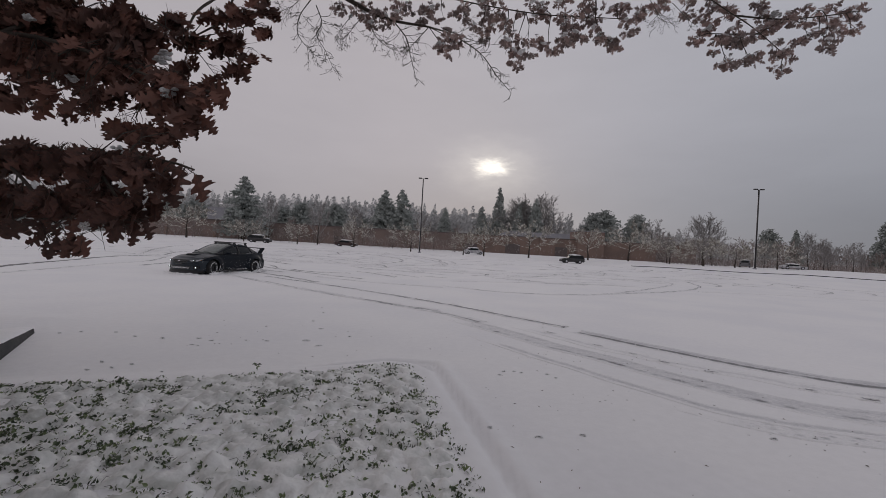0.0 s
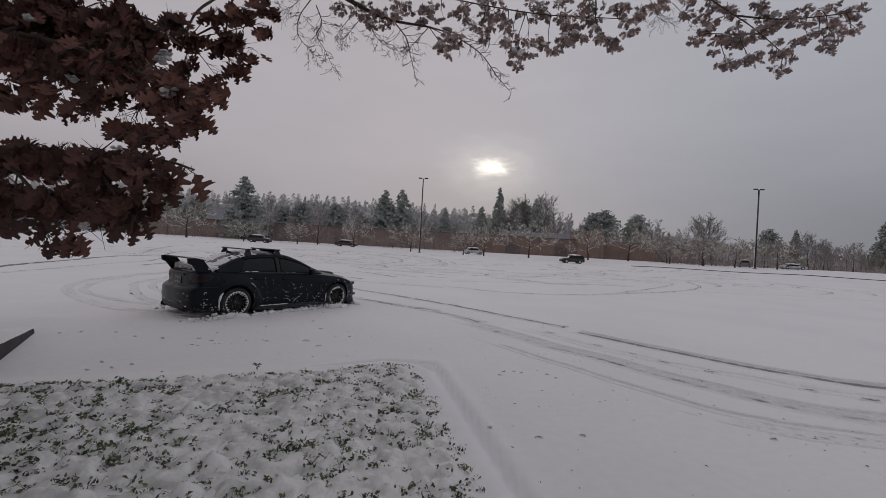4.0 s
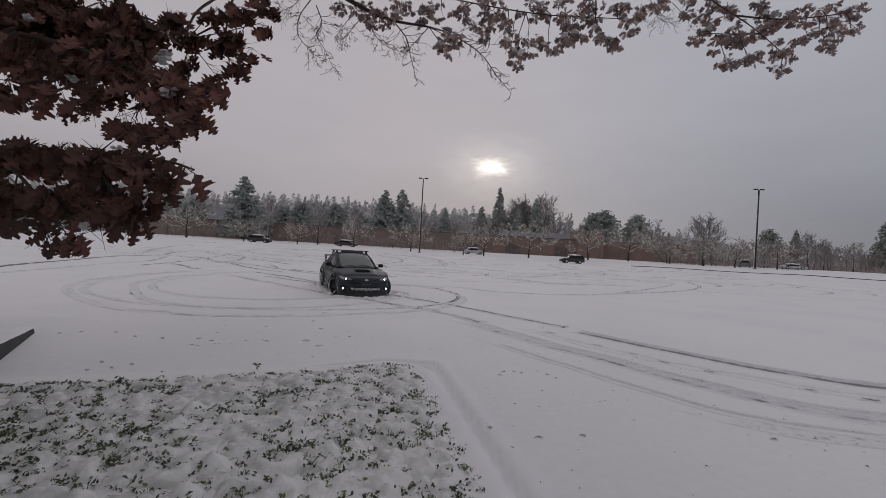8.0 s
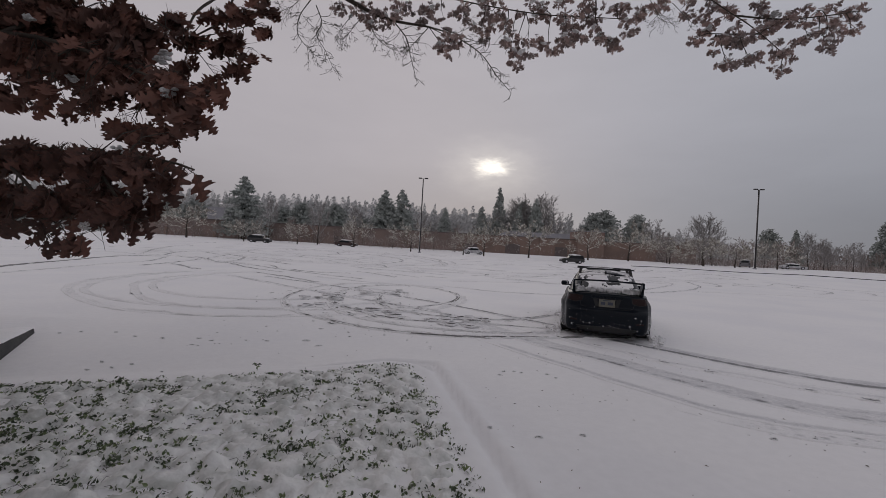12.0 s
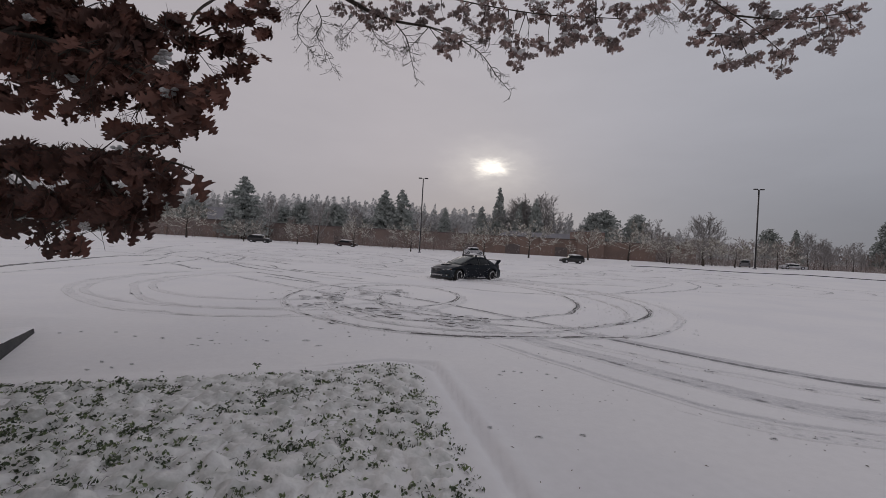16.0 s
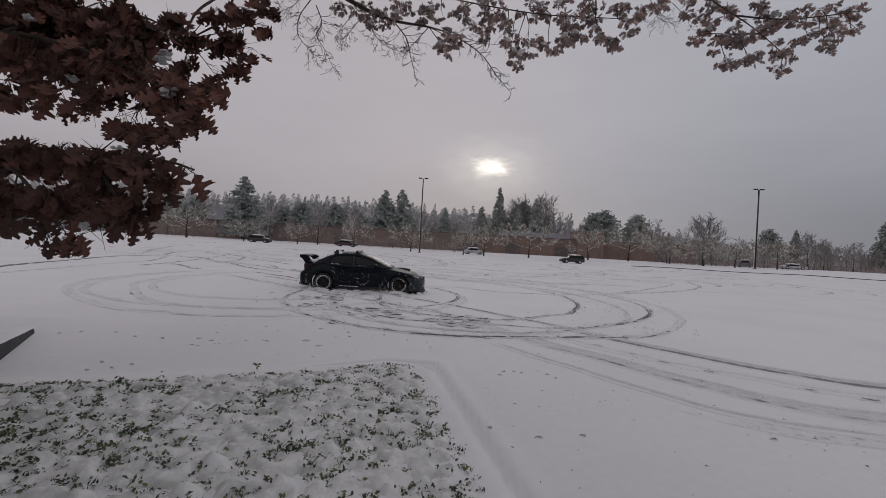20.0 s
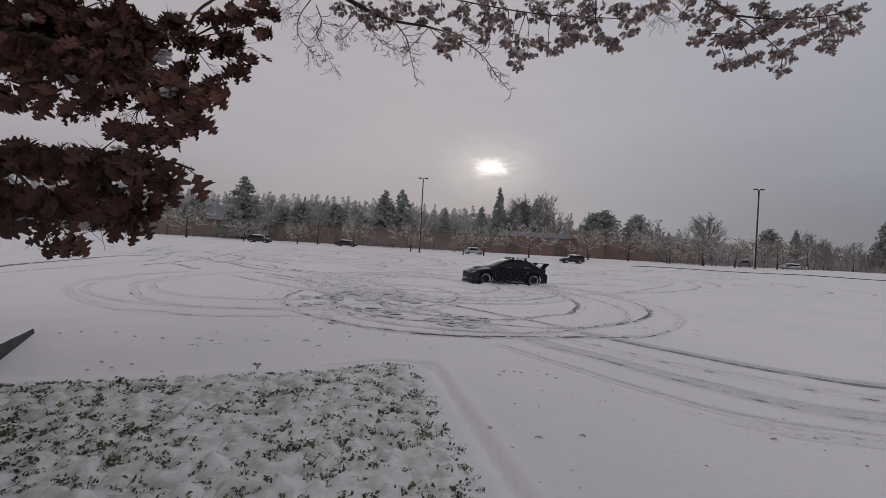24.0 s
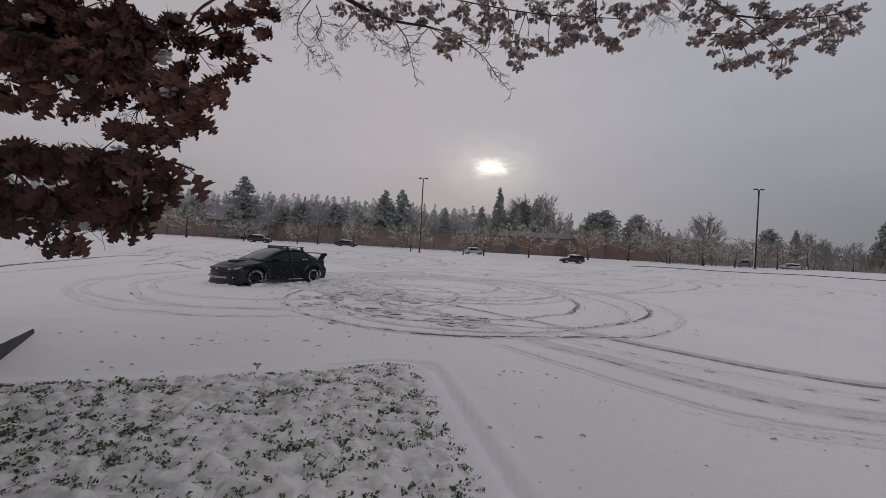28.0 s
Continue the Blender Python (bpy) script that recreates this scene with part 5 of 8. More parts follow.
def rolled_band(ctrl, width, lines, seed, flat=0.3, pits=0.0, start=1.2):
    """A broad smooth rut rolled into soft snow: an even pressed floor, with darker grooves (place across, depth, breadth, roughness)."""
    rnd = random.Random(seed)
    pts = smooth_line(ctrl, 0.05)
    n, pv, pf, wear, bv, bf = 21, [], [], [], [], []
    run = 0.0
    for i, p in enumerate(pts):
        d = (pts[min(i + 1, len(pts) - 1)] - pts[max(i - 1, 0)]).normalized()
        nrm = Vector((-d.y, d.x, 0))
        run += (p - pts[i - 1]).length if i else 0.0
        fade = step(0.0, start, run)
        for k in range(n):
            u = -1 + 2 * k / (n - 1)
            q = p + nrm * (u * width * 0.5 * (1 + 0.08 * noise.noise((run * 1.5, seed, u))))
            deep = flat * step(1.0, 0.72, abs(u)) * (0.9 + 0.35 * noise.noise((run * 0.6, seed, 3)))
            for at, depth, broad, rough in lines:
                a = depth * (1 + rough * (1.2 * noise.noise((run * 2.2, seed + at, 5)) + 1.1 * noise.noise((run * 8.0, seed + at, 6))))
                deep = max(deep, a * bell(u - at - 0.1 * rough * noise.noise((run * 3.0, seed + at, 7)), broad))
            if pits:
                deep += pits * max(0.0, noise.noise((q.x * 13, q.y * 13, seed)) - 0.25) * step(1.0, 0.6, abs(u))
            edge = abs(u) > 0.99
            z = ground_height(q.x, q.y) + (-0.006 if edge else -0.004 + fade * 0.009 - 0.003 * min(1.0, deep * 2) + 0.012 * bell(u + 0.86, 0.12) * max(0.0, 0.6 + noise.noise((run * 5, seed, 9))))
            pv.append((q.x, q.y, z))
            wear.append(0.0 if edge else deep * fade)
            if i and k:
                e = len(pv) - 1
                pf.append((e - n - 1, e - 1, e, e - n))
        if rnd.random() < 0.3 * fade:
            q = p + nrm * rnd.gauss(-0.4 * width, 0.08)
            r, g = rnd.uniform(0.006, 0.02), ground_height(q.x, q.y)
            base = len(bv)
            bv.extend([(q.x + r * 1.3, q.y, g), (q.x, q.y + r, g), (q.x - r * 1.2, q.y, g), (q.x, q.y - r, g), (q.x, q.y, g + r)])
            bf.extend([(base + k, base + (k + 1) % 4, base + 4) for k in range(4)])
    return (pv, pf, wear), (bv, bf)


# the last stretch of the tracks beside the bed: line, width, grooves
NEAR_BANDS = [
    ([(2.60, 9.75), (3.35, 8.85), (3.95, 8.15), (4.72, 7.36), (5.22, 6.86), (5.71, 6.48), (6.19, 6.18), (6.66, 6.05), (7.4, 5.85)], 0.62, [(-0.30, 0.70, 0.36, 0.3), (0.30, 0.42, 0.45, 0.1)], 0.33, 0.1),
    ([(1.60, 9.60), (2.75, 8.05), (3.06, 7.61), (3.49, 7.26), (3.80, 6.87), (4.32, 6.47), (4.75, 6.23), (5.17, 5.86), (5.64, 5.63), (6.07, 5.51), (6.8, 5.3)], 0.50, [(0.0, 0.26, 0.4, 0.1)], 0.14, 0.0),
    ([(0.30, 10.05), (1.10, 9.0), (1.94, 7.83), (2.14, 7.54), (2.77, 6.87), (3.23, 6.15), (3.67, 5.68), (4.05, 5.29), (4.42, 4.99), (4.82, 4.79), (5.20, 4.70), (6.0, 4.55)], 0.64, [(-0.42, 0.38, 0.24, 0.8), (0.50, 0.33, 0.35, 0.15)], 0.31, 0.3),
    ([(0.70, 8.10), (1.30, 7.20), (1.84, 6.45), (2.16, 6.03), (2.44, 5.59), (2.75, 5.22), (3.05, 4.88), (3.30, 4.66), (3.60, 4.51), (3.88, 4.37), (4.30, 4.26), (4.62, 4.17), (5.4, 4.0)], 0.30, [(0.1, 0.35, 0.55, 0.15)], 0.04, 0.0),
    ([(2.70, 4.85), (2.92, 4.68), (3.17, 4.47), (3.45, 4.32), (3.71, 4.17), (4.01, 4.10), (4.34, 4.06), (5.0, 3.95)], 0.38, [], 0.16, 1.0),
]
for i, (ctrl, width, lines, flat, pits) in enumerate(NEAR_BANDS):
    track_thing("tyre_track", [rolled_band(ctrl, width, lines, 40 + i, flat, pits)], "broad smooth tyre track rolled into the soft snow", "old tracks across the lot", NEAR_RUT)

NEAR_TRACKS = [
    ([(-9.40, 18.11), (-4.21, 13.88), (-0.92, 11.50), (0.32, 10.45), (0.95, 9.6)], 0.34, 0.42, 0.03),
    ([(-7.97, 18.56), (-2.89, 14.99), (0.36, 12.25), (2.1, 10.4), (2.95, 9.55)], 0.25, 0.78, 0.03),
]
MIDDLE_TRACKS = [
    ([(-15.27, 14.16), (-16.08, 17.60), (-16.98, 21.13), (-17.70, 25.03), (-21.41, 32.12)], 0.3, 0.3, 0.03),
    ([(-24.47, 22.65), (-23.57, 23.95), (-24.08, 27.13)], 0.4, 0.2, 0.03),
    ([(0.09, 18.71), (2.86, 17.24), (6.86, 18.38), (12.29, 24.09), (17.52, 31.03), (17.49, 34.35)], 0.26, 0.25, 0.03),
    ([(21.78, 36.80), (18.49, 29.28), (13.63, 23.52), (7.94, 19.16)], 0.3, 0.3, 0.03),
    ([(-5.42, 27.69), (-0.07, 29.60), (8.17, 35.18), (18.33, 41.70)], 0.35, 0.2, 0.03),
    ([(-6.04, 19.78), (-3.07, 18.45), (0.09, 17.88)], 0.25, 0.3, 0.03),
]
FAR_LEFT_TRACKS = [
    ([(-16.59, 14.64), (-17.54, 16.26), (-18.53, 18.6), (-19.76, 21.94), (-21.51, 26.75), (-21.78, 30.76)], 0.42, 1.05, 0.03),
    ([(-21.42, 32.13), (-13.46, 26.91), (-8.18, 22.66), (-3.88, 19.94)], 0.32, 0.55, 0.03),
    ([(0.57, 21.70), (5.61, 24.01), (11.59, 26.29)], 0.25, 0.05, 0.02),
    ([(-15.22, 23.07), (-13.80, 21.89), (-12.29, 20.49)], 0.4, 0.5, 0.03),
    ([(-9.33, 20.40), (-7.16, 18.85), (-5.14, 17.03)], 0.3, 0.6, 0.03),
    ([(-14.49, 27.44), (-10.97, 23.38), (-8.32, 21.41)], 0.35, 0.55, 0.03),
    ([(-17.77, 33.37), (-16.18, 33.23), (-14.23, 32.16), (-10.79, 28.92)], 0.4, 0.7, 0.03),
]
FAR_TRACKS = [
    ([(-19.68, 32.56), (-17.42, 30.22), (-14.39, 26.44), (-16.08, 28.37)], 0.4, 0.8, 0.03),
    ([(-24.09, 41.43), (-20.72, 38.37), (-18.77, 38.52)], 0.4, 0.55, 0.03),
    ([(-8.86, 23.80), (-6.91, 22.81), (-5.20, 23.35)], 0.35, 0.6, 0.03),
    ([(-25.08, 34.39), (-30.28, 43.55), (-32.82, 50.20), (-31.65, 52.27)], 0.4, 0.6, 0.03),
    ([(-21.56, 31.56), (-24.62, 37.68), (-25.20, 40.72)], 0.4, 0.6, 0.03),
    ([(-15.92, 27.30), (-14.82, 28.08), (-15.79, 32.24), (-17.60, 36.34)], 0.35, 0.8, 0.03),
    ([(-21.27, 40.22), (-18.29, 37.01), (-16.03, 35.75)], 0.4, 0.7, 0.03),
    ([(-15.19, 20.69), (-16.43, 26.30), (-19.94, 37.71)], 0.35, 0.4, 0.03),
    ([(15.30, 24.10), (21.45, 25.06), (26.41, 24.52)], 0.3, -0.05, 0.02),
]
OLD_TRACKS = NEAR_TRACKS + MIDDLE_TRACKS + FAR_LEFT_TRACKS + FAR_TRACKS
for i, (ctrl, width, dark, berm) in enumerate(OLD_TRACKS):
    near = i < len(NEAR_TRACKS)
    track_thing("tyre_track", [ribbon(smooth_line(ctrl), width, random.Random(100 + i), dark if near else dark + 0.2, berm, spacing=0.06 if near else 0.12, ragged=0.5 if near else 1.0, line=0.62 if near else 0.75, press=0.28 if near else 0.14)], "old tyre track pressed into the snow of the lot", "old tracks across the lot")

# fainter arcs of earlier turns further out
def make_old_arcs():
    rnd = random.Random(61)
    for k in range(44):
        cx, cy, r = rnd.uniform(-30, 30), rnd.uniform(28, 56), rnd.uniform(4, 11)
        a0, a1 = rnd.uniform(0, 6.28), rnd.uniform(0.7, 2.6)
        pts = [(cx + r * 1.5 * math.cos(a0 + a1 * i / 14), cy + r * math.sin(a0 + a1 * i / 14)) for i in range(15)]
        if min(p[1] for p in pts) < 25.5:
            continue
        track_thing("tyre_track", [ribbon(pts, 0.36, rnd, rnd.uniform(0.3, 0.65), 0.03, 0.3)], "old tyre track pressed into the snow of the lot", "old tracks across the lot")
    # short broken strokes between them
    for k in range(230):
        x, y = rnd.uniform(-36, 38), 23 + 42 * rnd.random() ** 1.2
        if x > 9 and y < 33 or x < -8 and y < 27:
            continue
        a, n = rnd.gauss(0, 0.4) + (0.35 if x > 0 else -0.2), rnd.uniform(1.2, 4.5)
        bow = rnd.uniform(-0.3, 0.3)
        pts = [(x + n * t * math.cos(a + bow * t), y + n * t * math.sin(a + bow * t)) for t in (0, 0.25, 0.5, 0.75, 1.0)]
        track_thing("tyre_track", [ribbon(pts, rnd.uniform(0.18, 0.36), rnd, rnd.uniform(0.3, 0.95), 0.03, 0.25, press=0.1, flecks=0.25, taper=4)], "short broken stroke of a tyre in the snow", "old tracks across the lot")


make_old_arcs()

# fresh ruts that the sliding car cuts: short pieces, each turned up as the wheels pass over it
FRESH = []


# how deep the wheels dig: minus seconds, depth from -0.3 (barely) to 0.7 (down to the asphalt)
CUT = [(0, -0.35), (-4, -0.25), (-5.5, 0.25), (-8, 0.62), (-12, 0.64), (-14.5, 0.36), (-17, 0.1), (-19, 0.3), (-24, 0.3), (-28.1, 0.1)]


def make_fresh_tracks():
    dt = 0.35
    for k in range(int(28.0 / dt)):
        t0, t1 = k * dt, min(28.0, (k + 1) * dt + 0.03)
        ribbons = []
        for w, (wx, wy) in enumerate(WHEELS):
            pts = []
            for i in range(6):
                x, y, a = drive(t0 + (t1 - t0) * i / 5)
                p = pose(x, y, 0, 0, 0, a) @ Vector((wx, wy, 0))
                pts.append(p)
            # full power on the way out of each turn, where the sliding wheels scrape down to slush
            way = math.degrees(math.atan2(pts[-1].y - pts[0].y, pts[-1].x - pts[0].x))
            bite = step(4.0, 6.0, t0) * math.exp(-((way - 52) / 58) ** 2)
            # near-side stretch: berm shade is put into the outer wheels' slush colour
            berm_shade = step(4.0, 6.0, t0) * math.exp(-((way - 9) / 25) ** 2)
            # on the way in the tracks are torn up and half buried again
            torn = step(5.0, 7.0, t0) * math.exp(-(((way + 90 + 180) % 360 - 180) / 62) ** 2)
            power = curve_at(CUT, -t0)[0] - 0.16 * torn
            dark = 0.16 + power + (0.05, 0.3 * berm_shade - 0.5, (0.80 if t0 < 10.3 else 0.15) * bite, 0.95 * berm_shade - 0.5 * bite - 0.3)[w] + random.Random(k // 2 + w).uniform(-0.15, 0.1)
            churn = step(5.0, 15.0, t0)
            ribbons.append(ribbon(pts, (0.20, 0.17, 0.21, 0.22)[w] * (0.88 - 0.05 * bite), random.Random(1000 + k * 4 + w), dark, 0.026 + 0.014 * churn, clods=0.4 + 1.6 * churn + 1.6 * torn, spread=0.3 + 0.3 * churn, big=0.03 + 0.025 * churn, flecks=0.38 * torn + 0.42 * churn * (1 - bite) * (1 - step(30, 100, way) * step(190, 120, way))))
        ob = track_thing("fresh_rut", ribbons, "fresh rut with broken slush cut by the drifting car", "fresh ruts of the car", FRESH_RUT)
        FRESH.append((t0 + dt * 0.5, ob, 0.0))


make_fresh_tracks()

# clumps of dark slush where the spinning wheels broke through: x, y, length, seconds at which the car passes
SLUSH = [(-3.55, 13.35, 0.6, 8.9), (-3.3, 12.9, 0.4, 8.9), (-3.19, 12.58, 0.5, 8.9), (-2.87, 11.52, 0.5, 9.6), (-3.76, 12.17, 0.35, 9.3), (-2.35, 13.85, 0.7, 8.9), (-1.95, 14.6, 0.8, 8.9), (-1.6, 15.3, 0.5, 8.6), (-1.86, 12.08, 0.55, 9.6), (-3.25, 10.8, 0.4, 9.8), (-1.8, 10.24, 0.5, 10.2), (-1.2, 10.1, 0.5, 10.4), (0.3, 10.3, 0.6, 11.0), (0.9, 10.2, 0.6, 11.0), (-0.2, 9.45, 0.45, 10.8), (0.3, 9.3, 0.5, 11.0), (0.8, 9.27, 0.6, 11.0),
         (-2.6, 13.0, 0.7, 20.8), (-1.9, 13.3, 0.6, 20.8), (-1.2, 13.2, 0.7, 20.8), (-2.9, 13.9, 0.8, 20.5), (-1.5, 14.1, 0.6, 20.8), (-0.8, 12.5, 0.5, 20.9), (-2.2, 12.4, 0.5, 20.9)]


def make_slush():
    rnd = random.Random(88)
    for x, y, n, t in SLUSH:
        ribbons = []
        for k in range(3):
            a, m = rnd.gauss(0.1, 0.3), n * rnd.uniform(0.35, 1.0)
            cx, cy = x + rnd.gauss(0, 0.16), y + rnd.gauss(0, 0.28)
            pts = [(cx + m * u * math.cos(a + 0.4 * u), cy + m * u * math.sin(a + 0.4 * u)) for u in (-0.5, -0.2, 0.1, 0.5)]
            ribbons.append(ribbon(pts, rnd.uniform(0.20, 0.40), rnd, 1.25, 0.03, 0.07, clods=1.5, spread=0.35, big=0.04, flecks=0.15, ragged=1.6, taper=3, line=1.0, press=0.35))
        FRESH.append((t, track_thing("slush_patch", ribbons, "dark churned slush broken through to the asphalt", "fresh ruts of the car", FRESH_RUT), 0.022))


make_slush()


# ---------------------------------------------------------------- far edge of the lot
def cone_tree(seed, height, width, needle, density=1.0, bare=0.12, pine=False):
    """A conifer: tapered trunk, and a crown of drooping boughs made of many small needle sprays. Returns (trunk, crown) meshes."""
    rnd = random.Random(seed)
    lean = rnd.uniform(-0.02, 0.02) * height
    pts = [(lean * (k / 6) ** 2, 0, height * k / 6) for k in range(7)]
    trunk = mesh_of("trunk", *tube(pts, [0.022 * height * (1 - 0.92 * k / 6) for k in range(7)], 7), True)
    verts, faces = [], []
    levels = int(36 * density)
    for i in range(levels):
        f = bare + (1 - bare) * (i + rnd.uniform(-0.3, 0.3)) / levels
        z = height * f
        if pine:
            reach = width * (0.35 + 0.9 * math.sin(math.pi * min(1, max(0, (f - bare * 0.6) / (1.05 - bare * 0.6))) ** 0.8)) * 0.55
        else:
            reach = width * 0.5 * (1.015 - f) ** 0.78 * (1.0 if f > bare + 0.06 else 0.75)
        for b in range(rnd.randint(7, 9)):
            a = rnd.uniform(0, 2 * math.pi)
            r_end = reach * (rnd.uniform(0.72, 1.1) if not pine else rnd.uniform(0.55, 1.12))
            nspray = max(3, int(r_end / (0.035 * height)))
            for s in range(nspray):
                r = r_end * (s + 0.7) / nspray
                c = Vector((r * math.cos(a) + lean * f * f, r * math.sin(a), z + (0.12 if pine else -0.28) * r + rnd.uniform(-0.01, 0.01) * height))
                size = 0.027 * height * rnd.uniform(0.7, 1.4) * (1.2 if pine else 1) * (1.0 if f < 0.9 else 0.6)
                for q in range(3):
                    n = Vector((rnd.uniform(-1, 1), rnd.uniform(-1, 1), rnd.uniform(-0.5, 0.45))).normalized()
                    u = n.orthogonal().normalized()
                    u = Matrix.Rotation(rnd.uniform(0, 6.3), 3, n) @ u
                    w = n.cross(u)
                    base = len(verts)
                    off = Vector((rnd.uniform(-1, 1), rnd.uniform(-1, 1), rnd.uniform(-0.6, 0.6))) * size * 0.6
                    verts.extend([c + off + u * size, c + off + w * size * 0.35, c + off - u * size * 0.7, c + off - w * size * 0.45 - n * size * 0.2])
                    faces.append((base, base + 1, base + 2))
                    faces.append((base, base + 2, base + 3))
    return trunk, mesh_of("crown", verts, faces)


def bare_tree(seed, height, spread, trunk_r, twig=0.012, first=0.22, levels=4, up=0.5, fan=5, rise=0.9):
    """A leafless tree: trunk, and branches that fork into fine twigs. Returns (trunk, branches)."""
    rnd = random.Random(seed)
    top = Vector((rnd.uniform(-0.05, 0.05) * height, rnd.uniform(-0.05, 0.05) * height, height * 0.75))
    tp = [Vector((0, 0, -0.1)), Vector((0, 0, height * first * 0.5)), top * 0.45 + Vector((0.03 * height, 0, 0.0)), top * 0.75, top]
    trunk = mesh_of("trunk", *tube(tp, [trunk_r * 1.25, trunk_r, trunk_r * 0.7, trunk_r * 0.45, trunk_r * 0.2], 7), True)
    lists = []

    def grow(p, d, length, r, lev):
        q = p + d * length * 0.5 + Vector((rnd.uniform(-1, 1), rnd.uniform(-1, 1), rnd.uniform(-0.5, 1))) * length * 0.07
        e = p + d * length + Vector((rnd.uniform(-1, 1), rnd.uniform(-1, 1), rnd.uniform(-0.6, 1))) * length * 0.12
        lists.append(tube([p, q, e], [r, r * 0.8, r * 0.55], 4 if lev < 3 else 3))
        if lev >= levels:
            return
        for k in range(rnd.randint(2, 4) if lev > 2 else rnd.randint(3, 4)):
            at = p.lerp(e, rnd.uniform(0.35, 1.0))
            nd = (d + Vector((rnd.uniform(-1, 1), rnd.uniform(-1, 1), rnd.uniform(-0.5, 0.9))) * 0.85).normalized()
            grow(at, nd, length * rnd.uniform(0.45, 0.7), max(twig, r * 0.5), lev + 1)

    for k in range(fan * 2):
        f = first + (1 - first) * k / (fan * 2)
        a = k * 2.4 + rnd.uniform(-0.5, 0.5)
        base = Vector((0, 0, 0)).lerp(top, f) if f < 1 else top
        d = Vector((math.cos(a), math.sin(a), up + rise * f)).normalized()
        grow(base, d, spread * 0.5 * (1.0 - 0.45 * f) * rnd.uniform(0.8, 1.1), trunk_r * 0.4 * (1.1 - 0.6 * f), 1)
    v, f = join(lists)
    return trunk, mesh_of("branches", v, f)


def tree_thing(name, meshes, mats, m, label, group, parts=("trunk", "crown")):
    top = empty(name, m, label, "tree", group)
    for me, nm, mat in zip(meshes, parts, mats):
        put(nm, me, mat, top)
    return top


def at_ground(x, y, scale=1.0, turn=0.0, wide=1.0, sink=0.05):
    return Matrix.Translation((x, y, ground_height(x, y) - sink)) @ Matrix.Rotation(turn, 4, "Z") @ Matrix.Diagonal((scale * wide, scale * wide, scale, 1))


FIRS = [cone_tree(21 + k, 10.0, 7.4, NEEDLE) for k in range(3)]
PINES = [cone_tree(31 + k, 10.0, 5.0, NEEDLE, 1.0, 0.25, True) for k in range(3)]
BARES = [bare_tree(41 + k, 10.0, 8.0, 0.20, 0.026, 0.2, 5, 0.9, 6) for k in range(3)]
SHRUBS = [bare_tree(71 + k, 5.0, 5.0, 0.07, 0.022, 0.10, 4, 1.1, 6) for k in range(3)]
ROUND = [bare_tree(61 + k, 10.0, 8.6, 0.24, 0.017, 0.10, 5, 0.8, 14, 1.5) for k in range(3)]
LOW = [bare_tree(51 + k, 5.0, 7.4, 0.15, 0.026, 0.34, 5, 0.10, 5, 0.30) for k in range(3)]

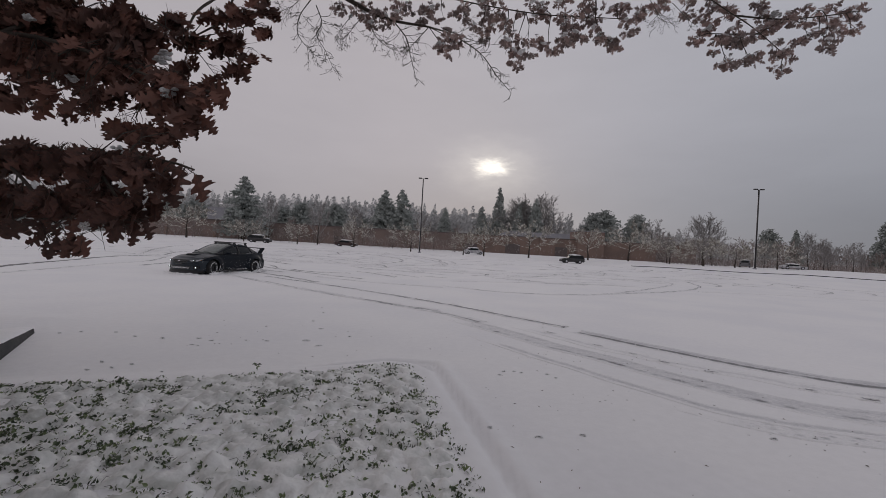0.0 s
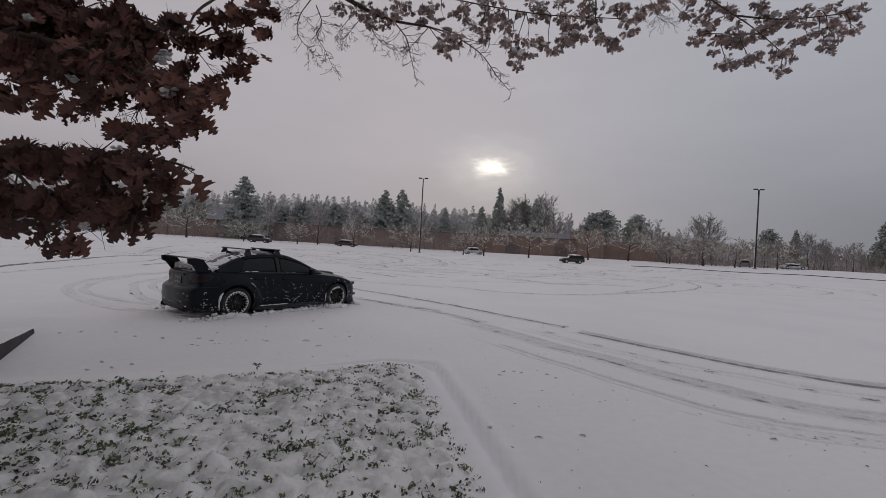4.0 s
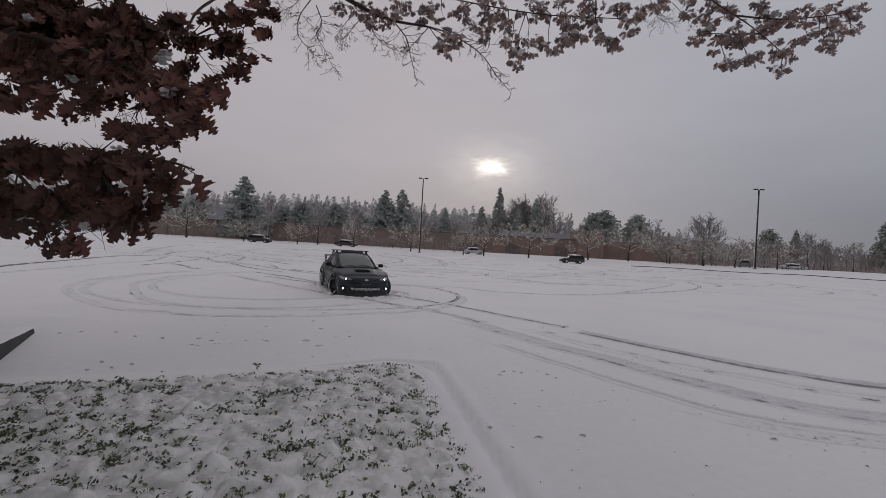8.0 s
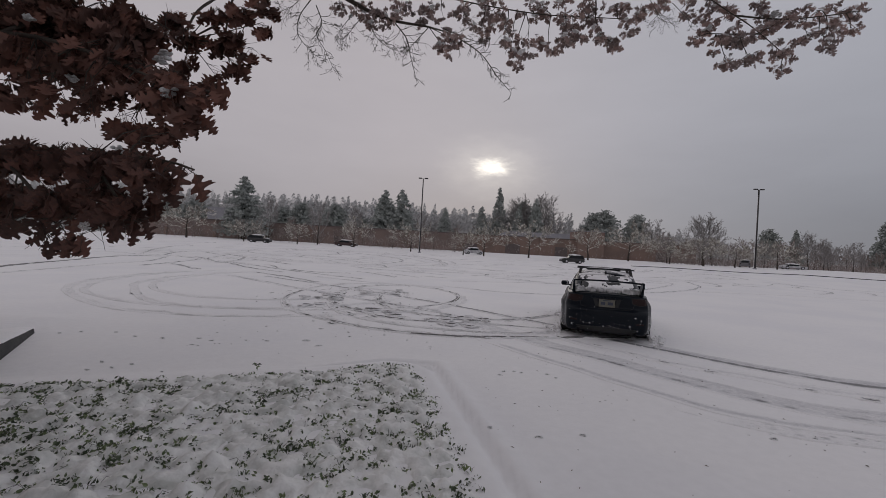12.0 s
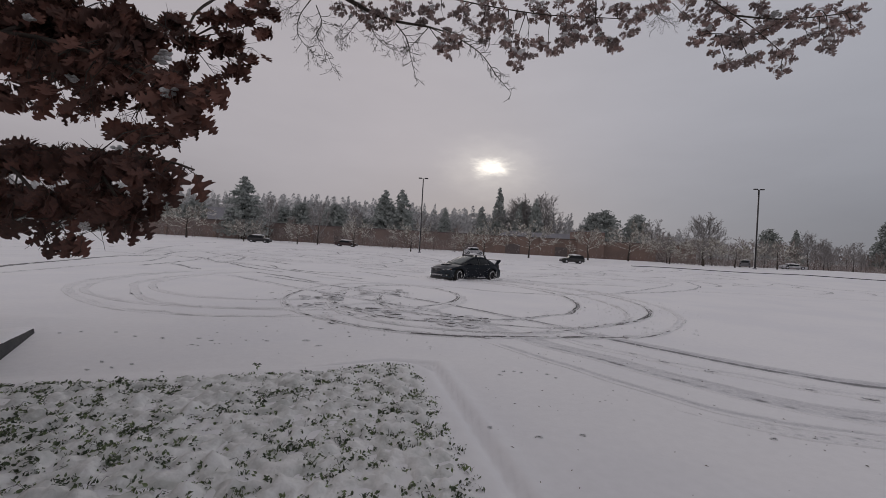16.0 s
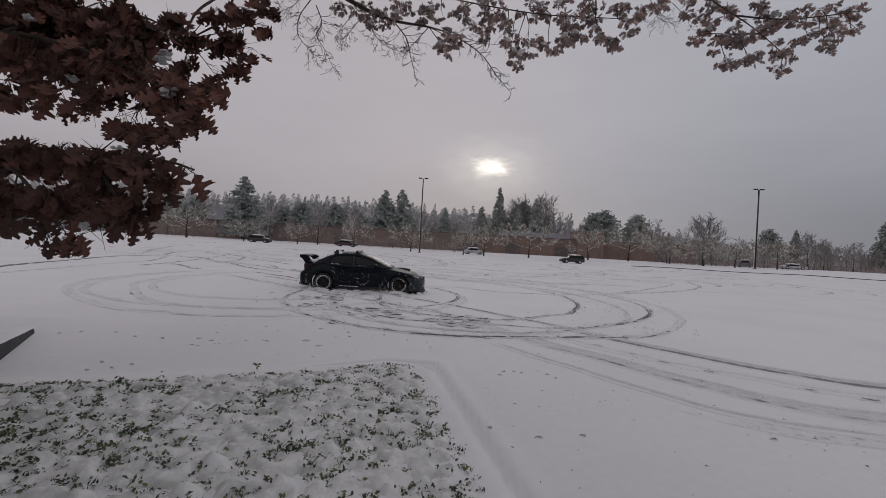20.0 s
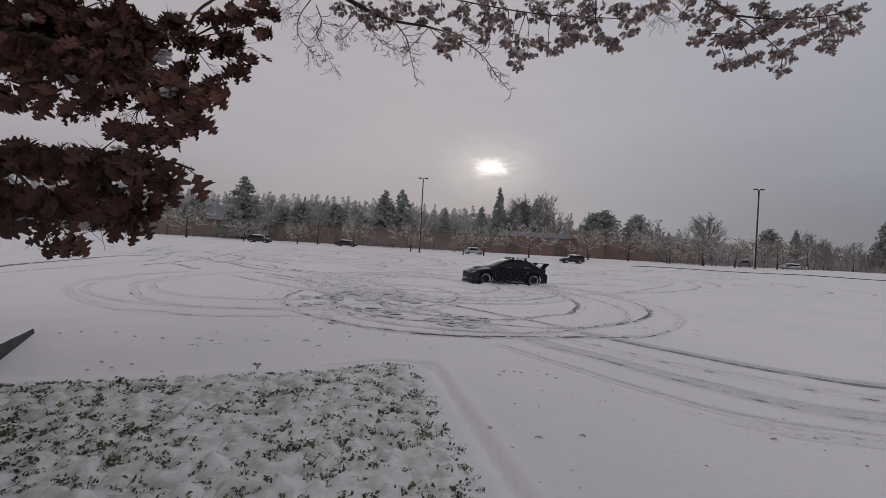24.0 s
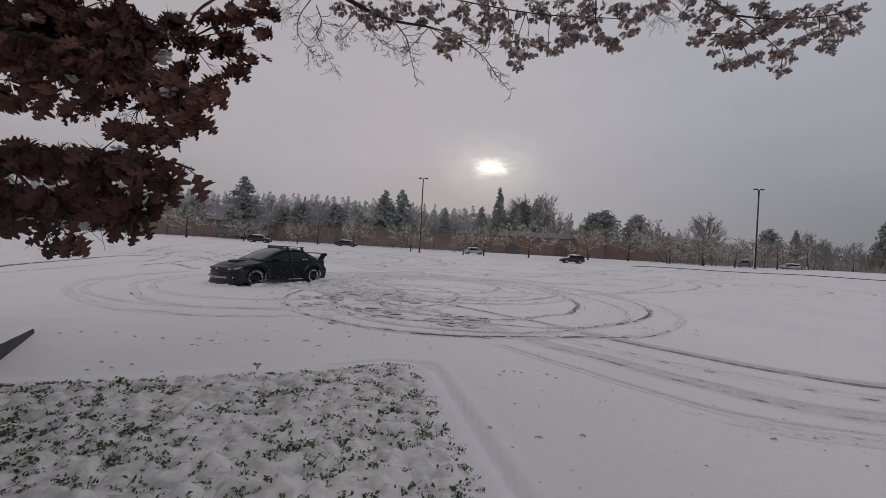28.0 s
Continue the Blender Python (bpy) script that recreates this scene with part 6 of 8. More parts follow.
# x, y, height, width factor, kind
FAR_TREES = ([(-54.9, 112.0, 17.3, 1.45, "fir"), (-18.3, 125.0, 17.6, 1.15, "fir"), (-13.1, 125.0, 17.8, 1.15, "fir"), (19.9, 150.0, 24.2, 0.62, "fir"), (30.1, 135.0, 19.0, 0.70, "fir"), (25.3, 140.0, 16.4, 0.8, "fir"), (0.2, 150.0, 15.7, 0.90, "fir"), (13.7, 150.0, 17.0, 0.80, "fir"), (28.2, 150.0, 19.0, 0.90, "pine"), (-55.0, 140.0, 11.6, 1.10, "pine"), (-49.2, 140.0, 13.3, 1.00, "pine"), (-37.6, 140.0, 13.5, 1.10, "pine"), (-78.9, 130.0, 11.8, 1.20, "pine"), (-29.9, 150.0, 9.9, 1.10, "pine"), (54.5, 140.0, 16.4, 1.00, "pine"), (52.0, 142.0, 15.6, 0.9, "pine"), (65.6, 140.0, 15.6, 0.90, "pine"), (95.3, 120.0, 11.4, 0.80, "pine"), (103.3, 120.0, 11.8, 0.80, "fir"), (113.9, 105.0, 14.2, 1.00, "fir"), (118.5, 105.0, 15.4, 1.00, "fir"), (-83.7, 125.0, 11.4, 1.20, "pine"), (-105.0, 130.0, 12.6, 1.20, "fir"), (-123.0, 130.0, 11.7, 1.20, "pine")]
    + [(-137.4, 130.0, 12.6, 1.20, "fir"), (-42.7, 100.0, 11.0, 0.60, "bare"), (-30.1, 98.0, 10.3, 0.75, "bare"), (27.0, 146.0, 19.4, 0.95, "round"), (36.0, 146.0, 19.6, 0.95, "round"), (-6.7, 125.0, 10.7, 0.80, "bare"), (55.9, 88.0, 10.4, 1.0, "round"), (60.5, 92.0, 6.2, 1.0, "round"), (51.5, 94.0, 5.4, 1.0, "round"), (60.8, 120.0, 11.1, 1.10, "bare"), (-26.4, 120.0, 11.1, 0.70, "bare"), (78.3, 78.0, 5.6, 0.90, "bare"), (90.8, 100.0, 7.2, 1.20, "bare"), (94.9, 100.0, 6.6, 0.90, "bare"), (-53.4, 85.0, 6.9, 0.90, "low"), (-42.9, 88.0, 4.2, 0.90, "low"), (-32.1, 90.0, 4.5, 0.90, "low"), (-18.6, 85.0, 5.5, 0.80, "low"), (-6.3, 80.0, 5.1, 0.80, "low"), (3.9, 78.0, 4.3, 0.80, "low"), (7.5, 75.0, 5.5, 0.80, "low"), (16.8, 80.0, 6.7, 0.75, "low"), (29.1, 82.0, 6.1, 0.80, "low"), (37.2, 82.0, 6.6, 0.90, "low")]
    + [(46.6, 84.0, 4.8, 0.90, "low"), (47.8, 75.0, 4.9, 1.10, "low"), (53.6, 75.0, 4.2, 0.90, "low"), (58.9, 72.0, 4.4, 0.90, "low"), (71.5, 80.0, 6.6, 0.70, "round"), (76.4, 82.0, 5.6, 0.60, "round"), (66.0, 84.0, 5.0, 0.75, "round"), (83.0, 88.0, 4.6, 0.7, "round"), (88.0, 86.0, 4.2, 0.6, "round")])
KINDS = {"fir": (FIRS, 10.0, "conifer", (BARK, NEEDLE), "tall fir behind the brick building, paled by painted haze", ("trunk", "crown")),
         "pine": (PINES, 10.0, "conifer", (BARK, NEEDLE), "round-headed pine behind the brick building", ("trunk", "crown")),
         "bare": (BARES, 10.0, "leafless_tree", (BARK, BARK_GREY), "tall leafless tree with twigs paled for haze", ("trunk", "crown")),
         "round": (ROUND, 10.0, "leafless_tree", (BARK, BARK_GREY), "round-headed leafless tree with fine twigs paled for haze", ("trunk", "crown")),
         "low": (LOW, 5.0, "lot_tree", (BARK, BARK_SNOW), "small leafless tree with snow-lined branches beside the lot", ("trunk", "crown"))}
for i, (x, y, h, w, kind) in enumerate(FAR_TREES):
    variants, size, name, mats, label, parts = KINDS[kind]
    tree_thing(name, variants[i % 3], mats, at_ground(x, y, h / size, i * 2.1, w), label, "trees along the lot" if kind == "low" else "trees behind the building", parts)


def make_far_woods():
    """The far belt of woods behind the building: one band of many small sprays."""
    rnd = random.Random(77)
    verts, faces = [], []
    for k in range(1450):
        x = rnd.uniform(-260, 270)
        y = rnd.uniform(150, 215)
        ridge = 22.0 - 0.020 * (x + 120) + 2.5 * noise.noise((x * 0.03, 2.0, 0.0))
        top = ridge * rnd.uniform(0.66, 1.03) * (0.4 + 0.6 * y / 190) * (1.0 if x < 75 else max(0.42, 1 - (x - 75) / 90))
        conif = rnd.random() < 0.72
        wide = rnd.uniform(4.6, 7.0) if conif else rnd.uniform(5.5, 8.5)
        for s in range(230):
            f = rnd.random() ** (0.9 if conif else 0.75)
            rr = wide * 0.5 * ((1.03 - f) ** 0.72 if conif else math.sin(math.pi * min(1, 0.15 + 0.85 * f)) ** 0.7) * rnd.uniform(0.3, 1.0)
            a = rnd.uniform(0, 6.283)
            c = Vector((x + rr * math.cos(a), y + rr * math.sin(a), 1.2 + top * f))
            size = rnd.uniform(0.35, 0.85) * (1.0 if f < 0.85 else 0.6)
            n = Vector((rnd.uniform(-1, 1), rnd.uniform(-1, 1), rnd.uniform(-0.35, 0.55))).normalized()
            u = n.orthogonal().normalized()
            w = n.cross(u)
            b = len(verts)
            verts.extend([c + u * size, c + w * size * 0.5, c - u * size, c - w * size * 0.5])
            faces.append((b, b + 1, b + 2, b + 3))
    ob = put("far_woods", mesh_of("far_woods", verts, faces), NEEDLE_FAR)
    tagged(ob, "belt of evergreen woods behind the buildings, mist painted into its colour", "woods", kind="stuff")
    # evergreens added unseen behind the viewpoint: they close the lot and darken reflections
    verts, faces = [], []
    for k in range(90):
        x, y = rnd.uniform(-90, 90), rnd.uniform(-58, -44)
        top, wide = rnd.uniform(7, 11), rnd.uniform(4.5, 7)
        for s in range(150):
            f = rnd.random() ** 0.9
            rr = wide * 0.5 * (1.06 - f) ** 0.6 * rnd.uniform(0.3, 1.0)
            a = rnd.uniform(0, 6.283)
            c = Vector((x + rr * math.cos(a), y + rr * math.sin(a), 0.1 + top * f))
            size = rnd.uniform(0.5, 1.1)
            n = Vector((rnd.uniform(-1, 1), rnd.uniform(-1, 1), rnd.uniform(-0.4, 1))).normalized()
            u = n.orthogonal().normalized()
            w = n.cross(u)
            b = len(verts)
            verts.extend([c + u * size, c + w * size * 0.5, c - u * size, c - w * size * 0.5])
            faces.append((b, b + 1, b + 2, b + 3))
    ob = put("evergreen_belt", mesh_of("evergreen_belt", verts, faces), BELT)
    tagged(ob, "belt of evergreens added unseen on the near side, to darken reflections", "woods", kind="stuff")
    # brown scrub in front of the building: fine upright twigs
    verts, faces = [], []
    for k in range(42000):
        x = rnd.uniform(-95, 130)
        y = 106 + rnd.uniform(-4, 4) if x < 50 else 92 + rnd.uniform(-6, 10)
        d = max(0.0, 0.42 + 0.6 * noise.noise((x * 0.11, 4.0, 0.0)) + 0.4 * noise.noise((x * 0.33, y * 0.2, 8.0)))
        if rnd.random() > (0.16 if x < -27 else 0.40 if x < 6 else 0.02 if x < 50 else 0.75):
            continue
        h = ((1.2 + 4.2 * d) if x < 6 else (0.5 + 2.6 * d)) * rnd.random() ** 0.8
        c = Vector((x, y, ground_height(x, y) + h))
        size = rnd.uniform(0.10, 0.34)
        u = Vector((rnd.uniform(-1, 1), rnd.uniform(-1, 1), 0)).normalized()
        w = Vector((rnd.uniform(-0.5, 0.5), rnd.uniform(-0.5, 0.5), 1)).normalized()
        b = len(verts)
        verts.extend([c + u * size * 0.25, c + w * size, c - u * size * 0.25, c - w * size])
        faces.append((b, b + 1, b + 2, b + 3))
    ob = put("scrub", mesh_of("scrub", verts, faces), BRUSH)
    tagged(ob, "brown leafless scrub along the edge of the lot", "scrub", kind="stuff")
    # leafless shrubs, twice a man's height, before the wall
    for k in range(19):
        x = -86 + 4.9 * k + rnd.uniform(-1.2, 1.2)
        h = rnd.uniform(3.0, 6.2)
        tree_thing("shrub", SHRUBS[k % 3], (BARK, BRUSH), at_ground(x, 103 + rnd.uniform(-3, 3), h / 5, k * 1.7, rnd.uniform(0.7, 1.0)), "brown leafless shrub before the brick wall", "shrubs before the wall")
    for k in range(26):
        x = 57 + 2.9 * k + rnd.uniform(-1.2, 1.2)
        h = rnd.uniform(3.6, 7.0)
        tree_thing("shrub", SHRUBS[k % 3], (BARK, BARK_GREY), at_ground(x, 102 + rnd.uniform(-5, 7), h / 5, k * 1.7, rnd.uniform(0.8, 1.2)), "leafless thicket at the edge of the lot, greyed for haze", "thicket beyond the lot")


make_far_woods()


def make_building():
    x0, x1, y0 = -92.0, 73.0, 118.0
    top = empty("brick_building", pose(0, y0, 1.2, 0, 0, 0), "long low red-brick building with flat snowy roof", "building")

    def block(name, xa, xb, ya, yb, z0, z1, mat, label=""):
        return part(name, box_bm(xb - xa, yb - ya, z1 - z0, pose((xa + xb) / 2, (ya + yb) / 2, (z0 + z1) / 2), 0.03), mat, top, label)

    wall = block("wall", 4.0, x1, 0, 30, -0.5, 5.2, BRICK, "reddish-brown brick wall")
    block("wing_wall", x0, 3.997, 0.15, 30, -0.5, 5.2, BRICK_DARK, "older dark brown brick wing")
    block("roof_edge", x0 - 0.1, x1 + 0.1, -0.12, 0.2, 5.203, 5.45, DOOR_DARK)
    block("roof", x0 + 0.3, x1 - 0.3, 0.4, 29.7, 5.10, 5.40, SNOW_SOFT, "flat roof under snow")
    block("upper_storey", 20, 42, 12, 28, 5.403, 7.4, CONCRETE, "grey metal upper level")
    block("tower", 38.2, 45.6, -2.0, 6, -0.5, 7.7, BRICK, "raised brick tower block")
    block("tower_cap", 38.1, 45.7, -2.1, 6.1, 7.703, 7.9, CONCRETE)
    block("roof_unit", -72, -62, 6, 14, 5.403, 9.4, CONCRETE, "pale grey rooftop plant room")
    for x, w, h in ((20, 4.2, 3.2), (34, 3.6, 3.0), (63, 3.2, 3.0), (8, 3.4, 2.6), (-30, 3.0, 2.6)):
        d = part("door", box_bm(w, 0.12, h, pose(x, -0.09, h / 2 - 0.1), 0.02), DOOR_DARK, wall, "dark recessed loading door")
        part("door_frame", box_bm(w + 0.4, 0.06, 0.2, pose(x, -0.06, h + 0.1), 0.01), BRICK, d)
    for x in (-80, -66, -52, -38, -24, -10, 4, 28, 54):
        part("pier", box_bm(0.8, 0.25, 5.6, pose(x, -0.13, 2.35), 0.02), BRICK, wall)


make_building()


def make_street_lamp(x, y, z, height, stout, label):
    top = empty("street_lamp", pose(x, y, z), label, "street lamp", "lamp posts of the lot")
    part("post", cyl_bm(0.155 * stout, 0.115 * stout, height, pose(0, 0, height / 2), 10), STEEL, top, smooth=True)
    # thin white strip up the left side of the post
    part("post_snow", cyl_bm(0.035, 0.03, height * 0.92, pose(-0.145 * stout, -0.01, height * 0.47, 0, 0.22 * stout, 0), 6), SNOW_SOFT, top, "thin white strip up one side of the post")
    part("footing", cyl_bm(0.28, 0.26, 0.7, pose(0, 0, 0.1), 14), CONCRETE, top)
    part("crossarm", box_bm(1.0, 0.07, 0.07, pose(0, 0, height - 0.02), 0.015), STEEL, top)
    for s in (1, -1):
        part("lamp_head", box_bm(0.55, 0.32, 0.17, pose(0.52 * s, 0, height + 0.05), 0.04), STEEL, top)
    return top


make_street_lamp(-3.9, 68, 0.6, 12.6, 0.72, "tall twin-headed lamp post in the snowy lot")
make_street_lamp(48.85, 64, 1.0, 12.7, 1.0, "tall twin-headed lamp post at the edge of the lot")


def make_parked(x, y, turn, length, height, mat, label, name, tall):
    z = ground_height(x, y) - 0.02
    top = empty(name, pose(x, y, z, 0, 0, turn), label, "car", "parked cars")
    L, H, W = length / 2, height, 0.86
    if tall:
        prof = [(L, 0.35), (L, 0.62), (L - 0.05, 0.85 * H * 0.58), (L - 1.15, H * 0.60), (L - 1.55, H * 0.96), (-L + 0.25, H), (-L + 0.02, H * 0.62), (-L, 0.40), (-L + 0.1, 0.28), (L - 0.1, 0.26)]
        glass = [(L - 1.25, H * 0.62), (L - 1.58, H * 0.92), (-L + 0.33, H * 0.95), (-L + 0.14, H * 0.63)]
    else:
        prof = [(L, 0.35), (L - 0.02, 0.60), (L - 0.95, H * 0.62), (L - 1.7, H * 0.97), (-L + 1.3, H), (-L + 0.45, H * 0.66), (-L + 0.02, H * 0.62), (-L, 0.38), (-L + 0.1, 0.26), (L - 0.1, 0.24)]
        glass = [(L - 1.05, H * 0.64), (L - 1.72, H * 0.93), (-L + 1.32, H * 0.95), (-L + 0.6, H * 0.66)]
    bm = bmesh.new()
    a = [bm.verts.new((px, W * (1 if pz < H * 0.66 else 0.82), pz)) for px, pz in prof]
    b = [bm.verts.new((px, -W * (1 if pz < H * 0.66 else 0.82), pz)) for px, pz in prof]
    bm.faces.new(a)
    bm.faces.new(b[::-1])
    for i in range(len(prof)):
        j = (i + 1) % len(prof)
        bm.faces.new((a[i], a[j], b[j], b[i]))
    bmesh.ops.triangulate(bm, faces=[f for f in bm.faces if len(f.verts) > 4])
    bmesh.ops.recalc_face_normals(bm, faces=bm.faces)
    part("body", bm, mat, top)
    for s in (1, -1):
        bm = bmesh.new()
        vs = [bm.verts.new((px, s * (W * (0.9 if k in (1, 2) else 1.0) * 0.94 + 0.03), pz)) for k, (px, pz) in enumerate(glass)]
        r = bmesh.ops.extrude_face_region(bm, geom=[bm.faces.new(vs)])
        for v in r["geom"]:
            if isinstance(v, bmesh.types.BMVert):
                v.co.y -= 0.1 * s
        part("side_window", bm, GLASS, top)
        for wx in (L - 0.85, -L + 0.8):
            w = part("wheel", cyl_bm(0.33, 0.33, 0.22, pose(wx, 0.78 * s, 0.33, 90, 0, 0), 18), RUBBER, top)
            part("rim", cyl_bm(0.19, 0.17, 0.02, pose(wx, 0.895 * s, 0.33, 90, 0, 0), 14), CHROME, w)
    lean = 18 if tall else 50
    part("rear_window", box_bm(0.03, 1.2, H * (0.30 if tall else 0.38), pose(-L + (0.12 if tall else 0.86), 0, H * 0.80, 0, lean, 0), 0.01), GLASS, top)
    part("windscreen", box_bm(0.03, 1.25, H * 0.40, pose(L - 1.36, 0, H * 0.80, 0, -44, 0), 0.01), GLASS, top)
    for s in (1, -1):
        part("tail_lamp", box_bm(0.04, 0.16, 0.22, pose(-L + 0.02, 0.66 * s, H * 0.52), 0.015), RED_LENS, top)
        part("headlamp", box_bm(0.05, 0.26, 0.13, pose(L - 0.02, 0.60 * s, H * 0.46), 0.02), LENS, top)
    rnd = random.Random(int(x * 7))
    part("roof_snow", lump_mesh(rnd, (length - 2.2) * 0.55, 0.72, 0.17), SNOW_SOFT, top, "layer of snow on the roof", True, pose(-0.4 if tall else 0.0, 0, H))
    part("bonnet_snow", lump_mesh(rnd, 0.42, 0.62, 0.06), SNOW_SOFT, top, "layer of snow on the bonnet", True, pose(L - 0.62, 0, H * 0.60))
    part("bumper", box_bm(0.12, 1.6, 0.16, pose(L + 0.01, 0, 0.42), 0.04), TRIM, top)
    return top


make_parked(22.75, 72, 178, 3.95, 1.45, CAR_DARK, "dark boxy off-road car parked in the snow", "parked_suv", True)
make_parked(-38.1, 85, 2, 4.4, 1.55, CAR_DARK, "dark estate car with snow on its roof, parked", "parked_estate", True)
make_parked(-20.8, 88, 0, 4.5, 1.35, CAR_BROWN, "dark maroon parked sedan with a snowy roof", "parked_sedan", False)
make_parked(60.6, 82, 53, 4.2, 1.45, CAR_GREY, "grey parked car seen end on", "parked_car", True)
make_parked(68.5, 80, -14, 4.2, 1.05, CAR_PALE, "low parked car buried under snow", "parked_car", False)
make_parked(7.2, 96, 15, 4.6, 1.5, CAR_PALE, "pale parked car covered with snow", "parked_car", False)


# far kerb of the lot's exit road
def make_far_kerb():
    ctrl = [(28.87, 62.00, 0.82), (34.58, 60.00, 0.76), (40.75, 57.00, 0.66), (46.93, 55.00, 0.70), (56.45, 52.00, 0.78), (75.0, 48.0, 0.9)]
    line = smooth_line(ctrl, 1.5)
    verts, faces = [], []
    for p in line:
        z = ground_height(p.x, p.y)
        for dy, dz in ((-0.02, -0.05), (-0.02, 0.09), (0.10, 0.12), (0.5, 0.12), (0.9, -0.05)):
            verts.append((p.x, p.y + dy, z + dz))
    n = len(line)
    face_a = [(i * 5, (i + 1) * 5, (i + 1) * 5 + 1, i * 5 + 1) for i in range(n - 1)]
    kerb = put("far_kerb", mesh_of("kerb", verts, face_a), KERB)
    tagged(kerb, "dark kerb face at the far side of the lot", "kerb", kind="structure")
    rest = [(i * 5 + k, (i + 1) * 5 + k, (i + 1) * 5 + k + 1, i * 5 + k + 1) for i in range(n - 1) for k in range(1, 4)]
    put("kerb_snow", mesh_of("kerb_snow", verts, rest, True), SNOW_SOFT, kerb)


make_far_kerb()


# ---------------------------------------------------------------- planting bed
def bed_depth(x, y):
    """Distance inwards from the bed's kerb."""
    dx, dy = bed_edge(y) - x, bed_far(x) - y
    d = min(dx, dy)
    if 0 < dx < 0.5 and 0 < dy < 0.5:
        d = 0.5 - math.hypot(0.5 - dx, 0.5 - dy)
    return d


def bed_snow(x, y):
    d = bed_depth(x, y)
    f = step(0.16, 0.42, d)
    a = abs(noise.noise((x * 4.3, y * 4.3, 1.0)))
    b = noise.noise((x * 8.5, y * 8.5, 5.0))
    c = noise.noise((x * 17, y * 17, 8.0))
    return ground_height(x, y) - 0.02 + f * (0.02 + 0.085 * a + 0.06 * b + 0.042 * c)


def make_bed():
    step_len = 0.033
    xs = [-6.2 + step_len * i for i in range(int(8.2 / step_len))]
    ys = [-3.2 + 0.1 * i for i in range(51)] + [1.9 + step_len * i for i in range(int(4.2 / step_len))]
    index, verts, faces = {}, [], []
    for j, y in enumerate(ys):
        for i, x in enumerate(xs):
            if bed_depth(x, y) > 0.05:
                index[i, j] = len(verts)
                verts.append((x, y, bed_snow(x, y)))
    for (i, j), a in index.items():
        q = [index.get(k) for k in ((i + 1, j), (i + 1, j + 1), (i, j + 1))]
        if None not in q:
            faces.append((a, *q))
    top = empty("ivy_bed", Matrix(), "planting bed of low green ivy half buried in snow", "planting bed")
    put("snow_cover", mesh_of("bed_snow", verts, faces, True), BED_SNOW, top, "lumpy snow lying over the ivy")
    # leaves in clumps where the lumps dip, and on the rims of the bed
    rnd = random.Random(9)
    lv, lf, sv, sf = [], [], [], []
    made = 0
    while made < 27000:
        x, y = rnd.uniform(-6.0, 1.8), rnd.uniform(-3.0, 5.8)
        d = bed_depth(x, y)
        if d < 0.20:
            continue
        low = 0.085 * abs(noise.noise((x * 4.3, y * 4.3, 1.0))) + 0.06 * noise.noise((x * 8.5, y * 8.5, 5.0)) + 0.042 * noise.noise((x * 17, y * 17, 8.0))
        patch = 0.45 * noise.noise((x * 1.5, y * 1.5, 21.0)) + 0.8 * noise.noise((x * 6.5, y * 6.5, 25.0)) + 0.45 * noise.noise((x * 15, y * 15, 29.0)) + (0.02 - low) * 8.0 + 0.22 * step(-1.5, -4.0, x) + 0.35 * bell(d - 0.24, 0.06) * step(0.6, 0.3, bed_edge(y) - x)
        if patch < rnd.uniform(0.08, 0.62):
            continue
        made += 1
        z = bed_snow(x, y)
        p = Vector((x, y, z + rnd.uniform(-0.008, 0.022)))
        for q in range(rnd.randint(1, 4)):
            c = p + Vector((rnd.gauss(0, 0.024), rnd.gauss(0, 0.016), rnd.uniform(-0.010, 0.012)))
            size = rnd.uniform(0.008, 0.022)
            nrm = Vector((rnd.uniform(-1, 1), rnd.uniform(-1, 0.6), rnd.uniform(0.2, 1.0))).normalized()
            u = Matrix.Rotation(rnd.uniform(0, 6.3), 3, nrm) @ nrm.orthogonal().normalized()
            w = nrm.cross(u)
            b = len(lv)
            for t, s in ((-0.9, 0.0), (-0.5, 0.40), (0.1, 0.52), (0.4, 0.28), (1.35, 0.0), (0.4, -0.28), (0.1, -0.52), (-0.5, -0.40)):
                lv.append(c + u * t * size + w * s * size + nrm * (0.25 * abs(s) * size))
            lf.extend([(b, b + 1, b + 2, b + 3), (b, b + 3, b + 4, b + 5), (b, b + 5, b + 6, b + 7)])
        if rnd.random() < 0.09:
            e = p + Vector((rnd.uniform(-0.09, 0.09), rnd.uniform(-0.05, 0.05), rnd.uniform(0.0, 0.035)))
            mid = (p + e) / 2 + Vector((0, 0, 0.02))
            v, f = tube([p - Vector((0, 0, 0.02)), mid, e], [0.002, 0.0017, 0.0012], 4)
            n = len(sv)
            sv.extend(v)
            sf.extend(tuple(i + n for i in g) for g in f)
    tagged(put("ivy_leaves", mesh_of("ivy", lv, lf), IVY, top, "small dark green ivy leaves poking out of the snow"), kind="stuff")
    tagged(put("stem_mass", mesh_of("stem_mass", sv, sf), IVY_STEM, top, "thin dark stems"), kind="stuff")
    # a taller sprig at the far rim
    lists = []
    px, py = -2.2, 5.02
    z = bed_snow(px, py)
    lists.append(tube([(px, py, z - 0.02), (px + 0.01, py, z + 0.06), (px - 0.015, py, z + 0.11)], [0.004, 0.003, 0.002], 5))
    for a, h in ((0.4, 0.09), (2.6, 0.075), (1.2, 0.055), (3.9, 0.10), (5.2, 0.05)):
        lists.append(tube([(px, py, z + h), (px + 0.03 * math.cos(a), py + 0.03 * math.sin(a), z + h + 0.012), (px + 0.055 * math.cos(a), py + 0.055 * math.sin(a), z + h)], [0.004, 0.011, 0.002], 5))
    v, f = join(lists)
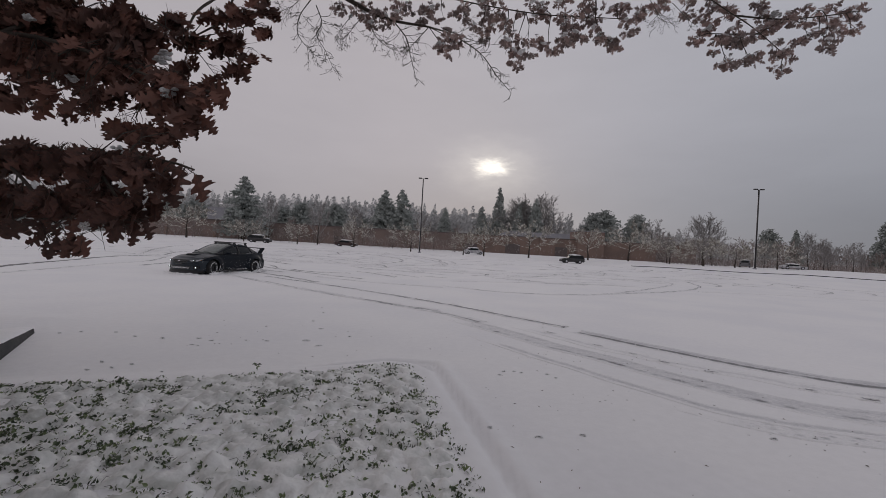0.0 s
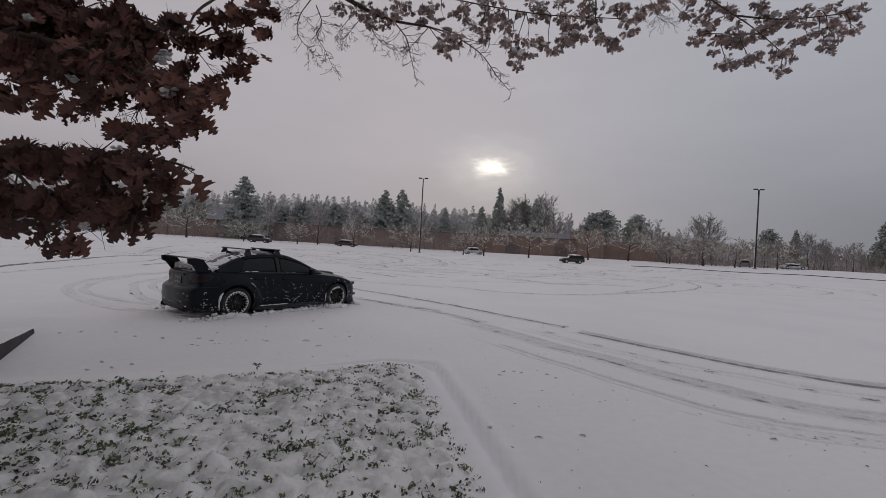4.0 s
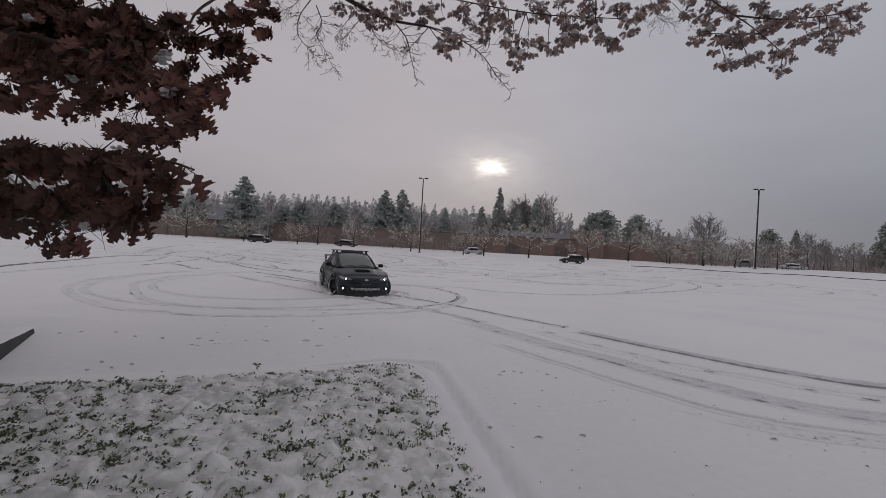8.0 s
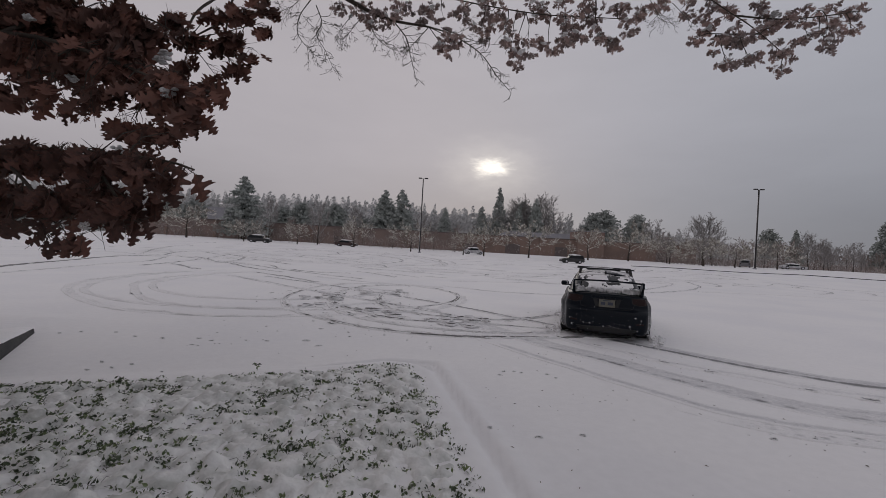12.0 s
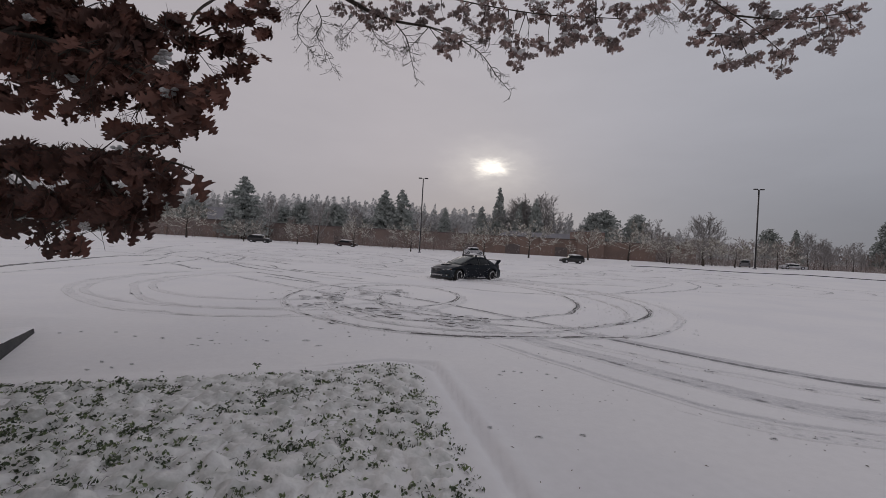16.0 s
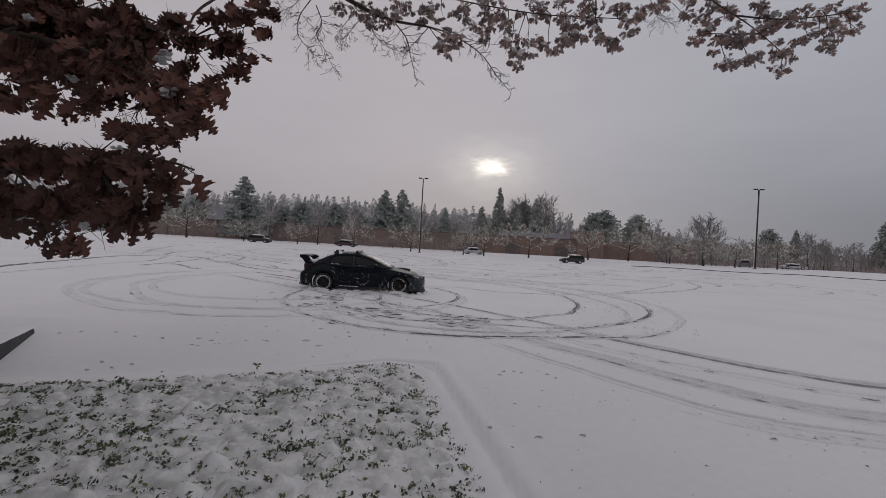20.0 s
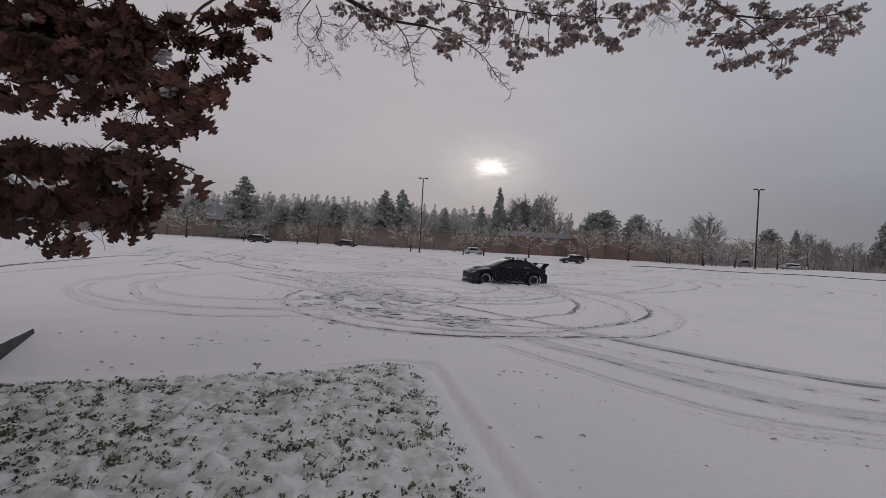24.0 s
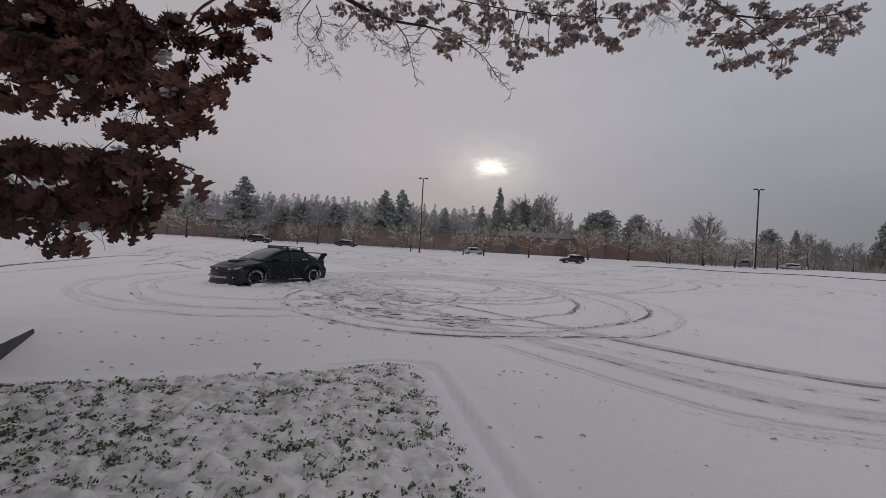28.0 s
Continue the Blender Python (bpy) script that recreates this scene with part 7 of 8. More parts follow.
    put("sprig", mesh_of("sprig", v, f), IVY, top, "single upright ivy sprig")


make_bed()


def make_near_kerb():
    a, b = Vector((-6.34, 6.42, 0)), Vector((-4.95, 4.42, 0))
    d = (b - a).normalized()
    n = Vector((-d.y, d.x, 0))
    if n.x < 0:
        n = -n
    rows = 24
    v1, f1, v2, f2 = [], [], [], []
    rnd = random.Random(3)
    for i in range(rows + 1):
        t = i / rows
        p = a.lerp(b, t)
        h = 0.07 + 0.17 * t + 0.006 * rnd.uniform(-1, 1)
        g = ground_height(p.x, p.y)
        low = p + n * 0.015
        v1 += [(low.x, low.y, g - 0.03), (p.x, p.y, g + h), (p.x - n.x * 0.06, p.y - n.y * 0.06, g + h + 0.004)]
        for back, dz in ((0.0, h + 0.004), (0.04, h + 0.03), (0.15, h + 0.04), (0.5, h * 0.8 + 0.02), (1.1, -0.02)):
            q = p - n * back
            v2.append((q.x, q.y, ground_height(q.x, q.y) + dz + 0.006 * noise.noise((q.x * 6, q.y * 6, 0))))
        if i:
            k = (i - 1) * 3
            f1 += [(k, k + 3, k + 4, k + 1), (k + 1, k + 4, k + 5, k + 2)]
            k = (i - 1) * 5
            f2 += [(k + c, k + 5 + c, k + 6 + c, k + 1 + c) for c in range(4)]
    f1.append((0, 1, 2))
    ob = put("near_kerb", mesh_of("near_kerb", v1, f1), KERB)
    tagged(ob, "dark bare face of a kerb capped with snow", "kerb", kind="structure")
    put("kerb_snow", mesh_of("kerb_snow", v2, f2, True), SNOW_SOFT, ob, "snow lying on the kerb")


make_near_kerb()


def make_footprints():
    rnd = random.Random(17)
    meshes = []
    for k in range(5):
        n, verts, faces, wear = 13, [], [], []
        ragged = [[1 + 0.3 * rnd.uniform(-1, 1) for i in range(n)] for ring in range(2)]
        # outer slope, crumbled rim, wall and trodden floor
        for ring, (r, z, w) in enumerate(((1.7, -0.006, 0.0), (1.2, 0.016, 0.08), (0.9, 0.012, 0.45), (0.45, 0.007, 0.68))):
            for i in range(n):
                a = 2 * math.pi * i / n
                q = r * (ragged[0][i] if ring < 2 else ragged[1][i])
                verts.append((0.075 * q * math.cos(a), 0.036 * q * math.sin(a), z + (0.008 * rnd.uniform(-1, 1) if ring == 1 else 0.0)))
                wear.append(w)
                if ring:
                    b = len(verts) - 1 - i
                    faces.append((b - n + i, b - n + (i + 1) % n, b + (i + 1) % n, b + i))
        faces.append(tuple(range(3 * n, 4 * n)))
        dent = mesh_of("dent", verts, faces, True)
        dent.attributes.new("wear", "FLOAT", "POINT").data.foreach_set("value", wear)
        meshes.append(dent)
    spots = []
    for (x0, y0), (x1, y1), n in FOOT_LINES:
        for i in range(n):
            t = (i + rnd.uniform(-0.45, 0.45)) / max(1, n - 1)
            spots.append((x0 + (x1 - x0) * t + rnd.uniform(-0.2, 0.2), y0 + (y1 - y0) * t + rnd.uniform(-0.2, 0.2), rnd.uniform(-0.5, 0.5), rnd.uniform(0.22, 0.52) if y0 > 5.9 else rnd.uniform(0.2, 0.36)))
    spots += [(x, y, rnd.uniform(-0.6, -0.2), rnd.uniform(0.9, 1.4)) for x, y in FOOT_MARKS]
    for x, y, a, s in spots:
        top = empty("footprint", Matrix.Translation((x, y, ground_height(x, y))) @ Matrix.Rotation(a, 4, "Z") @ Matrix.Diagonal((s, s, 0.6 + 0.5 * s, 1)), "shallow footprint in the snow", "footprint", "footprints in the snow")
        dent = meshes[rnd.randrange(5)]
        put("dent", dent, OLD_RUT, top)


FOOT_MARKS = [(2.38, 8.76), (3.03, 7.78), (3.46, 7.25), (3.75, 6.76), (4.23, 6.32), (5.18, 5.64), (5.69, 5.34)]
FOOT_LINES = [((-5.95, 6.58), (-3.52, 6.46), 7), ((-3.78, 6.17), (-1.75, 7.25), 7), ((-3.28, 10.88), (-1.70, 6.36), 5),
              ((0.84, 5.62), (1.45, 5.58), 6), ((0.72, 3.91), (1.57, 3.86), 3), ((3.42, 3.97), (4.16, 4.00), 3), ((-4.29, 5.00), (-3.44, 5.07), 5)]
make_footprints()


def make_litter():
    """Small scraps of leaf and twig fallen on the snow beside the bed."""
    rnd = random.Random(88)
    verts, faces = [], []
    for k in range(170):
        x, y = (rnd.uniform(0.6, 4.5), rnd.uniform(2.2, 7.5)) if k % 3 else (rnd.uniform(-6, 1.0), rnd.uniform(5.9, 8.5))
        if y > 5 and x < -4.3:
            continue
        z, a, r = ground_height(x, y) + 0.006, rnd.uniform(0, 6.3), rnd.uniform(0.006, 0.02)
        u, w = Vector((math.cos(a), math.sin(a), 0.1)) * r, Vector((-math.sin(a), math.cos(a), 0.2)) * r * rnd.uniform(0.2, 0.6)
        c, b = Vector((x, y, z)), len(verts)
        verts += [c - u, c + w, c + u, c - w + Vector((0, 0, r * 0.4))]
        faces.append((b, b + 1, b + 2, b + 3))
    tagged(put("leaf_litter", mesh_of("leaf_litter", verts, faces), DEBRIS), "small brown leaf scraps scattered on the snow", "leaf litter", kind="stuff")


make_litter()


# ---------------------------------------------------------------- oak over the viewpoint
def leaf_outline():
    half = [(0.06, 0.03), (0.11, 0.10), (0.15, 0.22), (0.19, 0.20), (0.235, 0.25), (0.27, 0.175), (0.30, 0.125), (0.345, 0.12), (0.375, 0.17), (0.40, 0.30), (0.43, 0.42), (0.475, 0.385), (0.55, 0.46), (0.565, 0.32), (0.59, 0.19), (0.615, 0.135), (0.655, 0.125), (0.68, 0.18), (0.70, 0.29), (0.755, 0.285), (0.80, 0.33), (0.81, 0.22), (0.825, 0.145), (0.855, 0.125), (0.88, 0.16), (0.915, 0.20), (0.935, 0.13), (0.97, 0.10)]
    return half


def leaf_piece(length, bend, fold, rnd):
    """One lobed oak leaf along +x, with its stalk."""
    half = leaf_outline()
    verts, faces = [], []

    def lift(t, s):
        return (t * length, s * length, length * (-bend * t * t + fold * abs(s) + 0.02 * math.sin(9 * t + s * 6)))

    ts = [0.0] + [t for t, w in half] + [1.0]
    spine = []
    for t in ts:
        spine.append(len(verts))
        verts.append(lift(t, 0.0))
    for s in (1, -1):
        edge = [spine[0]]
        for t, w in half:
            edge.append(len(verts))
            verts.append(lift(t + 0.008 * rnd.uniform(-1, 1), s * w * (1 + 0.14 * rnd.uniform(-1, 1))))
        edge.append(spine[-1])
        for i in range(len(ts) - 1):
            q = [spine[i], spine[i + 1], edge[i + 1], edge[i]]
            q = [v for k, v in enumerate(q) if v not in q[:k]]
            if len(q) > 2:
                faces.append(tuple(q if s < 0 else q[::-1]))
    b = len(verts)
    verts += [(-0.28 * length, 0.008 * length, 0.05 * length), (-0.28 * length, -0.008 * length, 0.05 * length), (0.02 * length, -0.008 * length, 0), (0.02 * length, 0.008 * length, 0)]
    faces.append((b, b + 1, b + 2, b + 3))
    return verts, faces


def spray_leaves(rnd, center, radius, count, droop, size, knots=None):
    """Poses of the leaves of one spray of foliage: rosettes of a few leaves that hang from the ends of twigs."""
    out = []
    while len(out) < count:
        d = Vector((rnd.gauss(0, 1), rnd.gauss(0, 1), rnd.gauss(0, 0.8)))
        d = d.normalized() * radius * rnd.random() ** 0.45
        knot = Vector(center) + d
        if knots is not None:
            knots.append(knot)
        turn = rnd.uniform(0, 6.28)
        each = rnd.randint(5, 8)
        for k in range(each):
            a = turn + 6.28 * k / each + rnd.uniform(-0.4, 0.4)
            way = (Vector((math.cos(a) * 0.9, math.sin(a) * 0.6, rnd.uniform(-0.6, 0.5) - droop)) + d.normalized() * 0.25).normalized()
            side = way.cross(Vector((rnd.uniform(-0.8, 0.8), -rnd.uniform(0.3, 1.2), rnd.uniform(-1.0, 0.5)))).normalized()
            m = Matrix((way, side, way.cross(side))).transposed().to_4x4()
            out.append(Matrix.Translation(knot + way * size * 0.18 + Vector((rnd.uniform(-1, 1), rnd.uniform(-1, 1), rnd.uniform(-1, 1))) * size * 0.12) @ m @ Matrix.Scale(size * rnd.uniform(0.7, 1.2), 4))
    return out[:max(count, 5)]


# limbs as a few control points each, and sprays (centre, radius) along them
NEAR_LIMBS = [([(-4.50, -0.55, 2.40), (-2.76, 1.90, 2.02), (-1.91, 1.75, 1.96), (-1.55, 1.75, 2.00), (-1.18, 1.70, 1.97), (-1.05, 1.70, 1.94)], 0.012, 0.004), ([(-4.50, -0.55, 2.40), (-3.35, 2.20, 2.64), (-2.33, 2.10, 2.65), (-1.80, 2.00, 2.54), (-1.44, 2.00, 2.42), (-1.16, 2.00, 2.37)], 0.016, 0.004), ([(-2.33, 2.10, 2.65), (-2.18, 2.30, 2.89), (-2.00, 2.60, 3.04), (-1.83, 2.80, 3.00)], 0.012, 0.004), ([(-1.91, 1.75, 1.96), (-1.71, 1.70, 1.81), (-1.61, 1.70, 1.68)], 0.009, 0.003), ([(-1.55, 1.75, 2.00), (-1.42, 1.75, 1.83), (-1.33, 1.75, 1.71)], 0.009, 0.003)]
NEAR_SPRAYS = ([((-1.92, 1.80, 1.985), 0.06, 39), ((-1.73, 1.75, 1.995), 0.05, 36), ((-1.60, 1.75, 1.99), 0.06, 42), ((-1.45, 1.75, 1.98), 0.06, 42), ((-1.28, 1.70, 1.97), 0.06, 42), ((-1.15, 1.65, 1.91), 0.02, 26), ((-1.83, 1.75, 1.81), 0.06, 39), ((-1.63, 1.70, 1.82), 0.06, 39), ((-1.52, 1.75, 1.83), 0.05, 36), ((-1.32, 1.70, 1.82), 0.04, 33), ((-1.22, 1.70, 1.84), 0.02, 19), ((-1.87, 1.75, 1.73), 0.05, 11), ((-1.62, 1.65, 1.70), 0.01, 8), ((-1.55, 1.65, 1.68), 0.04, 4), ((-1.28, 1.65, 1.74), 0.02, 14), ((-1.39, 1.70, 1.76), 0.04, 8)]
    + [((-1.35, 1.75, 2.00), 0.03, 23), ((-1.34, 1.80, 2.07), 0.05, 13), ((-1.77, 2.00, 2.41), 0.06, 30), ((-1.61, 2.00, 2.37), 0.06, 34), ((-1.46, 2.00, 2.35), 0.07, 36), ((-1.29, 1.95, 2.32), 0.05, 29), ((-1.15, 1.90, 2.35), 0.03, 14), ((-1.50, 1.95, 2.21), 0.05, 29), ((-1.34, 1.95, 2.21), 0.05, 24), ((-1.23, 1.95, 2.25), 0.02, 13), ((-1.96, 2.00, 2.38), 0.03, 14), ((-1.43, 1.90, 2.15), 0.02, 14), ((-1.66, 2.00, 2.48), 0.08, 36), ((-1.57, 2.10, 2.53), 0.07, 33), ((-1.36, 2.00, 2.47), 0.04, 19)]
    + [((-1.52, 1.95, 2.20), 0.04, 18), ((-1.10, 1.90, 2.34), 0.05, 9), ((-1.23, 1.95, 2.22), 0.05, 8), ((-1.30, 1.90, 2.14), 0.05, 8), ((-2.39, 2.20, 2.84), 0.13, 66), ((-2.21, 2.20, 2.88), 0.13, 66), ((-2.03, 2.20, 2.83), 0.12, 62), ((-1.85, 2.20, 2.90), 0.10, 52), ((-2.16, 2.10, 2.64), 0.10, 52), ((-1.89, 2.00, 2.52), 0.08, 42), ((-1.84, 2.10, 2.62), 0.08, 46), ((-2.12, 2.10, 2.46), 0.05, 20), ((-1.80, 2.00, 2.31), 0.03, 12), ((-1.42, 2.00, 2.40), 0.06, 30), ((-1.30, 1.98, 2.38), 0.05, 20), ((-1.78, 2.20, 2.72), 0.07, 36)]
    + [((-1.84, 2.40, 2.90), 0.06, 26), ((-2.57, 2.20, 2.73), 0.16, 66), ((-2.07, 1.80, 1.97), 0.11, 49), ((-2.75, 2.60, 2.96), 0.27, 90), ((-3.21, 3.00, 3.15), 0.34, 99), ((-2.88, 3.00, 3.15), 0.34, 99), ((-2.59, 3.00, 3.13), 0.30, 82), ((-2.93, 2.90, 2.87), 0.18, 66), ((-2.61, 2.90, 2.85), 0.18, 59), ((-2.55, 2.40, 1.83), 0.11, 39), ((-2.32, 2.60, 3.02), 0.27, 90), ((-2.79, 2.50, 3.00), 0.22, 74), ((-2.43, 2.50, 2.85), 0.22, 74), ((-2.16, 2.50, 2.90), 0.19, 66), ((-2.00, 2.10, 1.90), 0.10, 56), ((-1.63, 2.00, 1.90), 0.10, 49), ((-2.20, 2.10, 1.88), 0.08, 42)]
    + [((-1.96, 2.80, 3.19), 0.05, 36), ((-1.80, 2.80, 3.05), 0.05, 29), ((-1.65, 2.80, 3.21), 0.02, 23), ((-1.58, 2.80, 3.00), 0.02, 26), ((-1.49, 2.80, 3.06), 0.03, 33), ((-1.50, 2.80, 2.87), 0.08, 19), ((-1.37, 2.80, 2.97), 0.05, 9), ((-1.30, 2.80, 3.25), 0.09, 23), ((-1.32, 2.80, 3.15), 0.05, 9), ((-1.42, 2.80, 3.24), 0.09, 23), ((-1.83, 2.80, 2.87), 0.04, 23), ((-1.63, 2.80, 2.78), 0.09, 16)]
    + [((-1.93, 1.80, 2.01), 0.03, 22), ((-1.81, 1.80, 2.03), 0.03, 22), ((-1.69, 1.80, 2.04), 0.03, 22), ((-1.56, 1.80, 2.03), 0.03, 18), ((-2.54, 2.30, 2.87), 0.08, 36), ((-2.42, 2.30, 2.81), 0.08, 36), ((-2.51, 2.30, 2.74), 0.07, 32), ((-2.31, 2.30, 2.89), 0.08, 36), ((-2.25, 2.30, 2.77), 0.07, 32), ((-2.13, 2.30, 2.86), 0.08, 36), ((-2.08, 2.30, 2.73), 0.06, 26), ((-1.92, 2.20, 2.57), 0.05, 18), ((-2.26, 2.20, 2.60), 0.05, 22), ((-2.10, 2.20, 2.56), 0.05, 20), ((-2.43, 2.20, 2.74), 0.05, 22), ((-2.29, 2.10, 2.39), 0.025, 14), ((-2.35, 2.20, 2.58), 0.03, 12), ((-1.84, 2.40, 2.87), 0.05, 18), ((-1.77, 2.40, 2.79), 0.05, 18), ((-1.83, 2.35, 2.72), 0.05, 18), ((-1.77, 2.50, 2.90), 0.04, 14), ((-1.74, 2.30, 2.63), 0.04, 14), ((-1.52, 2.20, 2.55), 0.03, 10), ((-2.14, 2.10, 2.35), 0.03, 14), ((-2.04, 2.10, 2.32), 0.03, 14), ((-2.01, 2.50, 2.98), 0.06, 20), ((-2.04, 2.40, 2.95), 0.06, 22), ((-1.95, 2.40, 2.82), 0.05, 16)])
HIGH_LIMBS = ([([(-4.30, -0.40, 4.20), (-2.60, 1.60, 5.20), (-1.93, 4.20, 4.65), (-1.30, 4.50, 4.41), (-0.77, 4.40, 4.12), (-0.28, 4.35, 4.02)], 0.05, 0.01), ([(-1.30, 4.50, 4.41), (-0.68, 4.50, 4.50), (0.32, 4.40, 4.31), (0.93, 4.40, 4.25), (1.41, 4.40, 4.25), (1.86, 4.30, 4.19)], 0.009, 0.004), ([(-2.60, 1.60, 5.20), (-1.49, 4.20, 4.96), (0.50, 4.30, 5.04), (2.19, 4.30, 4.65), (2.86, 4.20, 4.23), (3.13, 4.20, 4.06), (3.29, 4.10, 3.82)], 0.011, 0.004), ([(2.86, 4.20, 4.23), (3.32, 4.20, 4.22), (3.73, 4.20, 4.27), (4.13, 4.20, 4.35)], 0.01, 0.004), ([(3.13, 4.20, 4.06), (2.87, 4.20, 4.04), (2.58, 4.20, 4.03)], 0.01, 0.004)]
    + [([(-1.93, 4.20, 4.65), (-2.04, 3.80, 3.98), (-1.96, 3.50, 3.41), (-1.86, 3.40, 3.12)], 0.014, 0.005), ([(-2.04, 3.80, 3.98), (-2.08, 3.30, 3.48), (-2.00, 3.00, 3.01)], 0.015, 0.005), ([(0.50, 4.30, 5.04), (1.36, 4.30, 4.55), (1.46, 4.25, 4.11), (1.57, 4.20, 3.91)], 0.011, 0.004)])

HIGH_SPRAYS = ([((-1.32, 4.60, 4.33), 0.06, 9), ((-1.04, 4.50, 4.23), 0.14, 22), ((-0.77, 4.40, 4.14), 0.15, 28), ((-0.89, 4.40, 4.05), 0.07, 9), ((-0.61, 4.50, 4.31), 0.14, 22), ((-0.38, 4.40, 4.15), 0.10, 12), ((-0.17, 4.50, 4.28), 0.16, 25), ((-0.11, 4.30, 3.78), 0.10, 16), ((0.00, 4.30, 3.85), 0.10, 14), ((0.08, 4.50, 4.27), 0.14, 19), ((0.27, 4.40, 4.04), 0.12, 17), ((0.39, 4.50, 4.31), 0.19, 38), ((0.54, 4.40, 4.08), 0.13, 22), ((0.60, 4.30, 3.82), 0.10, 14), ((0.77, 4.30, 3.89), 0.13, 22), ((0.70, 4.30, 3.71), 0.07, 9), ((0.82, 4.50, 4.34), 0.11, 16)]
    + [((0.98, 4.50, 4.35), 0.07, 11), ((0.99, 4.30, 3.84), 0.08, 14), ((1.16, 4.30, 3.94), 0.08, 12), ((1.23, 4.40, 4.27), 0.18, 38), ((1.44, 4.40, 4.31), 0.13, 25), ((1.27, 4.40, 4.09), 0.11, 16), ((1.45, 4.20, 3.94), 0.08, 14), ((1.60, 4.20, 3.89), 0.08, 16), ((1.71, 4.40, 4.36), 0.12, 19), ((1.82, 4.20, 4.10), 0.10, 20), ((2.02, 4.40, 4.35), 0.06, 8), ((2.20, 4.40, 4.41), 0.10, 16), ((2.47, 4.40, 4.43), 0.11, 16), ((2.71, 4.40, 4.43), 0.12, 19), ((2.86, 4.30, 4.31), 0.12, 19), ((2.61, 4.30, 4.11), 0.13, 20), ((2.44, 4.20, 3.95), 0.07, 11)]
    + [((2.67, 4.20, 3.95), 0.10, 19), ((2.81, 4.20, 4.01), 0.08, 14), ((2.73, 4.10, 3.70), 0.08, 14), ((3.07, 4.20, 4.03), 0.13, 22), ((2.93, 4.20, 3.99), 0.06, 9), ((2.95, 4.10, 3.77), 0.08, 14), ((3.23, 4.10, 3.81), 0.11, 20), ((3.27, 4.10, 3.66), 0.05, 8), ((3.16, 4.30, 4.35), 0.11, 17), ((3.32, 4.20, 4.22), 0.12, 20), ((3.50, 4.20, 4.20), 0.08, 12), ((3.21, 4.20, 4.12), 0.06, 9), ((3.62, 4.20, 4.06), 0.09, 16), ((3.82, 4.20, 4.13), 0.10, 17), ((3.77, 4.10, 3.93), 0.06, 11), ((3.75, 4.30, 4.40), 0.11, 17), ((4.02, 4.30, 4.40), 0.11, 19)]
    + [((4.20, 4.30, 4.38), 0.07, 12), ((4.05, 4.20, 4.17), 0.06, 11)])
BARE_TWIGS = ([([(-1.55, 4.35, 4.24), (-1.66, 4.35, 4.06), (-1.67, 4.35, 3.87), (-1.53, 4.35, 3.70), (-1.43, 4.35, 3.63)], 0.008), ([(-1.49, 4.35, 4.18), (-1.42, 4.35, 4.00), (-1.47, 4.35, 3.87), (-1.37, 4.35, 3.71), (-1.26, 4.35, 3.50)], 0.008), ([(-1.62, 4.35, 4.29), (-1.73, 4.35, 4.17), (-1.82, 4.35, 4.10)], 0.006), ([(-0.64, 4.35, 4.04), (-0.51, 4.35, 3.88), (-0.46, 4.35, 3.70), (-0.37, 4.35, 3.41)], 0.01), ([(-0.28, 4.35, 4.02), (-0.42, 4.35, 3.85), (-0.49, 4.35, 3.76)], 0.007), ([(-0.28, 4.35, 4.02), (-0.03, 4.35, 3.95), (0.28, 4.35, 3.77), (0.47, 4.35, 3.54), (0.63, 4.35, 3.37)], 0.012)]
    + [([(-0.91, 4.35, 4.03), (-0.84, 4.35, 3.89), (-0.68, 4.35, 3.77), (-0.47, 4.35, 3.73)], 0.006), ([(-1.00, 4.35, 4.09), (-1.11, 4.35, 3.93), (-1.21, 4.35, 3.81)], 0.005), ([(2.05, 4.35, 4.44), (2.15, 4.35, 4.29), (2.24, 4.35, 4.18)], 0.005), ([(2.29, 4.35, 4.42), (2.51, 4.35, 4.22)], 0.005), ([(2.15, 4.35, 4.29), (2.06, 4.35, 4.19)], 0.004), ([(-1.12, 4.35, 4.08), (-1.23, 4.35, 3.92), (-1.20, 4.35, 3.88)], 0.004), ([(-0.15, 4.35, 4.02), (0.24, 4.35, 3.89), (0.52, 4.35, 3.87)], 0.006)])
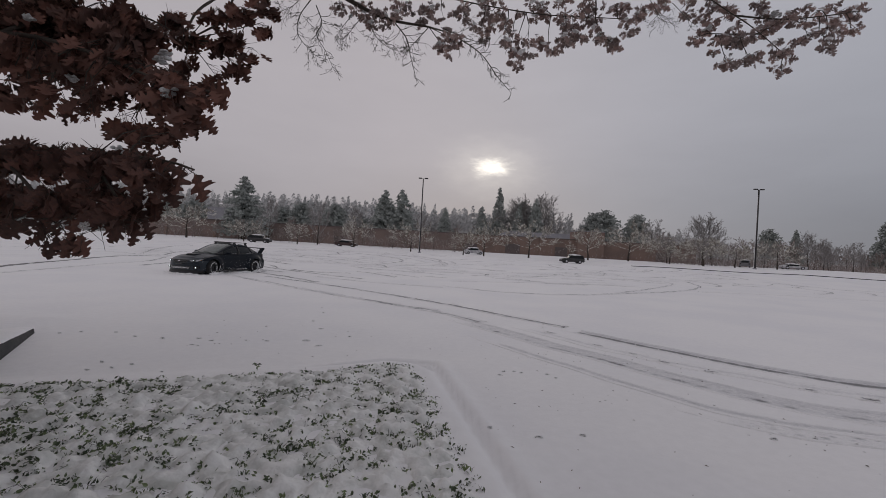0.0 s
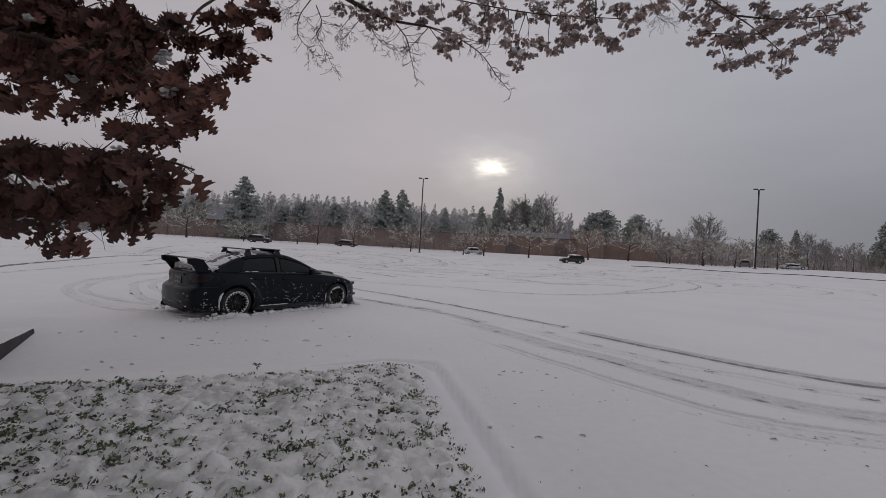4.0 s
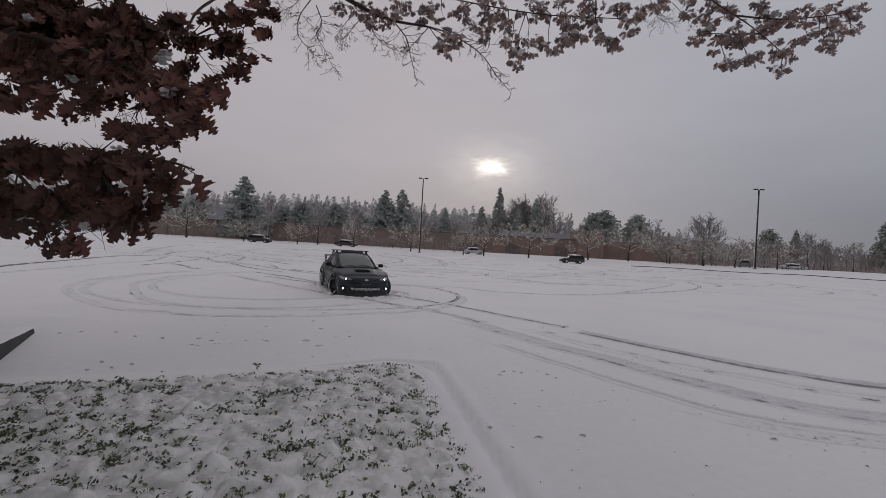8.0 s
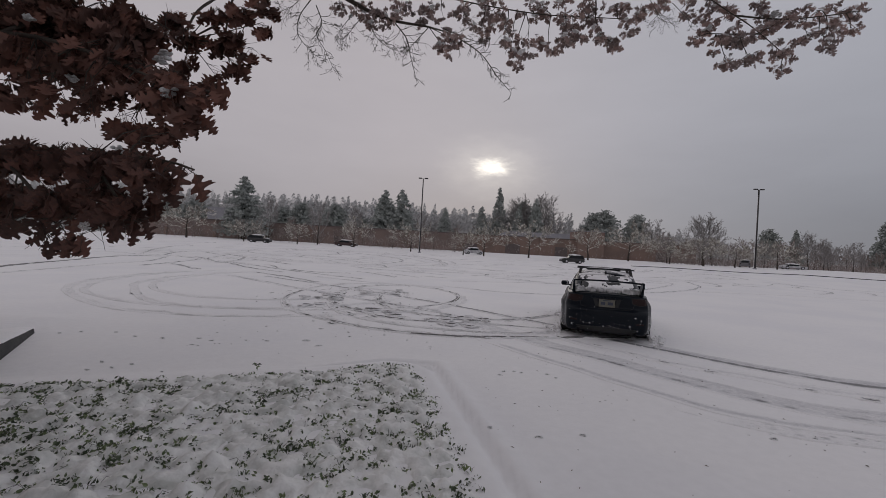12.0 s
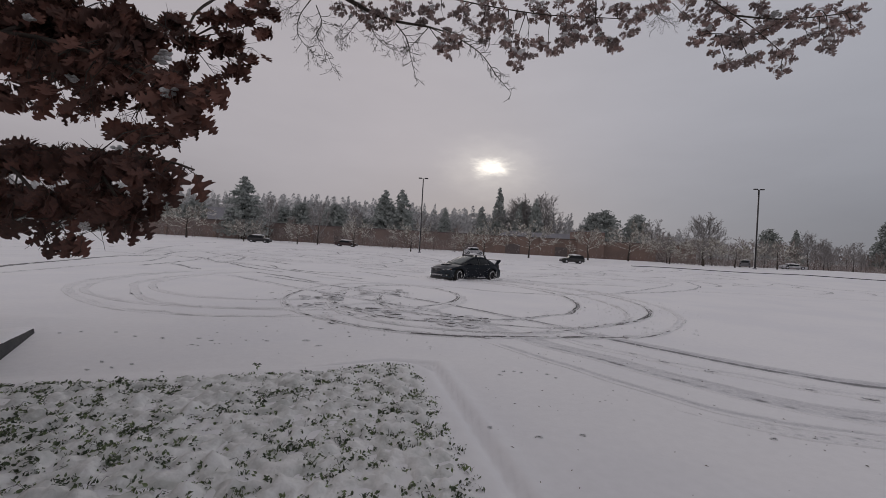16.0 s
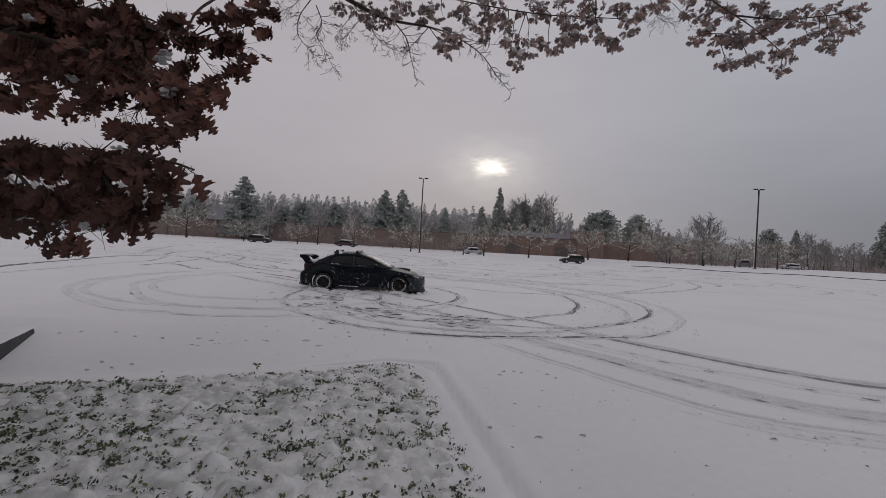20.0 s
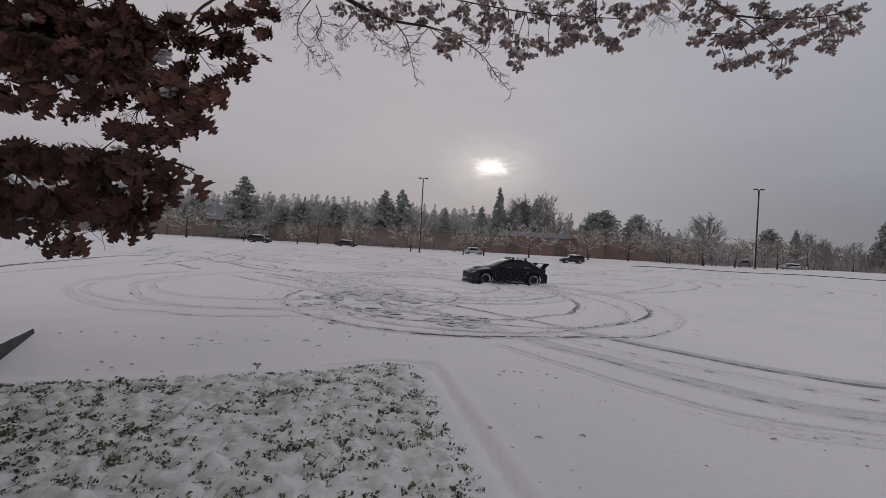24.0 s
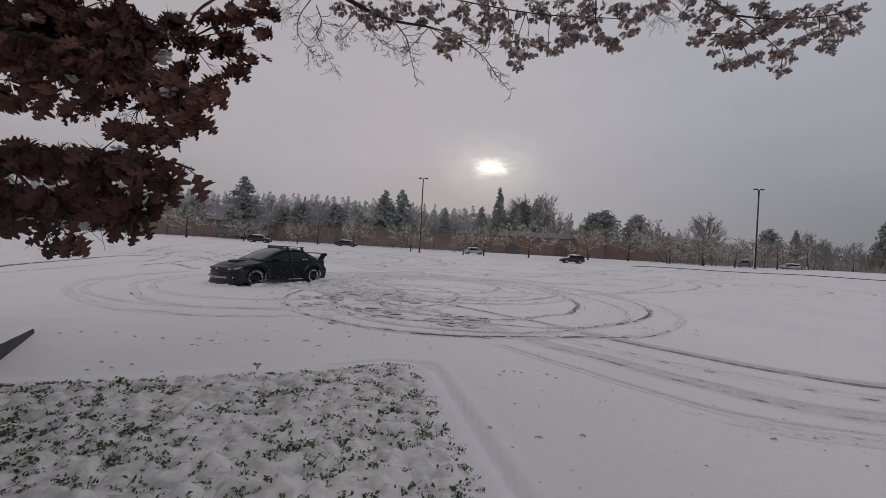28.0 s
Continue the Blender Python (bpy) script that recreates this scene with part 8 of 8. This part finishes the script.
# single leaves that hang clear of the rest: stalk end, tip
HANGING = ([((-0.99, 1.60, 1.91), (-0.93, 1.60, 1.80)), ((-1.05, 1.62, 1.93), (-1.06, 1.62, 1.82)), ((-1.53, 1.62, 1.64), (-1.54, 1.62, 1.54)), ((-1.58, 1.62, 1.63), (-1.64, 1.62, 1.60)), ((-1.43, 1.60, 1.64), (-1.37, 1.60, 1.56)), ((-1.48, 1.60, 1.63), (-1.47, 1.60, 1.55)), ((-1.58, 1.63, 1.62), (-1.58, 1.63, 1.56)), ((-1.43, 1.62, 1.65), (-1.44, 1.62, 1.56)), ((-1.22, 1.62, 1.71), (-1.22, 1.62, 1.61)), ((-1.27, 1.62, 1.69), (-1.31, 1.62, 1.62)), ((-1.19, 1.62, 1.71), (-1.15, 1.62, 1.64)), ((-1.82, 1.70, 1.69), (-1.83, 1.70, 1.62)), ((-1.78, 1.70, 1.69), (-1.74, 1.70, 1.64)), ((-2.01, 2.00, 2.35), (-1.99, 2.00, 2.25))]
    + [((-1.97, 2.00, 2.37), (-1.91, 2.00, 2.28)), ((-1.13, 1.90, 2.34), (-1.01, 1.90, 2.33)), ((-1.11, 1.90, 2.32), (-1.05, 1.90, 2.28)), ((-1.76, 2.00, 2.22), (-1.78, 2.00, 2.19)), ((-1.60, 1.95, 2.19), (-1.61, 1.95, 2.09)), ((-1.11, 1.65, 1.85), (-1.08, 1.65, 1.77)), ((-1.48, 1.65, 1.71), (-1.49, 1.65, 1.62))])


def limb_curve(ctrl, n=6):
    p = [Vector(c) for c in ctrl]
    p = [p[0] * 2 - p[1]] + p + [p[-1] * 2 - p[-2]]
    out = []
    for i in range(1, len(p) - 2):
        for k in range(n):
            t = k / n
            out.append(0.5 * (2 * p[i] + (p[i + 1] - p[i - 1]) * t + (2 * p[i - 1] - 5 * p[i] + 4 * p[i + 1] - p[i + 2]) * t * t + (3 * p[i] - p[i - 1] - 3 * p[i + 1] + p[i + 2]) * t ** 3))
    out.append(p[-2])
    return out


def make_oak():
    rnd = random.Random(2024)
    oak = empty("oak_tree", Matrix(), "oak with dry reddish-brown leaves hanging over the lot's edge", "tree")
    root = Vector((-4.6, -0.6, 0))
    trunk_pts = limb_curve([root + Vector((0, 0, -0.2)), root + Vector((0.05, 0, 1.6)), root + Vector((0.2, 0.1, 3.2)), root + Vector((0.5, 0.3, 5.2)), root + Vector((0.9, 0.8, 7.0))])
    put("trunk", mesh_of("trunk", *tube(trunk_pts, [0.26 - 0.16 * i / len(trunk_pts) for i in range(len(trunk_pts))], 12), True), OAK_BARK, oak, "grey-brown oak trunk")
    limbs = []
    for ctrl, r0, r1 in NEAR_LIMBS + HIGH_LIMBS:
        pts = limb_curve(ctrl)
        rad = [r0 + (r1 - r0) * i / (len(pts) - 1) for i in range(len(pts))]
        put("limb", mesh_of("limb", *tube(pts, rad, 7), True), BARK, oak)
        limbs += pts
    twigs = []

    def twig_to(c, r=0.003):
        c = Vector(c)
        near = min(limbs, key=lambda q: (q - c).length)
        mid = near.lerp(c, 0.5) + Vector((rnd.uniform(-1, 1), rnd.uniform(-1, 1), rnd.uniform(0, 1))) * 0.12 * (near - c).length
        twigs.append(tube([near, mid, c], [r * 1.4, r, r * 0.5], 5))
        for k in range(4):
            e = c + Vector((rnd.uniform(-1, 1), rnd.uniform(-1, 1), rnd.uniform(-1, 0.6))) * 0.07
            twigs.append(tube([mid.lerp(c, rnd.uniform(0.2, 1)), e], [r * 0.6, r * 0.3], 4))

    leaf_meshes = []
    for k in range(6):
        v, f = leaf_piece(1.0, rnd.uniform(0.05, 0.35), rnd.uniform(-0.25, 0.35), rnd)
        leaf_meshes.append((v, f, mesh_of("leaf", v, f)))
    poses = []
    for c, r, n in NEAR_SPRAYS:
        twig_to(c)
        poses += spray_leaves(rnd, c, r, max(5, round(n * (0.48 if 2.1 < c[2] < 2.56 and c[1] < 2.15 else 0.50 if c[2] < 2.1 else 0.85))), 0.95, LEAF_NEAR)
    for c, e in HANGING:
        c, e = Vector(c), Vector(e)
        way = (e - c).normalized()
        side = way.cross(Vector((rnd.uniform(-0.3, 0.3), -1, rnd.uniform(-0.2, 0.5)))).normalized()
        m = Matrix((way, side, way.cross(side))).transposed().to_4x4()
        poses.append(Matrix.Translation(c) @ m @ Matrix.Scale((e - c).length, 4))
        twig_to(c, 0.002)
    rnd.shuffle(poses)
    poses.sort(key=lambda m: m.translation.y)
    for m in poses[:300]:
        put("leaf", leaf_meshes[rnd.randrange(6)][2], OAK_LEAF, oak, m=m)

    def mass(name, group, mat, label):
        verts, faces = [], []
        for m in group:
            v, f, _ = leaf_meshes[rnd.randrange(6)]
            n = len(verts)
            verts.extend(m @ Vector(p) for p in v)
            faces.extend(tuple(i + n for i in g) for g in f)
        tagged(put(name, mesh_of(name, verts, faces), mat, oak, label), kind="stuff")

    mass("foliage", poses[300:], OAK_LEAF_MASS, "dense dry reddish-brown oak leaves")
    high, knots = [], []
    for c, r, n in HIGH_SPRAYS:
        twig_to(c, 0.004)
        high += spray_leaves(rnd, c, r * 1.05, round(n * 2.2), 0.35, LEAF_HIGH, knots)
    mass("high_foliage", high, OAK_LEAF_FAR, "brown oak leaves of the higher boughs, paled for snow and haze")
    # unseen crown the boughs hang from, spread and thickened to shade the bed
    crown = []
    for k in range(480):
        c = (rnd.uniform(-8.5, 0.4), rnd.uniform(-2.5, 5.2), rnd.uniform(5.9, 8.6))
        if k % 3 == 0:
            c = (rnd.uniform(-7.0, -4.2), rnd.uniform(-2.0, 2.6), rnd.uniform(3.2, 5.5))
        if k % 3 == 1:
            x = rnd.uniform(-9.0, -3.4)
            c = (x, rnd.uniform(-1.5, -0.72 * x - 0.9), rnd.uniform(2.4, 5.4))
        twig_to(c, 0.012)
        crown += spray_leaves(rnd, c, 0.8, 38, 0.3, 0.30)
    mass("crown", crown, OAK_LEAF_MASS, "brown unseen crown of the oak, thickened to shade the bed")
    v, f = join(twigs)
    tagged(put("twig_mass", mesh_of("twig_mass", v, f), BARK, oak, "fine dark twigs among the leaves"), kind="stuff")
    # leafless drooping twigs
    twigs = []
    def shoot(p, d, length, r, level):
        """A thin crooked shoot with finer ones forking off it."""
        pts, q, w = [p], p, d
        n = 5 if level < 2 else 3
        bend = Vector((rnd.uniform(-1, 1), rnd.uniform(-0.6, 0.6), rnd.uniform(-0.8, 1.0))) * 0.22
        for k in range(n):
            w = (w + bend + Vector((rnd.uniform(-1, 1), rnd.uniform(-1, 1), rnd.uniform(-1, 1))) * 0.16).normalized()
            q = q + w * length / n
            pts.append(q)
        twigs.append(tube(pts, [max(0.0011, r * (1 - 0.75 * k / n)) for k in range(n + 1)], 4))
        if level < 3:
            for k in range(rnd.randint(2, 4) if level == 1 else rnd.randint(1, 3)):
                i = rnd.randrange(1, n)
                away = Vector((rnd.uniform(-1, 1), rnd.uniform(-0.7, 0.7), rnd.uniform(-1, 0.8)))
                shoot(pts[i], ((pts[i + 1] - pts[i]).normalized() * 0.9 + away * 0.8).normalized(), length * rnd.uniform(0.35, 0.6), r * 0.6, level + 1)

    for ctrl, r in BARE_TWIGS:
        pts = limb_curve(ctrl, 5)
        twigs.append(tube(pts, [max(0.0014, r * 0.8 * (1 - 0.8 * i / len(pts))) for i in range(len(pts))], 5))
        for i in range(2, len(pts)):
            d = (pts[i] - pts[i - 1]).normalized()
            for s in (1, -1):
                if rnd.random() < 0.62:
                    across = Vector((d.z, rnd.uniform(-0.5, 0.5), -d.x)) * s
                    shoot(pts[i], (d * 0.75 + across * rnd.uniform(0.5, 1.0)).normalized(), rnd.uniform(0.07, 0.22) * (1.15 - 0.5 * i / len(pts)), r * 0.36, 1)
    v, f = join(twigs)
    tagged(put("bare_twig_mass", mesh_of("bare_twig_mass", v, f), OAK_BARK, oak, "fine grey leafless twigs"), kind="stuff")
    # small caps of snow caught on the foliage
    for k, c in enumerate(knots):
        if rnd.random() < 0.4:
            w = rnd.uniform(0.016, 0.036)
            part("snow_cap", lump_mesh(random.Random(700 + k), w * rnd.uniform(1.0, 1.7), w, w * 0.32, 2), SNOW_SOFT, oak, "", True, pose(c.x, c.y, c.z + 0.022, rnd.uniform(-15, 15), rnd.uniform(-25, 25), rnd.uniform(0, 180)))
    for k, (c, s) in enumerate(SNOW_CAPS):
        bm = bmesh.new()
        for q in range(14):
            piece = lump_mesh(rnd, s * rnd.uniform(0.14, 0.32), s * 0.3, s * rnd.uniform(0.10, 0.24), 2)
            piece.transform(Matrix.Translation((rnd.gauss(0, 0.34) * s, rnd.uniform(-0.2, 0.2) * s, rnd.gauss(0, 0.2) * s)))
            me = bpy.data.meshes.new("piece")
            piece.to_mesh(me)
            piece.free()
            bm.from_mesh(me)
            bpy.data.meshes.remove(me)
        part("snow_cap", bm, SHADED_SNOW, oak, "", True, pose(c[0] * 1.02, c[1] + 0.07, c[2] + 0.02, rnd.uniform(-15, 15), rnd.uniform(-20, 20), rnd.uniform(-30, 30)))


SNOW_CAPS = [((-1.49, 2.06, 2.56), 0.070), ((-1.30, 1.84, 2.30), 0.060), ((-2.02, 1.90, 2.65), 0.045), ((-1.84, 1.95, 2.39), 0.040), ((-1.34, 1.62, 1.98), 0.035), ((3.18, 4.10, 4.23), 0.066), ((2.54, 4.10, 4.06), 0.050), ((1.44, 4.10, 3.92), 0.039), ((3.21, 4.00, 3.80), 0.050), ((2.91, 4.00, 3.74), 0.033), ((2.69, 4.00, 3.74), 0.033), ((-1.11, 4.30, 4.07), 0.039)]
LEAF_NEAR, LEAF_HIGH = 0.104, 0.068
make_oak()


# ---------------------------------------------------------------- what moves
# minus seconds, angle of the front wheels to the left
LOCK = [(0, 0.22), (-2, 0.30), (-3.5, 0.05), (-5.5, 0.10), (-7, 0.32), (-8.5, 0.40), (-9.4, 0.16), (-10.4, 0.10), (-11, 0.34), (-11.6, -0.05), (-12.5, 0.06), (-15, 0.2), (-18, 0.3), (-20, 0.12), (-21.5, 0.08), (-24, 0.15), (-26.5, 0.2), (-27.5, -0.1), (-28.1, -0.25)]


def motions():
    rows = [(i / 10, car_pose(i / 10)) for i in range(281)]
    walk(car, rows)
    # the wheels turn with the way covered; the sliding rear pair spins faster
    for hub, (wx, wy), slip in zip(car_wheels, WHEELS, (1.0, 1.0, 1.25, 1.25)):
        rows, turned, last, steer = [], 0.0, None, 0.0
        for i in range(421):
            t = i / 15
            x, y, a = drive(t)
            if last is not None:
                turned += min(math.hypot(x - last[0], y - last[1]) / 0.322 * slip, 1.45)
            last = (x, y)
            if wx > 0:
                steer = curve_at(LOCK, -t)[0]
            rows.append((t, Matrix.Translation((wx, wy, 0.32)) @ Matrix.Rotation(steer, 4, "Z") @ Matrix.Rotation(turned, 4, "Y")))
        walk(hub, rows)
    low = pose(0, 0, -0.14)
    for t, ob, lift in FRESH:
        up = pose(0, 0, lift)
        rows = [(0.0, low)]
        if t > 0.1:
            rows.append((t - 0.07, low))
        rows += [(t + 0.07, up), (28.0, up)]
        walk(ob, rows)


motions()
